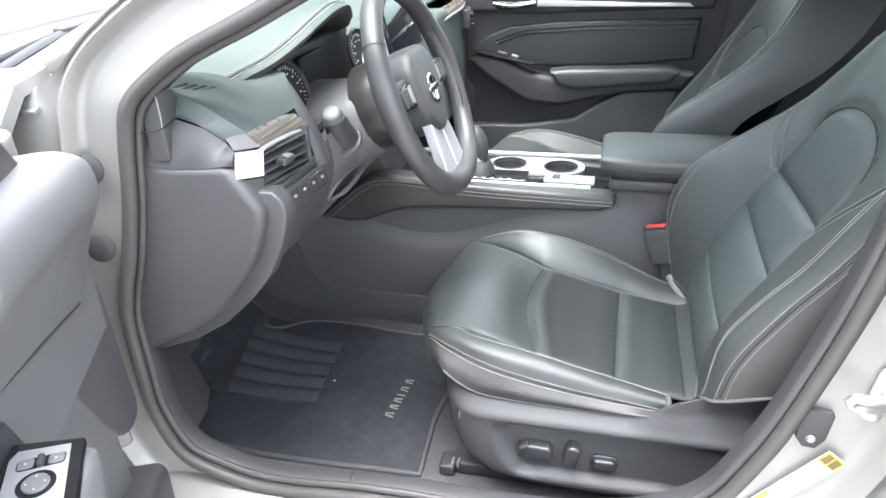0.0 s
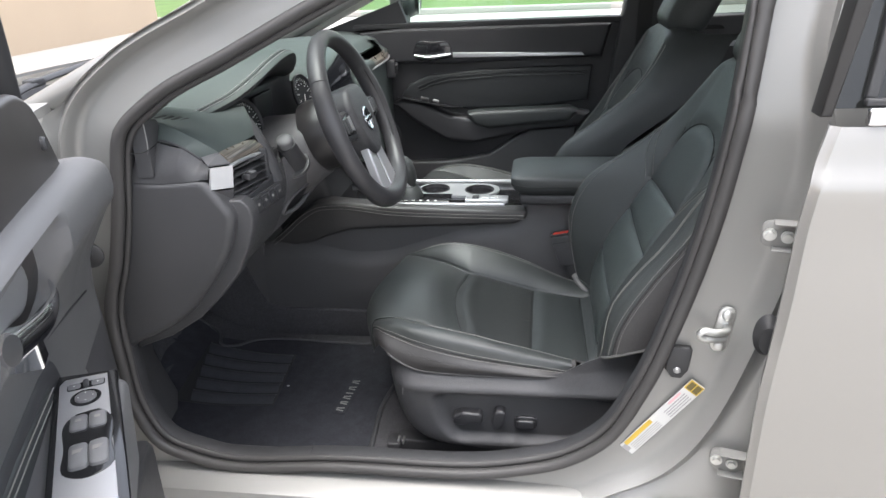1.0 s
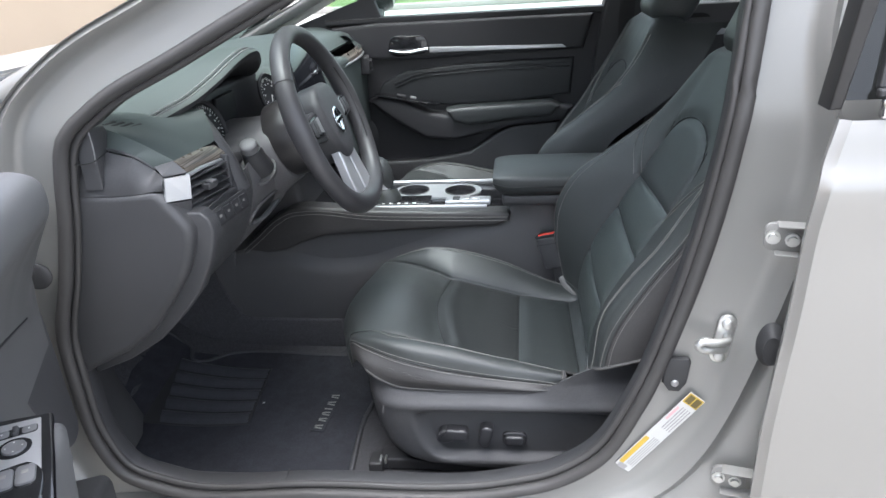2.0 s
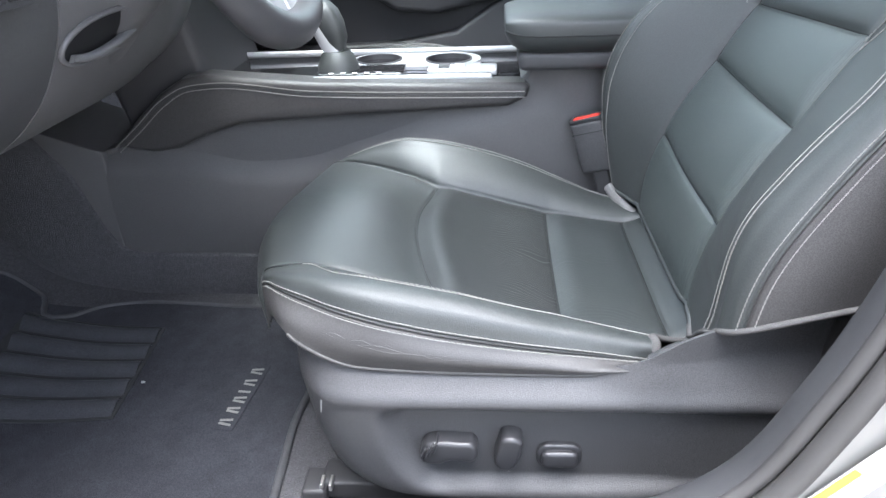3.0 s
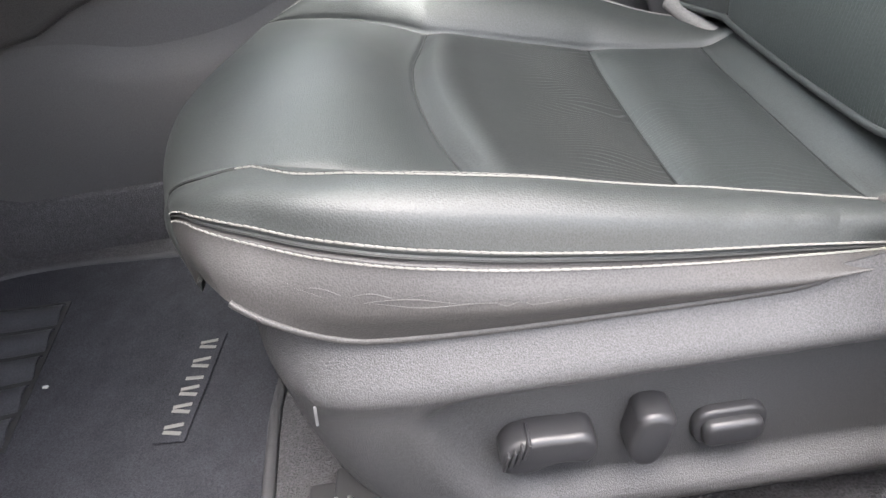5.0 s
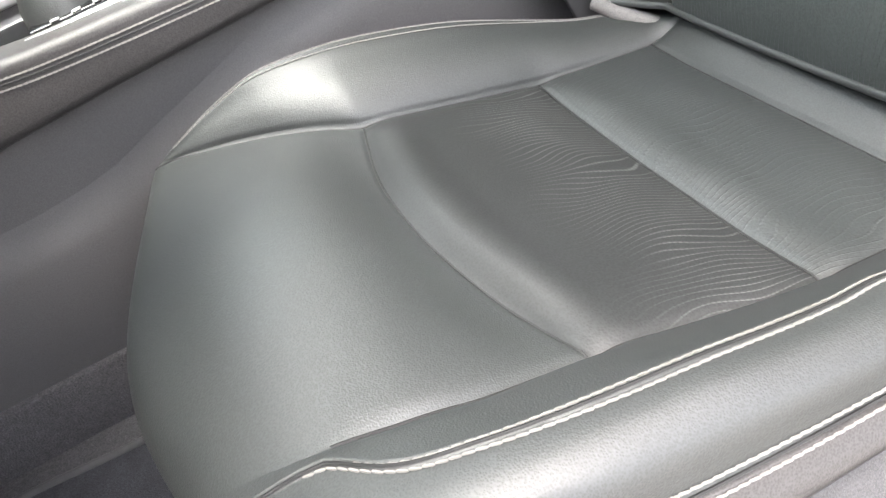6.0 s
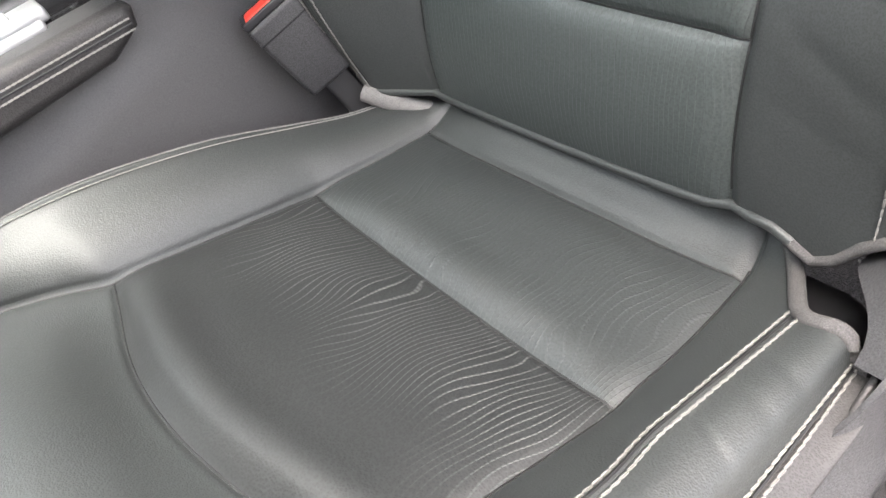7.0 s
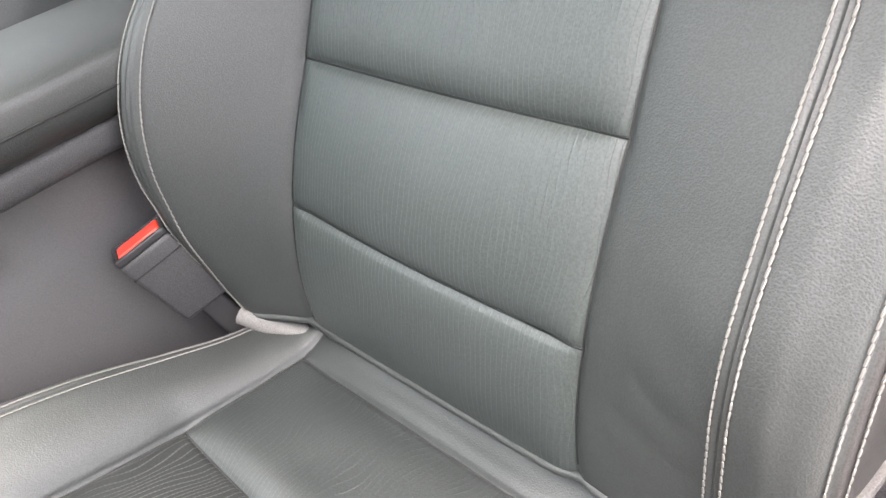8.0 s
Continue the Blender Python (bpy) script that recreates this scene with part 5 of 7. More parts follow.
# instrument hood
hood_edge = path([(-0.572, 0.950, 1.012), (-0.556, 0.965, 1.020), (-0.528, 0.998, 1.034), (-0.500, 1.048, 1.058), (-0.483, 1.10, 1.080), (-0.478, 1.16, 1.091), (-0.484, 1.22, 1.088),
                  (-0.505, 1.29, 1.068), (-0.53, 1.35, 1.045), (-0.56, 1.40, 1.028)], 60)
rows = []
for s, lift in ((0, 0), (0.004, 0.004), (0.018, 0.007), (0.06, 0.010), (0.12, 0.008), (0.20, 0.0), (0.28, -0.014), (0.36, -0.03)):
    r = hood_edge.copy()
    r[:, 0] -= s
    r[:, 2] += lift
    r[:, 2] = np.maximum(r[:, 2], 1.0)
    rows.append(r)
hood = sheet("instrument_hood", np.stack(rows), SOFT, dash, "stitched soft hood over the instruments", 0.0, True)
under = np.stack([hood_edge + np.array((0, 0, 0)), hood_edge + np.array((-0.006, 0, -0.010)), hood_edge + np.array((-0.03, 0, -0.020)), hood_edge + np.array((-0.12, 0, -0.035))])
sheet("hood_underside", under, PLASTIC_DARK, dash, "", 0.0, False)
for off in (0.010, 0.021):
    st = hood_edge.copy()
    st[:, 0] -= off
    st[:, 2] += 0.0066 if off < 0.015 else 0.0080
    stitches("stitching", st, THREAD_GREY, hood, 0.006, 0.0010)
tube("hood_seam", hood_edge + np.array((-0.0155, 0, 0.0068)), 0.0011, SEAM, hood, "", 6)
# instruments
box("cluster_housing", (0.03, 0.455, 0.12), (-0.590, 1.2425, 0.962), PLASTIC_DARK, dash, "", 0.01)
gp = facing((-0.550, 1.080, 0.968), (0.95, -0.06, 0.30))
for cy, rad in ((0.0, 0.050), (0.300, 0.050)):
    gm = gp @ Matrix.Translation((cy, 0, 0))
    bm = lathe_bm([(rad, 0), (rad + 0.004, 0.006), (rad + 0.001, 0.010), (rad - 0.002, 0.003)], 40)
    bm.transform(gm)
    dial = part("gauge_ring", bm, PLASTIC_DARK, dash, "thin black gauge ring")
    bm = lathe_bm([(rad - 0.001, 0.0), (rad - 0.001, 0.004)], 40)
    bm.transform(gm)
    part("gauge_face", bm, DIAL, dial, "black dial with pale ticks")
    for q in range(27):
        a = radians(225 - q * 10)
        ln_, wd = (0.008, 0.0016) if q % 3 == 0 else (0.005, 0.0009)
        bm = box_bm((ln_, wd, 0.0008), ((rad - 0.010) * math.cos(a), (rad - 0.010) * math.sin(a), 0.0046), 0, Matrix.Rotation(a, 3, "Z"))
        bm.transform(gm)
        part("tick", bm, WHITE, dial)
        if q % 3 == 0:
            bm = box_bm((0.0045, 0.0032, 0.0008), ((rad - 0.021) * math.cos(a), (rad - 0.021) * math.sin(a), 0.0046), 0)
            bm.transform(gm)
            part("numeral_bar", bm, WHITE, dial)
    bm = box_bm((0.036, 0.0018, 0.0012), (0.014, 0, 0.0055), 0)
    bm.transform(gm @ Matrix.Rotation(radians(235), 4, "Z"))
    part("needle", bm, WHITE, dial)
box("cluster_wall", (0.06, 0.012, 0.09), (-0.535, 0.992, 0.945), PLASTIC_DARK, dash, "", 0.004, turned(0, 0, 12))
box("cluster_floor", (0.10, 0.36, 0.02), (-0.545, 1.19, 0.900), PLASTIC_DARK, dash, "", 0.006, turned(0, -12, 0))
box("inner_display", (0.01, 0.095, 0.08), (-0.560, 1.196, 0.970), DIAL, dash, "", 0.003)
# defroster slots at the corner of the dash top
for q in range(4):
    sx = -0.617 + 0.0103 * q
    lie = (-0.5 - sx) / 0.14
    box("defroster_slot", (0.0065, 0.030, 0.004), (sx, 0.878 + 0.0072 * q, 0.974 + 0.0575 * lie + 0.006 * math.sin(math.pi * lie) + 0.0008), DIAL, top, "", 0.001, turned(0, 22, -8))

# left end of the dash
cap_line = [(-0.730, 0.600), (-0.735, 0.690), (-0.700, 0.830), (-0.676, 0.934), (-0.60, 0.931), (-0.532, 0.936), (-0.517, 0.930), (-0.506, 0.912), (-0.484, 0.882), (-0.478, 0.868), (-0.482, 0.845),
            (-0.498, 0.800), (-0.528, 0.755), (-0.584, 0.686), (-0.640, 0.645), (-0.700, 0.617)]
plate_y("end_cap", cap_line, 0.90, 0.803, PLASTIC, dash, "grained plastic end cover", 0.014, 5)
sh_low = [(-0.665, 0.8065, 0.930), (-0.61, 0.8055, 0.928), (-0.56, 0.8055, 0.930), (-0.525, 0.8065, 0.935), (-0.514, 0.813, 0.933)]
sh_top = [(-0.640, 0.826, 0.985), (-0.609, 0.832, 0.994), (-0.555, 0.822, 0.984), (-0.531, 0.832, 0.961), (-0.512, 0.818, 0.953)]
sg = bridge(sh_low, sh_top, 0.0, 10)
sg[..., 1] -= 0.004 * np.sin(np.pi * np.linspace(0, 1, 10))[:, None]
sheet("end_shoulder", sg, PLASTIC, dash, "", 0.003, True)
strip_line = [(-0.725, 0.590), (-0.70, 0.70), (-0.60, 0.86), (-0.52, 0.892), (-0.470, 0.892), (-0.457, 0.880), (-0.452, 0.862), (-0.457, 0.835), (-0.470, 0.800), (-0.496, 0.752), (-0.540, 0.702), (-0.585, 0.660), (-0.650, 0.620)]
plate_y("end_strip", strip_line, 0.856, 0.826, PLASTIC, dash, "", 0.004, 3)
plate("corner_trim", [(0.804, 0.940), (0.804, 1.040), (0.846, 1.032), (0.857, 1.008), (0.850, 0.995), (0.822, 0.952)], 0.028, out_x(-0.633, 0.0, 0.83), PLASTIC, dash, "grained cover at the pillar's foot", 0.004)
tube("corner_joint", path([(-0.6045, 0.8015, 1.040), (-0.606, 0.805, 1.000), (-0.612, 0.808, 0.955), (-0.606, 0.820, 0.975), (-0.606, 0.846, 0.996)], 24), 0.0010, SATIN_GREY, dash)
tube("cover_gap", path([(-0.6045, 0.850, 0.995), (-0.6045, 0.820, 0.990), (-0.606, 0.7995, 0.987), (-0.660, 0.7995, 0.981)], 20), 0.0010, SEAM, dash)
# lower fascia that faces the driver and draws forward towards the knees
fx = line([0.62, 0.645, 0.66, 0.69, 0.735, 0.80, 0.86, 0.905, 0.93], [-0.80, -0.72, -0.66, -0.585, -0.525, -0.483, -0.469, -0.474, -0.482])


def fascia(y0, y1, top_z, ny=24, nz=26):
    g = np.zeros((nz, ny, 3))
    for j, y in enumerate(np.linspace(y0, y1, ny)):
        zt = float(top_z(y))
        for i, q in enumerate(np.linspace(0, 1, nz)):
            z = 0.645 + (zt - 0.645) * q
            x = float(fx(z)) + 0.045 * math.exp(-((y - SEAT_Y) / 0.10) ** 2) * float(step01(z, 0.76, 0.90)) - 0.03 * float(step01(y, 1.30, 1.47))
            g[i, j] = (x, y, z)
    return g


sheet("lower_panel", fascia(0.835, 1.035, line([0.83, 0.96, 1.04], [0.886, 0.892, 0.905])), PLASTIC, dash, "", 0.004, True)
sheet("knee_panel", fascia(1.038, 1.47, line([1.03, 1.12, 1.185, 1.25, 1.35, 1.48], [0.905, 0.925, 0.93, 0.925, 0.90, 0.86])), CONSOLE_SKIN_LIT, dash, "", 0.004, True)
# vent: housing, vanes, tab, silver corner, wood and silver lips
box("vent_well", (0.03, 0.135, 0.062), (-0.515, 0.905, 0.918), PLASTIC_DARK, dash, "", 0.002, turned(0, 0, -11))
vent = box("vent_frame", (0.05, 0.150, 0.008), (-0.505, 0.900, 0.886), PLASTIC, dash, "", 0.002, turned(0, 0, -11))
for q in range(4):
    box("vane", (0.026, 0.112, 0.0028), (-0.492, 0.905, 0.899 + q * 0.0135), PLASTIC, vent, "", 0.001, turned(0, 10, -11))
box("vent_tab", (0.018, 0.026, 0.012), (-0.478, 0.895, 0.917), PLASTIC, vent, "", 0.003, turned(0, 6, -11))
box("vent_grip", (0.012, 0.014, 0.003), (-0.472, 0.893, 0.9245), SATIN_GREY, vent, "", 0.001, turned(0, 6, -11))
box("vent_end", (0.03, 0.010, 0.060), (-0.484, 0.968, 0.918), PLASTIC, vent, "", 0.003, turned(0, 0, -11))
corner = lambda tl, tr, br, bl: np.array([[tl, tr], [bl, br]], float)
sheet("silver_corner", corner((-0.513, 0.818, 0.952), (-0.487, 0.849, 0.949), (-0.490, 0.845, 0.911), (-0.515, 0.812, 0.916)), SATIN, dash, "satin silver vent corner", 0.006, True)
sheet("grey_corner", corner((-0.515, 0.813, 0.914), (-0.491, 0.846, 0.909), (-0.498, 0.848, 0.872), (-0.512, 0.836, 0.872)), PLASTIC, dash, "", 0.006, True)
sheet("corner_top", corner((-0.531, 0.836, 0.9635), (-0.501, 0.838, 0.9745), (-0.488, 0.848, 0.952), (-0.513, 0.817, 0.954)), DOOR_SKIN, dash, "pale end of the wood trim", 0.004, True)
wood = [(-0.487, 0.845, 0.957), (-0.485, 0.90, 0.955), (-0.482, 0.95, 0.950), (-0.480, 0.984, 0.944)]
wp = path(wood, 24)
wg = np.stack([wp + np.array((-0.015, -0.006, 0.018)), wp + np.array((-0.009, -0.004, 0.0125)), wp + np.array((-0.002, 0, 0.004)), wp + np.array((0.0, 0, -0.005))])
sheet("wood_strip", wg, WOOD, dash, "striped grey-brown wood trim", 0.004, False)
tube("silver_lip", wp + np.array((0.0005, 0, -0.009)), 0.0035, SATIN, dash, "satin silver lip", 8)
wp2 = path([(-0.490, 1.74, 0.962), (-0.482, 1.95, 0.962), (-0.490, 2.18, 0.962), (-0.516, 2.295, 0.963)], 30)
mir = np.stack([wp2 + np.array((-0.015, 0.0, 0.018)), wp2 + np.array((-0.010, 0, 0.0085)), wp2 + np.array((-0.002, 0, 0.003)), wp2 + np.array((0.0, 0, -0.006))])
tube("silver_lip", wp2 + np.array((0.0005, 0, -0.009)), 0.0035, SATIN, dash, "", 8)
sheet("wood_strip", mir, WOOD, dash, "striped grey-brown wood trim", 0.004, False)
# row of four buttons
rowm = facing((-0.4595, 0.913, 0.867), (0.97, -0.10, 0.18))
bm = plate_bm(rounded(0.122, 0.032, 0.006), 0.004, rowm, 0.001)
rowp = part("switch_bezel", bm, PLASTIC_DARK, dash)
for q in range(4):
    part("push_switch", plate_bm(rounded(0.0245, 0.022, 0.003), 0.007, rowm @ Matrix.Translation((-0.041 + 0.0273 * q, 0, 0)), 0.001), SWITCH, rowp)
    part("icon_mark", plate_bm(rounded(0.0070, 0.0045, 0.0015), 0.0076, rowm @ Matrix.Translation((-0.041 + 0.0273 * q, 0.001, 0)), 0), THREAD, rowp)
# a shallow tray under the column; a black sheet paints its shaded hollow
skin = lambda y, z, d=0.0: (float(fx(z)) + 0.045 * math.exp(-((y - SEAT_Y) / 0.10) ** 2) * float(step01(z, 0.76, 0.90)) + d, y, z)
oval = [(1.133 + 0.090 * math.copysign(abs(math.cos(a)) ** 0.85, math.cos(a)), 0.800 + 0.0255 * math.sin(a) + 0.004 * math.cos(a)) for a in np.linspace(0, 2 * math.pi, 64, endpoint=False)]
mesh_part("tray_shade", [skin(1.133, 0.800, 0.0035)] + [skin(y, z, 0.0025) for y, z in oval], [(0, 1 + q, 1 + (q + 1) % 64) for q in range(64)], DIAL, dash, "thin black sheet painting the shade inside an open tray")
tube("tray_rim", np.array([skin(y, z, 0.002) for y, z in oval]), 0.0032, CONSOLE_SKIN_LIT, dash, "", 8, True)
tube("pull_handle", path([skin(1.060, 0.786, 0.004), skin(1.085, 0.783, 0.010), skin(1.13, 0.788, 0.012), skin(1.175, 0.796, 0.006)], 20), 0.0055, DOOR_SKIN, dash, "grey pull lip", 10, flat=(1, 0.8))
# body behind the fascia, down to the knees
box("dash_core", (0.34, YR - YL - 0.10, 0.30), (-0.80, CAR_Y, 0.845), PLASTIC_DARK, dash, "", 0.03)
box("lower_core", (0.24, 1.28, 0.10), (-0.87, CAR_Y, 0.72), PLASTIC_DARK, dash, "", 0.03)
# centre stack and screen
box("centre_fascia", (0.18, 0.27, 0.42), (-0.64, 1.635, 0.755), PLASTIC_DARK, dash, "", 0.02, turned(0, -14, 0))
scr = part("screen", box_bm((0.018, 0.235, 0.140), (-0.500, 1.56, 1.005), 0.008, turned(0, -12, 0)), SCREEN, dash, "dark touch screen with bright edge")
part("screen_edge", box_bm((0.012, 0.243, 0.148), (-0.506, 1.56, 1.004), 0.008, turned(0, -12, 0)), SATIN, scr)
for q in range(5):
    part("control_key", box_bm((0.010, 0.036, 0.012), (-0.500, 1.495 + 0.040 * q, 0.912), 0.002, turned(0, -12, 0)), SATIN_GREY, dash)
part("climate_panel", box_bm((0.012, 0.26, 0.05), (-0.492, 1.575, 0.868), 0.004, turned(0, -14, 0)), GLOSS, dash)
# passenger side fascia with its outer vent
plate("passenger_fascia", path([(1.76, 0.70), (1.74, 0.95), (2.10, 0.955), (2.28, 0.93), (2.28, 0.74), (2.0, 0.66), (1.76, 0.70)], 50)[:-1], 0.10, out_x(-0.585, -0.05, 2.0), SOFT, dash, "", 0.02, 5)
pv = box("passenger_vent", (0.03, 0.14, 0.055), (-0.492, 2 * CAR_Y - 0.905, 0.915), PLASTIC_DARK, dash, "", 0.004, turned(0, 0, 11))
for q in range(3):
    box("vane", (0.02, 0.12, 0.003), (-0.478, 2 * CAR_Y - 0.905, 0.900 + q * 0.014), PLASTIC, pv, "", 0.001, turned(0, 0, 11))
part("silver_corner", box_bm((0.045, 0.03, 0.042), (-0.508, 2 * CAR_Y - 0.842, 0.929), 0.006, turned(0, 0, 35)), SATIN, dash)

# ---- steering wheel ----
wheel = thing("steering_wheel", (-0.34, SEAT_Y, 0.955), "black leather steering wheel with silver lower spoke", "steering wheel")
WT = radians(20.5)
WM = Matrix(((0, -math.sin(WT), math.cos(WT), -0.342), (1, 0, 0, SEAT_Y), (0, math.cos(WT), math.sin(WT), 0.953), (0, 0, 0, 1)))


def on_wheel(p):
    return np.array([tuple(WM @ Vector(q)) for q in p])


aa = np.linspace(0, 2 * math.pi, 96, endpoint=False)
rim = np.array([(0.175 * math.cos(a), 0.178 * math.sin(a) * (1 if math.sin(a) > -0.8 else 1 - 0.12 * (-math.sin(a) - 0.8)), 0) for a in aa])
nr = 14
pts, fs = [], []
for i, a in enumerate(aa):
    cdir = np.array((math.cos(a), math.sin(a), 0))
    thick = 0.0168 * (1 + 0.12 * math.exp(-((math.sin(a) - 0.15) / 0.25) ** 2) + 0.25 * math.exp(-((math.sin(a) + 1) / 0.25) ** 2))
    for q in range(nr):
        g = 2 * math.pi * q / nr
        pts.append(rim[i] + cdir * thick * math.cos(g) + np.array((0, 0, 1.12 * thick * math.sin(g))))
rimob = mesh_part("rim", on_wheel(pts), quads(96, nr, True, True), RIM, wheel, "black leather rim")
for a0 in (0.62, math.pi - 0.62, -0.95, math.pi + 0.95):
    c = np.array((0.1765 * math.cos(a0), 0.1765 * math.sin(a0), 0))
    d = np.array((math.cos(a0), math.sin(a0), 0))
    ringp = [c + d * 0.0172 * math.cos(g) + np.array((0, 0, 0.0192 * math.sin(g))) for g in np.linspace(0, 2 * math.pi, 20, endpoint=False)]
    tube("rim_seam", on_wheel(ringp), 0.0007, PLASTIC_DARK, rimob, "", 5, True)
for lo, hi in ((-0.5, 0.55), (math.pi - 0.55, math.pi + 0.5)):
    for w_ in (0.012, 0.006):
        st = [(0.1605 * math.cos(a), 0.1605 * math.sin(a), w_) for a in np.linspace(lo, hi, 40)]
        stitches("stitching", on_wheel(st), SEAM, rimob, 0.0075, 0.0013)


def wheel_plate(name, outline, z0, depth, mat, label="", bevel=0.004, parent=None, n=0):
    o = path(list(outline) + [outline[0]], n)[:-1] if n else outline
    return part(name, plate_bm(o, depth, WM @ Matrix.Translation((0, 0, z0)), bevel, 4), mat, parent or wheel, label)


hub = wheel_plate("airbag_cover", [(-0.068, 0.040), (-0.050, 0.066), (0.0, 0.074), (0.050, 0.066), (0.068, 0.040), (0.066, 0.0), (0.050, -0.050), (0.025, -0.074), (0.0, -0.080), (-0.025, -0.074), (-0.050, -0.050), (-0.066, 0.0)],
                  -0.035, 0.050, PLASTIC, "grained airbag cover", 0.014, None, 48)
for sx in (-1, 1):
    sp = [(sx * 0.055, 0.035), (sx * 0.10, 0.034), (sx * 0.162, 0.022), (sx * 0.162, -0.012), (sx * 0.10, -0.022), (sx * 0.05, -0.03)]
    wheel_plate("side_spoke", sp, -0.020, 0.020, PLASTIC, "", 0.005)
    pod = wheel_plate("control_pod", [(sx * 0.072, 0.030), (sx * 0.135, 0.024), (sx * 0.135, -0.008), (sx * 0.072, -0.016)], 0.0, 0.005, GLOSS, "", 0.002)
    for q in range(3):
        wheel_plate("control_key", [(sx * (0.078 + 0.018 * q), 0.024), (sx * (0.092 + 0.018 * q), 0.022), (sx * (0.092 + 0.018 * q), -0.004), (sx * (0.078 + 0.018 * q), -0.008)], 0.005, 0.002, PLASTIC if q else SATIN_GREY, "", 0.0008, pod)
    lo = [(sx * 0.003, -0.070), (sx * 0.046, -0.056), (sx * 0.060, -0.146), (sx * 0.052, -0.166), (sx * 0.003, -0.171)]
    wheel_plate("lower_spoke", lo, -0.014, 0.018, SATIN, "satin silver lower spoke", 0.004)
bm = lathe_bm([(0.024, 0), (0.026, 0.003), (0.022, 0.004), (0.019, 0.002)], 32)
bm.transform(WM @ Matrix.Translation((0, -0.004, 0.0145)))
badge = part("badge_ring", bm, CHROME, hub, "chrome badge ring")
bm = box_bm((0.050, 0.009, 0.003), (0, -0.004, 0.0175), 0.001)
bm.transform(WM)
part("badge_bar", bm, CHROME, badge)
# steering column with its stalks
column = thing("steering_column", (-0.46, SEAT_Y, 0.89), "black steering column shroud with indicator stalk", "steering column")
bm = lathe_bm([(0.128, -0.225), (0.112, -0.19), (0.097, -0.155), (0.087, -0.125), (0.083, -0.108), (0.080, -0.104), (0.070, -0.103)], 44)
for v in bm.verts:
    v.co.y *= 0.70 if v.co.y > 0 else 1.0
bm.transform(WM)
part("column_surround", bm, CONSOLE_SKIN_LIT, column, "flared grey-black surround")
bm = lathe_bm([(0.076, -0.112), (0.078, -0.09), (0.077, -0.062), (0.070, -0.048), (0.050, -0.044), (0.02, -0.043)], 40)
bm.transform(WM)
part("shroud", bm, GLOSS_SOFT, column)
tube("stalk_stem", path([(-0.462, 1.090, 0.885), (-0.464, 1.075, 0.905), (-0.466, 1.060, 0.930)], 10), 0.0215, PLASTIC_DARK, column, "", 18, taper=np.linspace(1.15, 0.9, 10))
tube("stalk_knob", path([(-0.466, 1.0598, 0.9305), (-0.466, 1.055, 0.938), (-0.466, 1.050, 0.946)], 8), 0.0170, DOOR_SKIN, column, "grey rounded knob", 20, taper=np.array([1, 1, 1, 1, 1, 0.98, 0.90, 0.6]))
bm = lathe_bm([(0.036, -0.006), (0.038, 0.0), (0.035, 0.004), (0.028, 0.003), (0.02, 0.0)], 30)
bm.transform(facing((-0.468, 1.085, 0.888), (0.25, -0.62, 0.6)))
part("stalk_collar", bm, PLASTIC, column)


# ---- passenger door, seen from inside ----
PY = 2.235
pdoor = thing("passenger_door", (-0.1, PY, 0.40), "closed front passenger door, black trim with chrome strip", "car door")
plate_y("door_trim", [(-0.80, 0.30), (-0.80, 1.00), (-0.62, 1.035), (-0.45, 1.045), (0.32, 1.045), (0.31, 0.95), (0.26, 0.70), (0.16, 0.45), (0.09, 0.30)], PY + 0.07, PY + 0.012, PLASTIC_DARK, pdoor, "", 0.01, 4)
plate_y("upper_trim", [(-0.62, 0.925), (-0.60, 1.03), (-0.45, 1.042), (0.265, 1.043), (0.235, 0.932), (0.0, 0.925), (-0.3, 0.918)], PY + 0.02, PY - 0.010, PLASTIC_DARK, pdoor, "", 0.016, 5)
plate_y("chrome_strip", [(-0.272, 0.940), (-0.272, 0.958), (0.165, 0.949), (0.178, 0.938)], PY + 0.0, PY - 0.016, SATIN, pdoor, "satin chrome strip", 0.003)
bez = plate_y("handle_bezel", path([(-0.412, 0.955), (-0.40, 0.992), (-0.34, 0.996), (-0.285, 0.990), (-0.28, 0.945), (-0.33, 0.935), (-0.40, 0.938), (-0.412, 0.955)], 30)[:-1], PY + 0.0, PY - 0.012, GLOSS, pdoor, "", 0.003)
tube("inner_handle", path([(-0.405, PY - 0.016, 0.950), (-0.36, PY - 0.026, 0.944), (-0.30, PY - 0.020, 0.950), (-0.278, PY - 0.016, 0.953)], 16), 0.008, CHROME, bez, "chrome door handle", 10, flat=(1, 0.8))
plate_y("door_insert", [(-0.47, 0.80), (-0.44, 0.846), (-0.36, 0.880), (-0.2, 0.895), (0.0, 0.902), (0.205, 0.905), (0.195, 0.785), (0.0, 0.765), (-0.22, 0.760)], PY + 0.02, PY - 0.004, DOOR_HIDE, pdoor, "padded leatherette insert with twin lines", 0.010, 4)
for k_, dz in enumerate((0.0, 0.012)):
    lp_ = path([(-0.40, PY - 0.005, 0.840 - dz), (-0.33, PY - 0.005, 0.866 - dz), (-0.2, PY - 0.005, 0.880 - dz), (0.19, PY - 0.005, 0.888 - dz)], 60)
    tube("insert_welt", lp_, 0.0028, DOOR_HIDE, pdoor, "", 6)
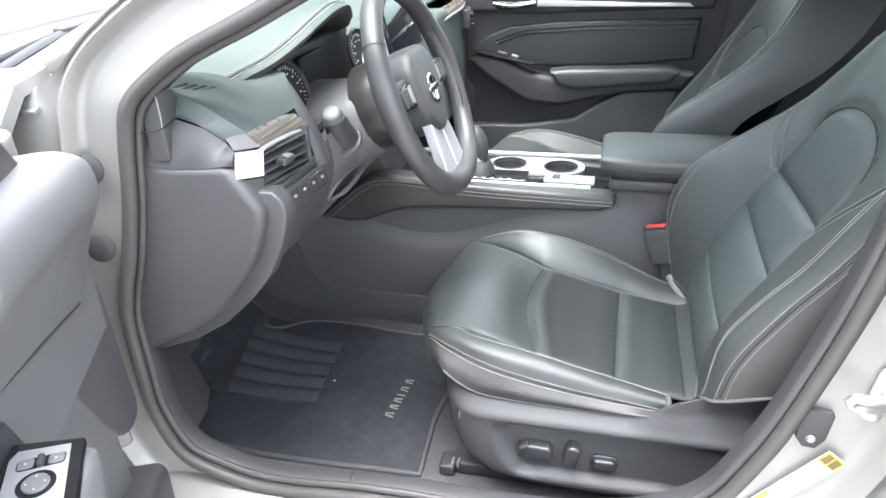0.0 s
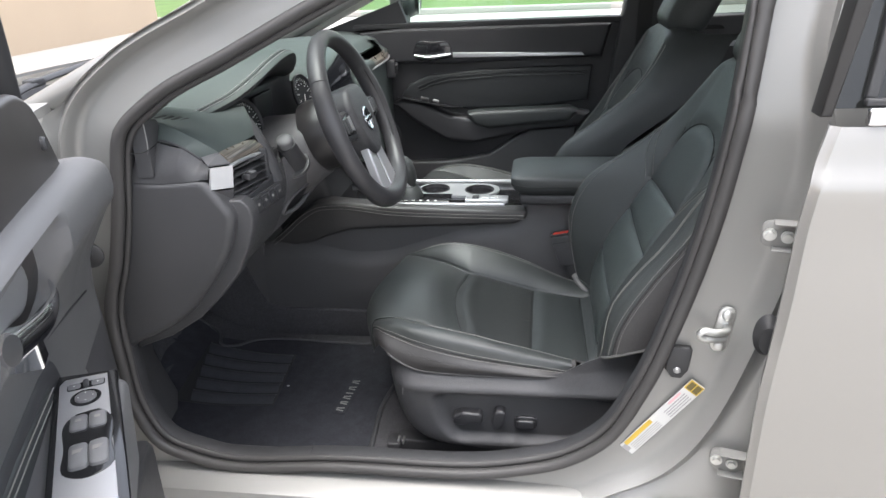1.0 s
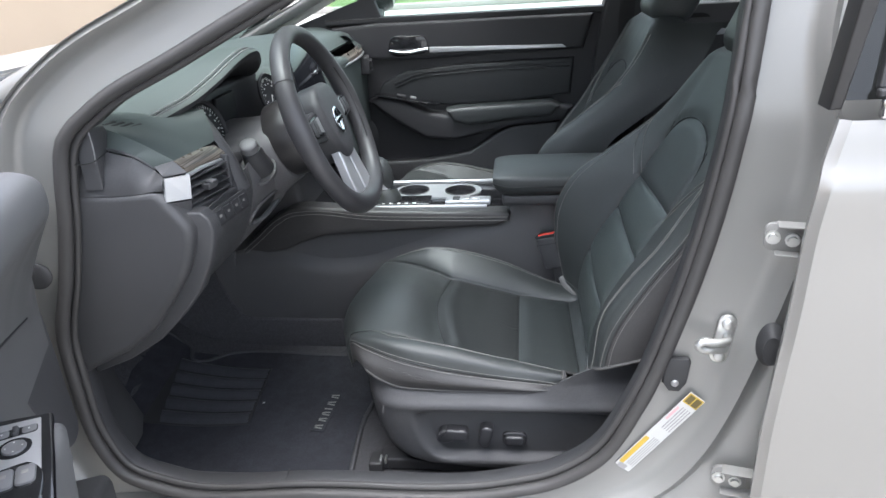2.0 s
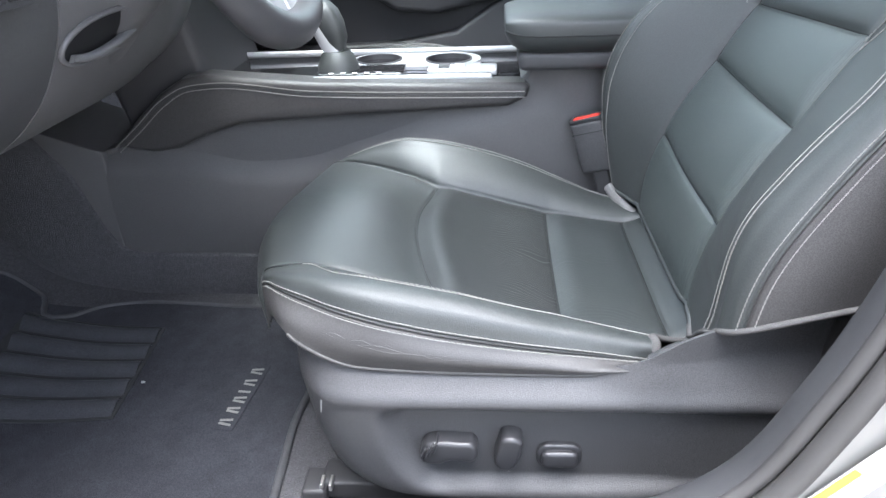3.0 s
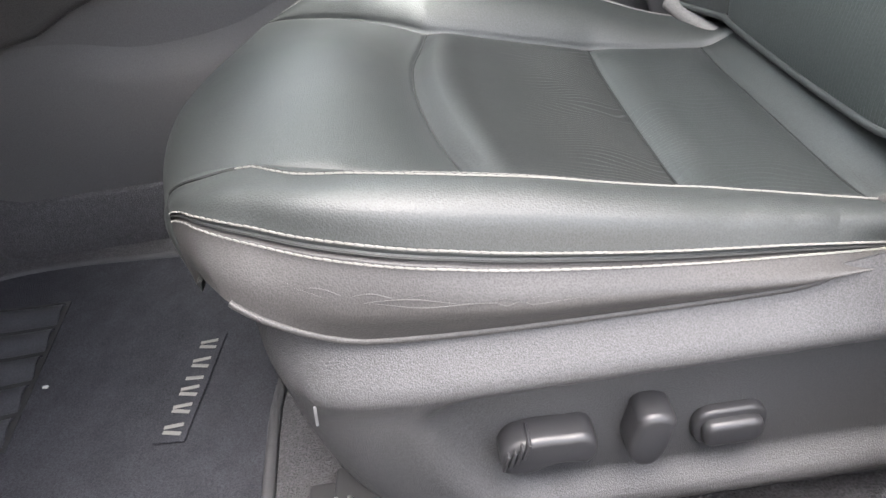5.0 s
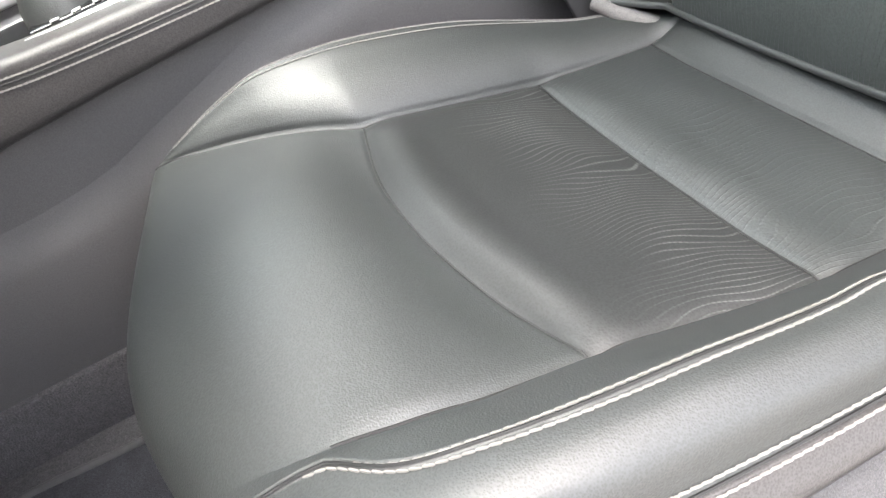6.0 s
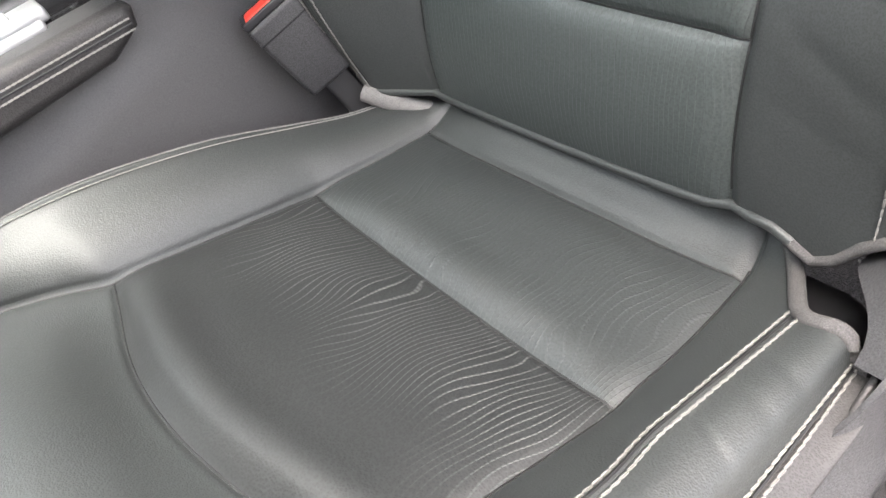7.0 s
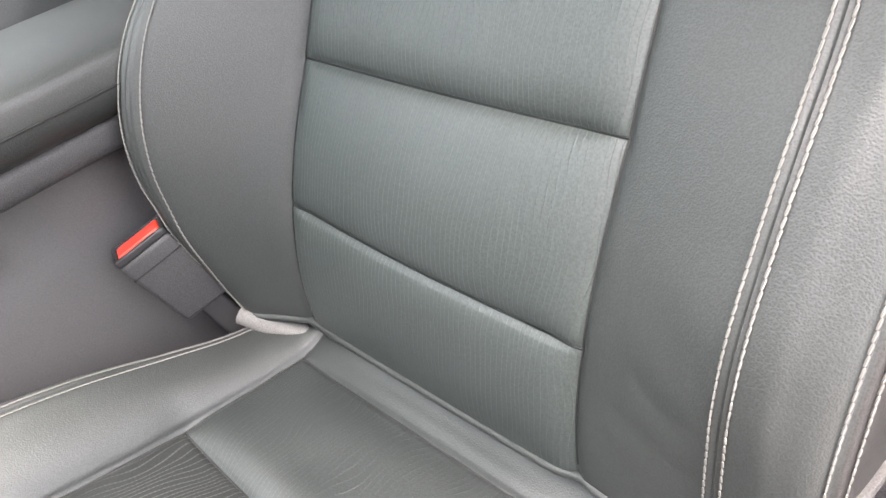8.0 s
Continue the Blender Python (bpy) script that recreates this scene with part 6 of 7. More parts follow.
plate_y("arm_shelf", [(-0.49, 0.790), (-0.45, 0.806), (-0.38, 0.790), (-0.29, 0.748), (-0.22, 0.735), (0.14, 0.758), (0.20, 0.75), (0.17, 0.705), (0.0, 0.690), (-0.20, 0.645), (-0.30, 0.655), (-0.42, 0.730)], PY + 0.02, PY - 0.045, PLASTIC_DARK, pdoor, "", 0.016, 5)
plate_y("arm_pad", [(-0.225, 0.755), (-0.18, 0.762), (0.13, 0.772), (0.16, 0.758), (0.13, 0.725), (-0.02, 0.712), (-0.15, 0.700), (-0.20, 0.715)], PY + 0.0, PY - 0.062, LEATHER, pdoor, "padded armrest", 0.016, 5)
swp = part("switch_panel", plate_bm([(-0.47, PY - 0.050), (-0.28, PY - 0.058), (-0.24, PY - 0.02), (-0.44, PY + 0.0)], 0.006, Matrix.Translation((0, 0, 0.790)) @ Matrix.Translation((-0.36, 0, 0)) @ turned(0, 11, 0).to_4x4() @ Matrix.Translation((0.36, 0, 0)), 0.002), GLOSS, pdoor, "gloss black window switch panel")
box("window_switch", (0.030, 0.016, 0.010), (-0.375, PY - 0.036, 0.805), PLASTIC, swp, "", 0.003, turned(0, 14, 0))
box("lock_switch", (0.022, 0.014, 0.008), (-0.335, PY - 0.036, 0.797), SATIN_GREY, swp, "", 0.003, turned(0, 14, 0))
plate_y("lower_pocket", [(-0.80, 0.30), (-0.80, 0.56), (-0.30, 0.575), (-0.15, 0.60), (-0.06, 0.66), (0.0, 0.690), (0.16, 0.700), (0.10, 0.45), (0.04, 0.30)], PY + 0.02, PY - 0.025, PLASTIC, pdoor, "", 0.012, 4)
bm = lathe_bm([(0.085, 0), (0.088, 0.006), (0.08, 0.010), (0.002, 0.011)], 36)
bm.transform(Matrix.Translation((-0.56, PY + 0.004, 0.66)) @ turned(90, 0, 0).to_4x4())
part("door_speaker", bm, PLASTIC_DARK, pdoor, "round speaker grille")
plate_y("window_ledge", [(-0.62, 1.040), (-0.62, 1.056), (0.30, 1.060), (0.30, 1.042)], PY + 0.06, PY + 0.0, RUBBER, pdoor, "", 0.003)
gl = box("window_pane", (0.86, 0.004, 0.36), (-0.17, PY + 0.075, 1.22), WINDOW, pdoor, "clear side window", 0.0, turned(-14, 0, 0))
gl.visible_shadow = False
plate_y("sail_panel", [(-0.76, 1.03), (-0.46, 1.13), (-0.43, 1.05), (-0.60, 1.03)], PY + 0.05, PY + 0.02, PLASTIC_DARK, pdoor, "", 0.004)
box("door_skin", (1.30, 0.05, 0.62), (-0.22, PY + 0.14, 0.69), PAINT, pdoor, "silver outer skin", 0.02)

# passenger side mirror, seen through the window
mirror = thing("wing_mirror", (-0.44, PY + 0.24, 1.06), "silver and black passenger wing mirror", "wing mirror")
bm = box_bm((0.10, 0.20, 0.135), (0, 0, 0), 0.045, seg=5)
bm.transform(Matrix.Translation((-0.475, PY + 0.245, 1.125)))
part("mirror_shell", bm, PLASTIC_DARK, mirror)
bm = box_bm((0.004, 0.155, 0.10), (0, 0, 0), 0.0015)
bm.transform(Matrix.Translation((-0.4225, PY + 0.245, 1.125)) @ turned(0, 4, 8).to_4x4())
part("mirror_glass", bm, material("mirror_silver", (0.9, 0.92, 0.92), 0.02, 1.0, 0, stain=0.01), mirror, "mirror glass")
box("mirror_foot", (0.06, 0.12, 0.03), (-0.48, PY + 0.13, 1.06), PLASTIC_DARK, mirror, "", 0.01)

# passenger side pillar, rear door and rear seat
pillar = thing("centre_pillar", (0.34, PY, 0.30), "passenger side centre pillar with seat belt", "pillar")
plate_y("lower_pillar_trim", [(0.22, 0.30), (0.235, 0.60), (0.275, 0.95), (0.304, 1.117), (0.44, 1.117), (0.42, 0.30)], PY + 0.06, PY - 0.012, PLASTIC_DARK, pillar, "", 0.012, 4)
plate_y("upper_pillar_trim", [(0.306, 1.12), (0.335, 1.20), (0.38, 1.38), (0.47, 1.38), (0.442, 1.12)], PY + 0.06, PY - 0.005, FELT, pillar, "pale grey upper pillar trim", 0.012, 4)
plate_y("belt_webbing", [(0.330, 0.60), (0.345, 1.25), (0.392, 1.25), (0.378, 0.60)], PY - 0.028, PY - 0.030, WEBBING_DARK, pillar, "black seat belt webbing", 0.0)
rdoor = thing("rear_passenger_door", (0.9, PY, 0.40), "closed rear passenger door with chrome handle", "car door")
plate_y("door_trim", [(0.44, 0.30), (0.44, 1.05), (1.40, 1.07), (1.40, 0.30)], PY + 0.07, PY + 0.005, PLASTIC_DARK, rdoor, "", 0.01, 3)
plate_y("chrome_strip", [(0.58, 0.955), (0.58, 0.975), (1.0, 0.98), (1.0, 0.96)], PY + 0.01, PY - 0.010, SATIN, rdoor, "", 0.003)
tube("inner_handle", path([(0.47, PY - 0.012, 0.965), (0.52, PY - 0.03, 0.958), (0.58, PY - 0.014, 0.966)], 14), 0.008, CHROME, rdoor, "chrome door handle", 10)
g2 = box("window_pane", (0.95, 0.004, 0.34), (0.95, PY + 0.075, 1.22), TINTED_LIGHT, rdoor, "lightly tinted side window", 0.0, turned(-14, 0, 0))
g2.visible_shadow = False
box("door_skin", (1.0, 0.05, 0.62), (0.95, PY + 0.14, 0.69), PAINT, rdoor, "", 0.02)
bench = thing("rear_bench", (0.95, CAR_Y, 0.25), "black leather rear bench seat", "car seat")
part("bench_cushion", box_bm((0.55, 1.30, 0.22), (0.90, CAR_Y, 0.43), 0.06, turned(0, 6, 0), 5), LEATHER, bench)
for s in (-0.44, 0.0, 0.44):
    part("bench_back", box_bm((0.14, 0.43, 0.62), (1.22, CAR_Y + s, 0.78), 0.05, turned(0, 22, 0), 5), LEATHER, bench)
for s in (-0.42, 0.42):
    part("headrest", box_bm((0.10, 0.24, 0.15), (1.36, CAR_Y + s, 1.12), 0.04, turned(0, 20, 0), 5), LEATHER, bench)
box("parcel_shelf", (0.5, 1.3, 0.03), (1.60, CAR_Y, 1.06), PLASTIC_DARK, bench, "", 0.01)

# ---- roof, glass and far side of the car ----
roof_g = np.array([[(x, CAR_Y + v * (0.60 - 0.04 * abs(x - 0.5)), 1.425 - 0.06 * ((x - 0.45) / 0.95) ** 2 - 0.035 * v * v) for v in np.linspace(-1, 1, 17)] for x in np.linspace(-0.10, 1.40, 24)])
sheet("roof_skin", roof_g + np.array((0, 0, 0.028)), PAINT, car, "silver roof", 0.004, True)
setting(sheet("ceiling", roof_g, FELT, None, "", 0.006, False), "pale grey cloth headliner", "ceiling")


def pane(name, corners, mat, parent, label, bow=0.05, n=9):
    a, b, c, d = (np.array(q, float) for q in corners)
    g = np.array([[a * (1 - s) * (1 - t) + b * s * (1 - t) + c * s * t + d * (1 - s) * t for t in np.linspace(0, 1, n)] for s in np.linspace(0, 1, n)])
    nn = np.cross(b - a, d - a)
    nn /= np.linalg.norm(nn)
    for i, s in enumerate(np.linspace(0, 1, n)):
        for j, t in enumerate(np.linspace(0, 1, n)):
            g[i, j] += nn * bow * (1 - (2 * t - 1) ** 2) * (1 if nn[2] > 0 else -1)
    ob = sheet(name, g, mat, parent, label)
    ob.visible_shadow = False
    return ob


pane("windscreen", [(-0.95, 0.88, 0.998), (-0.10, 1.00, 1.400), (-0.10, 2 * CAR_Y - 1.00, 1.400), (-0.95, 2 * CAR_Y - 0.88, 0.998)], WINDOW, car, "clear windscreen", 0.09)
pane("rear_window", [(1.40, 1.02, 1.37), (2.0, 0.98, 1.08), (2.0, 2 * CAR_Y - 0.98, 1.08), (1.40, 2 * CAR_Y - 1.02, 1.37)], WINDOW, car, "rear window", 0.05)
for sy in (-1, 1):
    yy = lambda y: CAR_Y + sy * (CAR_Y - y)
    pc = path([(-0.96, yy(0.85), 0.985), (-0.75, yy(0.865), 1.085), (-0.59, yy(0.88), 1.160), (-0.274, yy(0.915), 1.310), (-0.08, yy(0.95), 1.380), (0.3, yy(0.975), 1.405), (0.8, yy(0.98), 1.40), (1.35, yy(1.0), 1.36)], 60)
    tube("roof_rail", pc, 0.028, PAINT, car, "", 12, flat=(1.0, 0.8))
    tube("rail_trim", pc + np.array((0.02, -sy * -0.035 if sy > 0 else 0.035, -0.012)), 0.022, FELT, car, "pale grey pillar trim", 10)
# bonnet, scuttle and wiper ahead of the windscreen
hx = np.linspace(-2.1, -1.36, 14)
bon = np.array([[(x, CAR_Y + v * 0.80, 0.985 + 0.035 * (1 - v * v) - 0.22 * ((-1.17 - x) / 0.93) ** 2 + (0.0 if abs(v) < 0.9 else -0.05 * (abs(v) - 0.9) / 0.1)) for v in np.linspace(-1, 1, 25)] for x in hx])
sheet("bonnet", bon, PAINT, car, "silver bonnet", 0.008, True)
cow = np.array([[(x, CAR_Y + v * 0.74, z) for v in np.linspace(-1, 1, 9)] for x, z in ((-1.355, 0.972), (-1.34, 0.950), (-1.15, 0.962), (-0.95, 0.992))])
sheet("scuttle_panel", cow, PLASTIC_DARK, car, "black slatted scuttle", 0.006, True)
for q in range(14):
    box("scuttle_slat", (0.05, 0.004, 0.008), (-1.22, 0.90 + 0.06 * q, 0.966), PLASTIC, car, "", 0.001, turned(0, -14, 0))
wip = thing("wiper", (-1.10, 0.95, 0.98), "black windscreen wiper at rest", "wiper")
tube("wiper_arm", path([(-1.13, 1.02, 0.985), (-1.20, 1.30, 1.012), (-1.28, 1.75, 1.022)], 20), 0.012, PLASTIC_DARK, wip, "", 8, flat=(1, 0.6))
tube("wiper_blade", path([(-1.17, 1.00, 0.990), (-1.25, 1.45, 1.012), (-1.32, 1.95, 1.020)], 24), 0.010, RUBBER, wip, "", 8, flat=(0.6, 1))
box("wiper_link", (0.03, 0.05, 0.02), (-1.215, 1.36, 1.016), PLASTIC_DARK, wip, "", 0.004)
# front wing and scuttle corner next to the open door
wing = np.array([[(x, y + 0.02 * (x + 1.0) ** 2, z) for y, z in ((0.80, 1.020 + 0.03 * float(step01(x, -1.1, -0.76))), (0.745, 1.012 + 0.03 * float(step01(x, -1.1, -0.76))), (0.690, 0.985), (0.655, 0.93), (0.640, 0.80), (0.640, 0.55), (0.655, 0.35))] for x in np.linspace(-2.0, -0.76, 24)])
sheet("front_wing", wing, PAINT, car, "silver front wing", 0.02, False)
plate("wing_end_cover", [(0.785, 0.975), (0.800, 1.008), (0.868, 1.044), (0.884, 1.040), (0.872, 1.010), (0.850, 0.985), (0.815, 0.970)], 0.022, out_x(-0.775), RUBBER, car, "black plastic wing end cover", 0.004)
tip = np.array([[(x, y, 1.022 + 0.030 * q + 0.004 * math.sin(math.pi * q)) for q, y in zip(np.linspace(0, 1, 6), np.linspace(0.745, 0.874 - 0.5 * (-0.75 - x), 6))] for x in np.linspace(-0.90, -0.752, 8)])
sheet("wing_tip", tip, PAINT, car, "silver wing tip beside the pillar", 0.004, False)

box("firewall", (0.02, 1.44, 0.56), (-1.08, CAR_Y, 0.67), CARPET, car, "black carpeted firewall", 0.004)

# ---- sill and the driver's side pillars ----
sx = np.linspace(-0.735, 0.225, 50)
sill_prof = [(0.808, 0.362), (0.834, 0.366), (0.842, 0.363), (0.849, 0.350), (0.855, 0.330), (0.862, 0.262)]
bend = line([-0.745, -0.70, -0.62, -0.3, 0.0, 0.06, 0.115, 0.161, 0.218, 0.235], [0.10, 0.028, -0.006, -0.006, -0.006, 0.004, 0.036, 0.07, 0.15, 0.18])
sill_g = np.array([[(x, y, z + float(bend(x)) * (z > 0.3)) for y, z in sill_prof] for x in sx])
sill = sheet("sill_cover", sill_g, PLASTIC, car, "black plastic sill cover", 0.003, True)
pil = np.array([[(x0 + dx, y, z) for dx, y in ((0.0, 0.812), (0.010, 0.835), (0.03, 0.86), (0.08, 0.875), (0.15, 0.88))] for x0, z in
                [(0.155, 0.44), (0.212, 0.555), (0.262, 0.705), (0.300, 0.88), (0.325, 1.04), (0.342, 1.17), (0.352, 1.245), (0.36, 1.36)]])
pil[:, :, 1] += lean(pil[:, :, 2])
sheet("inner_pillar_trim", pil, PLASTIC_DARK, car, "black inner pillar trim", 0.003, False)
hin = np.array([[(x0 - dx, y, z) for dx, y in ((0.0, 0.815), (0.01, 0.84), (0.02, 0.90), (0.05, 0.96))] for x0, z in [(-0.70, 0.40), (-0.735, 0.50), (-0.738, 0.62), (-0.70, 0.80), (-0.665, 0.93)]])
sheet("kick_panel", hin, PLASTIC_DARK, car, "", 0.003, True)
# rocker under the opening
rock = [(0.800, 0.345), (0.775, 0.338), (0.745, 0.325), (0.735, 0.300), (0.715, 0.292), (0.690, 0.285), (0.672, 0.262), (0.668, 0.220), (0.690, 0.160), (0.75, 0.140)]
rock_g = np.array([[(x, y, z) for y, z in rock] for x in np.linspace(-0.95, 1.5, 12)])
sheet("rocker", rock_g, PAINT, car, "silver rocker panel", 0.004, False)
# plugs in the hinge pillar
for x, z in ((-0.700, 0.931), (-0.717, 0.806)):
    bm = lathe_bm([(0.0225, 0), (0.0225, 0.003), (0.018, 0.006), (0.002, 0.006)], 24)
    bm.transform(facing((x - 0.022, 0.778, z), (0.25, -1, 0)))
    part("pillar_plug", bm, RUBBER, car, "black rubber plug")


def on_pillar(x, z, y=0.787):
    return facing((x, y, z), (-0.10, -1, 0.0))


# striker, courtesy switch and labels on the centre pillar
strk = thing("door_striker", (0.32, 0.785, 0.66), "zinc-plated door striker bolted to the pillar", "striker")
M = on_pillar(0.335, 0.690, 0.790) @ turned(0, 0, -8).to_4x4()
part("striker_plate", plate_bm(rounded(0.026, 0.082, 0.012), 0.004, M, 0.0015), STEEL, strk)
for s in (-0.028, 0.028):
    bm = lathe_bm([(0.0085, 0.0), (0.0085, 0.006), (0.006, 0.008), (0.002, 0.008)], 12)
    bm.transform(M @ Matrix.Translation((0, s, 0.004)))
    part("striker_bolt", bm, STEEL, strk)
loop = [M @ Vector(p) for p in ((0.004, 0.007, 0.0), (0.0, 0.007, 0.022), (-0.016, 0.006, 0.030), (-0.036, 0.004, 0.032), (-0.039, 0.0, 0.032), (-0.036, -0.005, 0.031), (-0.016, -0.008, 0.027), (0.0, -0.009, 0.018), (0.004, -0.009, 0.0))]
tube("striker_loop", path([tuple(p) for p in loop], 40), 0.0062, STEEL, strk, "", 10)
csw = thing("courtesy_switch", (0.265, 0.80, 0.62), "black rubber door courtesy switch", "switch")
M = on_pillar(0.272, 0.624, 0.794)
part("switch_body", plate_bm([(-0.020, -0.014), (-0.019, 0.020), (-0.010, 0.032), (0.016, 0.032), (0.020, 0.026), (0.016, -0.012), (0.006, -0.028), (-0.010, -0.028)], 0.010, M, 0.004), RUBBER, csw)
bm = lathe_bm([(0.010, 0), (0.010, 0.012), (0.006, 0.016), (0.002, 0.016)], 16)
bm.transform(M @ Matrix.Translation((-0.002, -0.012, 0.003)) @ Matrix.Scale(0.62, 4))
part("plunger", bm, SATIN_GREY, csw, "grey plunger")
lab = thing("tyre_label", (0.25, 0.79, 0.50), "white tyre pressure label with yellow fields", "label")
M = on_pillar(0.252, 0.512, 0.7905) @ turned(0, 0, 54).to_4x4()
part("label_paper", plate_bm(rounded(0.186, 0.028, 0.002), 0.0012, M, 0), WHITE, lab)
for (cx, cy, w_, h_), mt in (((-0.050, 0.0085, 0.068, 0.008), YELLOW), ((0.082, 0.0, 0.020, 0.0265), YELLOW), ((-0.089, 0.002, 0.010, 0.014), INK), ((0.045, 0.010, 0.03, 0.004), PINK)):
    part("label_field", plate_bm(rounded(w_, h_, 0.001, cx=cx, cy=cy), 0.0017, M, 0), mt, lab)
for q in range(4):
    part("print_bar", plate_bm(rounded(0.052, 0.0016, 0.0005, cx=0.038, cy=0.004 - 0.0045 * q), 0.0017, M, 0), INK, lab)
    part("print_bar", plate_bm(rounded(0.070, 0.0013, 0.0005, cx=-0.045, cy=0.000 - 0.0035 * q), 0.0017, M, 0), INK, lab)
for s in (-0.012, 0.012):
    part("print_bar", plate_bm(rounded(0.016, 0.010, 0.001, cx=0.082, cy=s * 0.5), 0.0021, M, 0), INK_DARK, lab)
pap = thing("part_label", (0.27, 0.75, 0.36), "small cream paper label with plain bars", "label")
M = on_pillar(0.272, 0.345, 0.735)
part("label_paper", plate_bm(rounded(0.070, 0.055, 0.002), 0.001, M, 0), CREAM, pap)
for q in range(3):
    part("print_bar", plate_bm(rounded(0.016, 0.003, 0.0005, cx=-0.02, cy=0.012 - 0.012 * q), 0.0014, M, 0), INK, pap)
for q in range(6):
    part("print_bar", plate_bm(rounded(0.014, 0.002, 0.0005, cx=0.022, cy=0.014 - 0.006 * q), 0.0014, M, 0), INK, pap)

# ---- rear door on the driver's side ----
rear = thing("rear_door", (0.9, 0.66, 0.35), "closed silver rear door with tinted window and chrome belt moulding", "car door")
lead = line([0.28, 0.43, 0.63, 0.82, 0.98, 1.05, 1.08], [0.356, 0.350, 0.348, 0.358, 0.372, 0.392, 0.402])
bulge = line([0.28, 0.34, 0.45, 0.60, 0.80, 0.93, 0.985, 1.00, 1.05, 1.06], [0.672, 0.655, 0.632, 0.620, 0.613, 0.618, 0.622, 0.630, 0.645, 0.650])
zz = np.concatenate([np.linspace(0.28, 0.96, 24), np.linspace(0.975, 1.052, 10)])
tt = np.concatenate([[0.0, 0.004, 0.010, 0.02], np.linspace(0.04, 1, 14)])
rg = np.zeros((len(zz), len(tt) + 2, 3))
for i, z in enumerate(zz):
    for j, t in enumerate(tt):
        rg[i, j + 2] = (float(lead(z)) + 1.0 * t, float(bulge(z)) + 0.010 * (1 - step01(t, 0, 0.012)), z)
    rg[i, 1] = (float(lead(z)) + 0.006, float(bulge(z)) + 0.030, z)
    rg[i, 0] = (float(lead(z)) + 0.030, float(bulge(z)) + 0.080, z)
sheet("door_skin", rg, PAINT_WARM, rear, "silver painted skin", 0.0, False)
box("belt_moulding", (0.95, 0.012, 0.022), (0.905, 0.647, 1.064), CHROME_SATIN, rear, "satin chrome belt moulding", 0.004)
box("glass_seal", (0.95, 0.012, 0.010), (0.905, 0.660, 1.079), RUBBER, rear, "", 0.003)
plate_y("pillar_cover", [(0.384, 1.060), (0.398, 1.060), (0.440, 1.30), (0.465, 1.38), (0.428, 1.38)], 0.70, 0.665, GLOSS_SOFT, rear, "black pillar cover", 0.003)
pane("window_pane", [(0.396, 0.668, 1.070), (1.35, 0.668, 1.075), (1.30, 0.775, 1.37), (0.463, 0.775, 1.37)], TINTED, rear, "dark tinted window", 0.0, 5)
box("window_divider", (0.014, 0.012, 0.30), (0.468, 0.716, 1.22), RUBBER, rear, "", 0.003, turned(-19, 12, 0))
# hinges and door check between pillar and rear door
for z, hx_ in ((0.875, 0.384), (0.470, 0.352)):
    M = facing((hx_, 0.742, z), (-0.25, -1, 0))
    h_ = part("door_hinge", plate_bm(rounded(0.050, 0.040, 0.012), 0.006, M, 0.002), PAINT, rear, "bolted silver hinge")
    for bx, bz in ((-0.014, 0.0), (0.010, -0.002)):
        bm = lathe_bm([(0.0095, 0), (0.0095, 0.003), (0.0065, 0.003), (0.006, 0.008), (0.002, 0.008)], 12)
        bm.transform(M @ Matrix.Translation((bx, bz, 0.006)))
        part("hinge_bolt", bm, STEEL, h_)
    for bz in (-0.020, 0.020):
        part("hinge_flange", plate_bm(rounded(0.045, 0.003, 0.0012, cx=0.012, cy=bz), 0.022, M, 0.001), PAINT, h_)
chk = thing("wiring_grommet", (0.38, 0.74, 0.68), "black rubber wiring grommet beside the rear door", "grommet")
bm = lathe_bm([(0.026, 0), (0.029, 0.005), (0.024, 0.012), (0.018, 0.026), (0.002, 0.028)], 24)
bm.transform(facing((0.390, 0.752, 0.705), (-0.2, -1, 0)) @ Matrix.Diagonal((0.7, 1.25, 1, 1)))
part("grommet_body", bm, RUBBER, chk)

# ---- open driver's door ----
odoor = thing("driver_door", (-0.60, 0.30, 0.40), "open driver's door, black trim with switch panel and chrome handle", "car door")
DA = radians(65)
DM = Matrix(((math.cos(DA), math.sin(DA), 0, -0.775), (-math.sin(DA), math.cos(DA), 0, 0.665), (0, 0, 1, 0), (0, 0, 0, 1)))


def dplate(name, outline, n0, n1, mat, parent=None, label="", bevel=0.004, seg=4, smooth_n=0):
    """An outline in (along the door, height), pushed from n0 out to n1 towards the cabin."""
    o = path(list(outline) + [outline[0]], smooth_n)[:-1] if smooth_n else outline
    m = DM @ Matrix(((1, 0, 0, 0), (0, 0, 1, n0), (0, 1, 0, 0), (0, 0, 0, 1)))
    bm = plate_bm(o, n1 - n0, m, bevel, seg)
    bmesh.ops.recalc_face_normals(bm, faces=bm.faces[:])
    return part(name, bm, mat, parent or odoor, label)


def dpt(s, n, z):
    return tuple(DM @ Vector((s, n, z)))


dplate("door_frame", [(0.02, 0.30), (0.0, 0.60), (0.0, 1.02), (1.08, 1.04), (1.10, 0.60), (1.05, 0.32)], -0.06, 0.050, PAINT, None, "silver door shell", 0.015)
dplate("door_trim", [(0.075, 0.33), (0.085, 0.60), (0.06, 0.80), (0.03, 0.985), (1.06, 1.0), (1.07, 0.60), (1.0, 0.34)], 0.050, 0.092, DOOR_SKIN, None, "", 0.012)
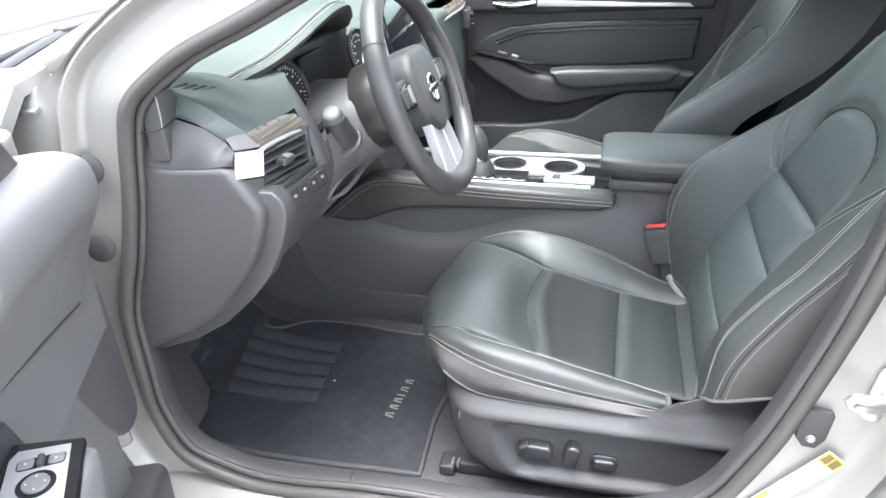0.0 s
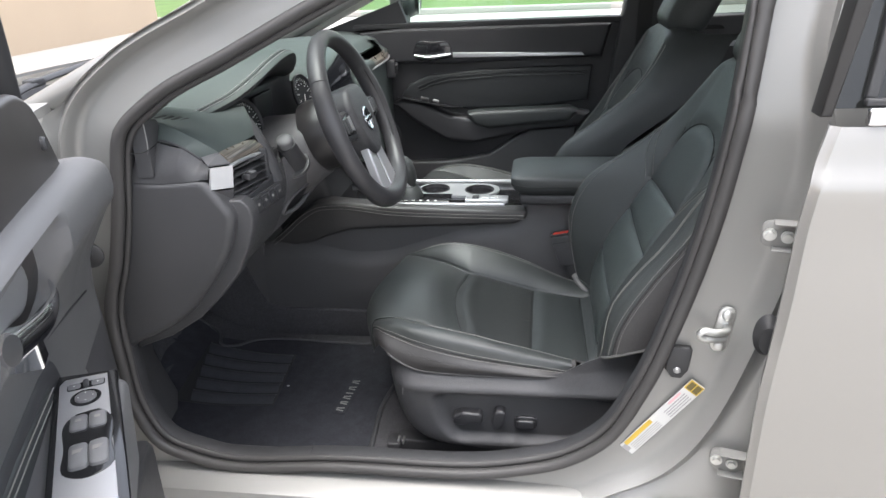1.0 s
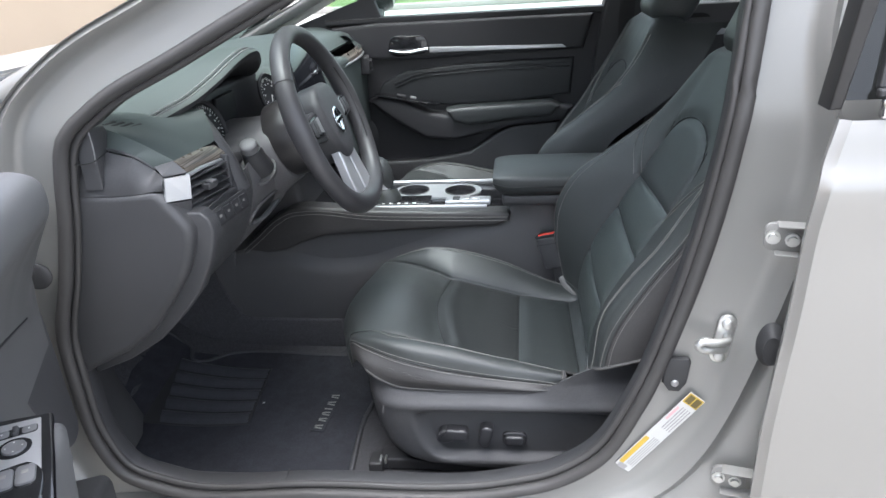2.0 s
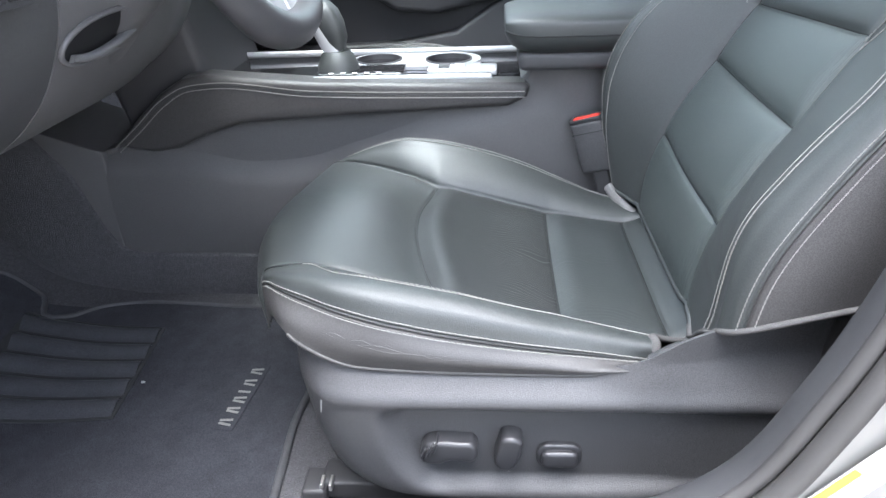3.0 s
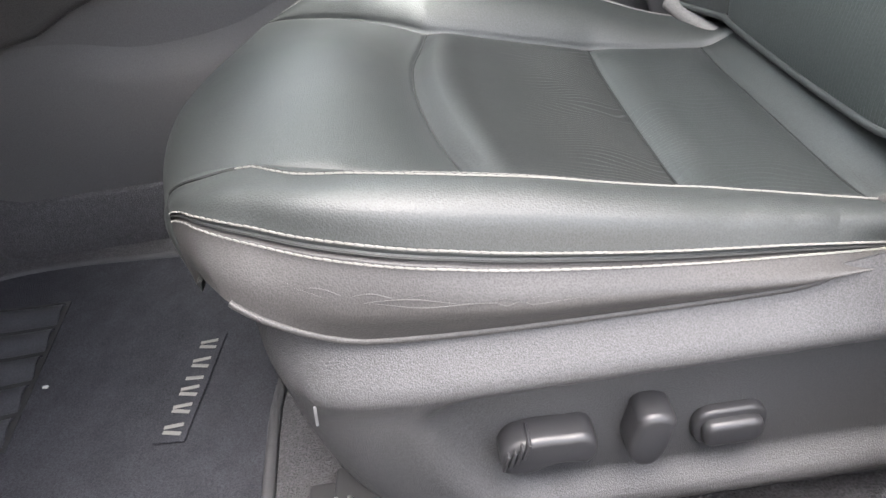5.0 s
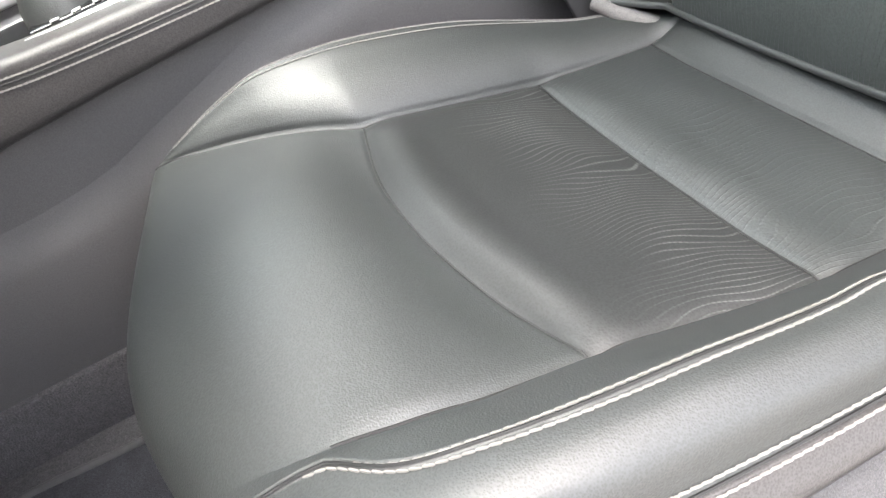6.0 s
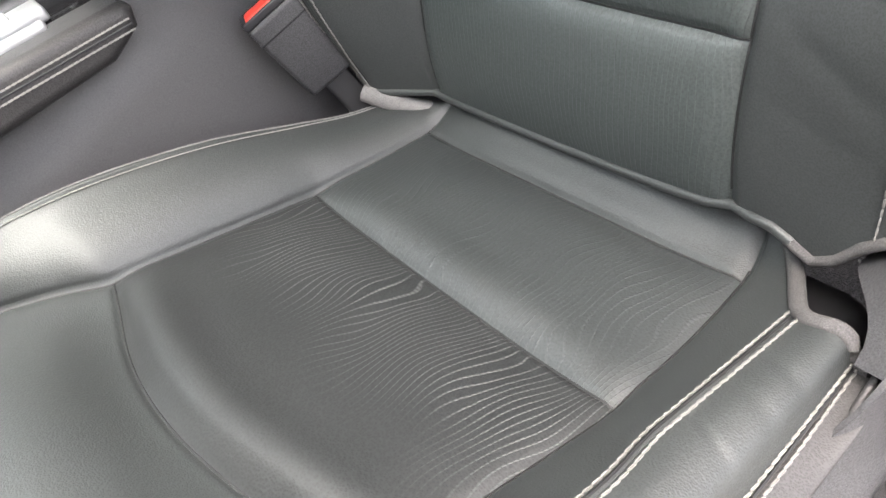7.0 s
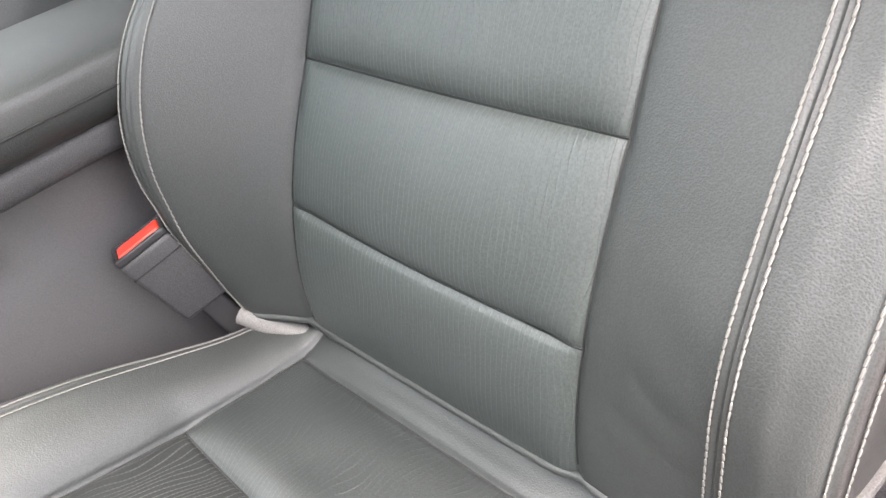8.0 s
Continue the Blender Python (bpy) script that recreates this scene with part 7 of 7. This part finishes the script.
up_prof = [(0.0, 1.045), (0.30, 1.048), (0.80, 1.046), (0.94, 1.038), (1.0, 1.018), (0.97, 0.995), (0.72, 0.965), (0.42, 0.925), (0.20, 0.880), (0.08, 0.840), (0.02, 0.790), (0.0, 0.74)]
pp_ = path([(n_ * 0.1, z_) for n_, z_ in up_prof], 70)
swell = line([0.03, 0.06, 0.10, 0.16, 0.205, 0.30, 0.5, 1.06], [0.005, 0.012, 0.040, 0.078, 0.092, 0.086, 0.078, 0.07])
crest = line([0.03, 0.06, 0.10, 0.16, 0.205, 0.30, 1.06], [0.86, 0.885, 0.945, 1.02, 1.045, 1.05, 1.065])
ug = []
for s_ in np.concatenate([np.linspace(0.03, 0.25, 24), np.linspace(0.26, 0.72, 47), np.linspace(0.75, 1.06, 8)]):
    hi = float(crest(s_))
    slot = float(step01(s_, 0.432, 0.456)) * (1 - float(step01(s_, 0.64, 0.68)))
    row = []
    for n_, z_ in pp_:
        z2 = 0.74 + (z_ - 0.74) * (hi - 0.74) / 0.308
        n2 = 0.098 + n_ * 10 * float(swell(s_))
        hole = slot * float(step01(z2, 0.958, 0.972)) * (1 - float(step01(z2, 1.030, 1.044)))
        row.append(dpt(s_, n2 + (min(n2, 0.140) - n2) * hole, z2))
    ug.append(row)
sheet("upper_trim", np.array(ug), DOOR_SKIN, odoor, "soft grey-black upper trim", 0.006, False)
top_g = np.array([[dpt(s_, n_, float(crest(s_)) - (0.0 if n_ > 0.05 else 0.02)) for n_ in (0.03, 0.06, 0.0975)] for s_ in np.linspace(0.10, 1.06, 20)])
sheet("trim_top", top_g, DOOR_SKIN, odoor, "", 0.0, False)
tube("trim_crease", path([dpt(0.11, 0.1035, 0.822), dpt(0.25, 0.108, 0.853), dpt(0.38, 0.112, 0.880), dpt(0.50, 0.118, 0.905)], 20), 0.0018, PLASTIC_DARK, odoor)
bez = dplate("handle_bezel", [(0.444, 1.000), (0.452, 1.014), (0.48, 1.024), (0.56, 1.033), (0.66, 1.040), (0.67, 1.000), (0.634, 0.986), (0.565, 0.973), (0.51, 0.969), (0.470, 0.976), (0.450, 0.986)], 0.10, 0.146, GLOSS_SOFT, None, "dark handle recess", 0.005, 4, 50)
cup = dplate("handle_cup", [(0.497, 1.000), (0.500, 1.018), (0.54, 1.024), (0.60, 1.029), (0.62, 1.005), (0.57, 0.990), (0.52, 0.986)], 0.12, 0.150, SATIN_GREY, bez, "grey shaded cup", 0.006, 4, 40)
hp_ = path([dpt(0.448, 0.152, 0.978), dpt(0.470, 0.160, 0.976), dpt(0.505, 0.166, 0.977), dpt(0.555, 0.168, 0.982), dpt(0.63, 0.164, 0.996)], 26)
tube("inner_handle", hp_, 0.0135, CHROME, bez, "chrome pull handle", 14, flat=(0.55, 1.0), taper=np.concatenate([np.linspace(0.2, 1.0, 14), np.ones(12)]))
dplate("handle_bracket", [(0.575, 0.960), (0.583, 0.995), (0.600, 0.998), (0.596, 0.958)], 0.14, 0.172, CHROME, bez, "chrome handle bracket", 0.003)
dplate("arm_body", [(0.375, 0.812), (0.40, 0.824), (0.62, 0.812), (0.98, 0.80), (0.98, 0.70), (0.6, 0.69), (0.42, 0.72)], 0.08, 0.188, DOOR_SKIN, None, "", 0.014, 5)
dplate("arm_rise", [(0.34, 0.800), (0.36, 0.846), (0.42, 0.858), (0.98, 0.85), (0.98, 0.78), (0.4, 0.78)], 0.07, 0.112, PLASTIC_DARK, None, "", 0.012, 5)
PT = DM @ Matrix.Translation((0.385, 0.147, 0.8225)) @ turned(0, 2, 7).to_4x4()
swp = part("switch_panel", plate_bm([(-0.012, -0.031), (0.0, 0.031), (0.30, 0.040), (0.33, 0.0), (0.31, -0.034), (0.02, -0.036)], 0.008, PT, 0.003), GLOSS, odoor, "gloss black switch panel")
fas = part("panel_fascia", plate_bm([(0.002, -0.023), (0.006, 0.021), (0.29, 0.030), (0.31, 0.0), (0.29, -0.027), (0.012, -0.029)], 0.0092, PT, 0.0012), FASCIA, swp, "satin grey fascia")
part("window_switch_well", plate_bm(path([(0.079, -0.010), (0.086, -0.017), (0.14, -0.0205), (0.180, -0.018), (0.190, 0.0), (0.182, 0.022), (0.14, 0.0245), (0.088, 0.021), (0.079, 0.014), (0.079, -0.010)], 40)[:-1], 0.0100, PT, 0.001), GLOSS, fas, "gloss black well")
bm = lathe_bm([(0.0112, 0), (0.0112, 0.0014), (0.0109, 0.0024), (0.0102, 0.0029), (0.0085, 0.0025), (0.002, 0.0023)], 30)
bm.transform(PT @ Matrix.Translation((0.050, -0.001, 0.009)))
knob = part("mirror_knob", bm, SWITCH_GREY, swp, "round grey mirror knob")
bm = lathe_bm([(0.0158, 0), (0.0158, 0.0006), (0.0125, 0.0006)], 30)
bm.transform(PT @ Matrix.Translation((0.050, -0.001, 0.0093)))
part("knob_ring", bm, GLOSS, fas)
for u, v in ((0.0075, 0), (-0.0075, 0), (0, 0.0075), (0, -0.0075)):
    part("icon_mark", plate_bm(rounded(0.0014, 0.0014, 0.0004, cx=0.050 + u, cy=-0.001 + v), 0.0117, PT, 0), WHITE, knob)
part("selector_frame", plate_bm(rounded(0.0140, 0.0400, 0.004, cx=0.023, cy=-0.001), 0.0098, PT, 0.0008), GLOSS, fas)
for s in (-1, 1):
    k_ = part("mirror_selector", plate_bm(rounded(0.0120, 0.0135, 0.003, cx=0.023, cy=-0.001 + s * 0.0122), 0.0106, PT, 0.001), SWITCH_GREY, swp)
    part("icon_mark", plate_bm(rounded(0.0018, 0.0018, 0.0006, cx=0.023, cy=-0.001 + s * 0.0122), 0.0109, PT, 0), WHITE, k_)
part("mirror_slider", plate_bm(rounded(0.0140, 0.0060, 0.002, cx=0.023, cy=-0.001), 0.0138, PT, 0.002), PLASTIC_DARK, swp)
for s in (-1, 1):
    side = 0.002 + s * 0.0092
    k_ = part("lock_switch", plate_bm(rounded(0.028, 0.0178, 0.005, cx=0.098, cy=side), 0.0128, PT, 0.003), SWITCH_GREY, swp)
    part("icon_mark", plate_bm(rounded(0.005, 0.006, 0.001, cx=0.096, cy=side), 0.0131, PT, 0), THREAD, k_)
    k_ = part("window_switch", plate_bm(rounded(0.040, 0.0190, 0.006, cx=0.156, cy=side + 0.001), 0.0140, PT, 0.004), SWITCH_GREY, swp)
    part("icon_mark", plate_bm([(0.148, side - 0.004), (0.148, side + 0.006), (0.154, side + 0.003), (0.155, side - 0.004)], 0.0143, PT, 0), THREAD, k_)
dplate("arm_pad", [(0.40, 0.80), (0.41, 0.840), (0.55, 0.846), (0.95, 0.84), (0.95, 0.80)], 0.085, 0.116, LEATHER, None, "stitched pad", 0.008)
for dn in (0.0, 0.010):
    stitches("stitching", path([dpt(0.41, 0.1165, 0.826 + dn), dpt(0.55, 0.1165, 0.832 + dn), dpt(0.9, 0.1165, 0.826 + dn)], 60), THREAD, odoor, 0.006, 0.0009)
dplate("door_pocket", [(0.06, 0.34), (0.05, 0.50), (0.25, 0.56), (0.60, 0.58), (0.98, 0.58), (0.98, 0.35)], 0.07, 0.135, PLASTIC, None, "", 0.02, 5)
dplate("trim_flap", [(0.035, 0.875), (0.098, 0.872), (0.150, 0.840), (0.180, 0.800), (0.182, 0.745), (0.150, 0.680), (0.108, 0.616), (0.040, 0.562), (-0.004, 0.560), (-0.008, 0.655), (0.005, 0.790)], 0.06, 0.094, FLAP, None, "dark grey hinge cover", 0.006, 4, 60)
dplate("sail_panel", [(0.225, 1.03), (0.258, 1.065), (0.282, 1.10), (0.310, 1.132), (0.35, 1.150), (0.42, 1.155), (0.55, 1.14), (0.62, 1.10), (0.62, 1.03)], 0.08, 0.146, SAIL, None, "black mirror corner cover", 0.020, 5, 50)
bm = lathe_bm([(0.008, 0), (0.008, 0.004), (0.006, 0.006), (0.002, 0.006)], 16)
bm.transform(DM @ Matrix.Translation((0.315, 0.145, 1.090)) @ turned(-90, 0, 0).to_4x4())
part("screw_cap", bm, PLASTIC, odoor, "grey screw cap")
tube("window_frame", path([dpt(0.215, 0.085, 1.04), dpt(0.245, 0.090, 1.13), dpt(0.285, 0.10, 1.24), dpt(0.38, 0.11, 1.36), dpt(0.6, 0.12, 1.42), dpt(1.06, 0.12, 1.36)], 50), 0.020, PAINT, odoor, "silver window frame", 10)
tube("frame_seal", path([dpt(0.255, 0.11, 1.05), dpt(0.285, 0.115, 1.13), dpt(0.325, 0.125, 1.23), dpt(0.41, 0.135, 1.335), dpt(0.62, 0.145, 1.39), dpt(1.04, 0.145, 1.33)], 50), 0.017, RUBBER, odoor, "black run channel", 8)
for z in (0.50, 0.88):
    box("door_hinge", (0.05, 0.05, 0.05), (-0.765, 0.715, z), PAINT, odoor, "silver painted hinge", 0.008, turned(0, 0, -30))
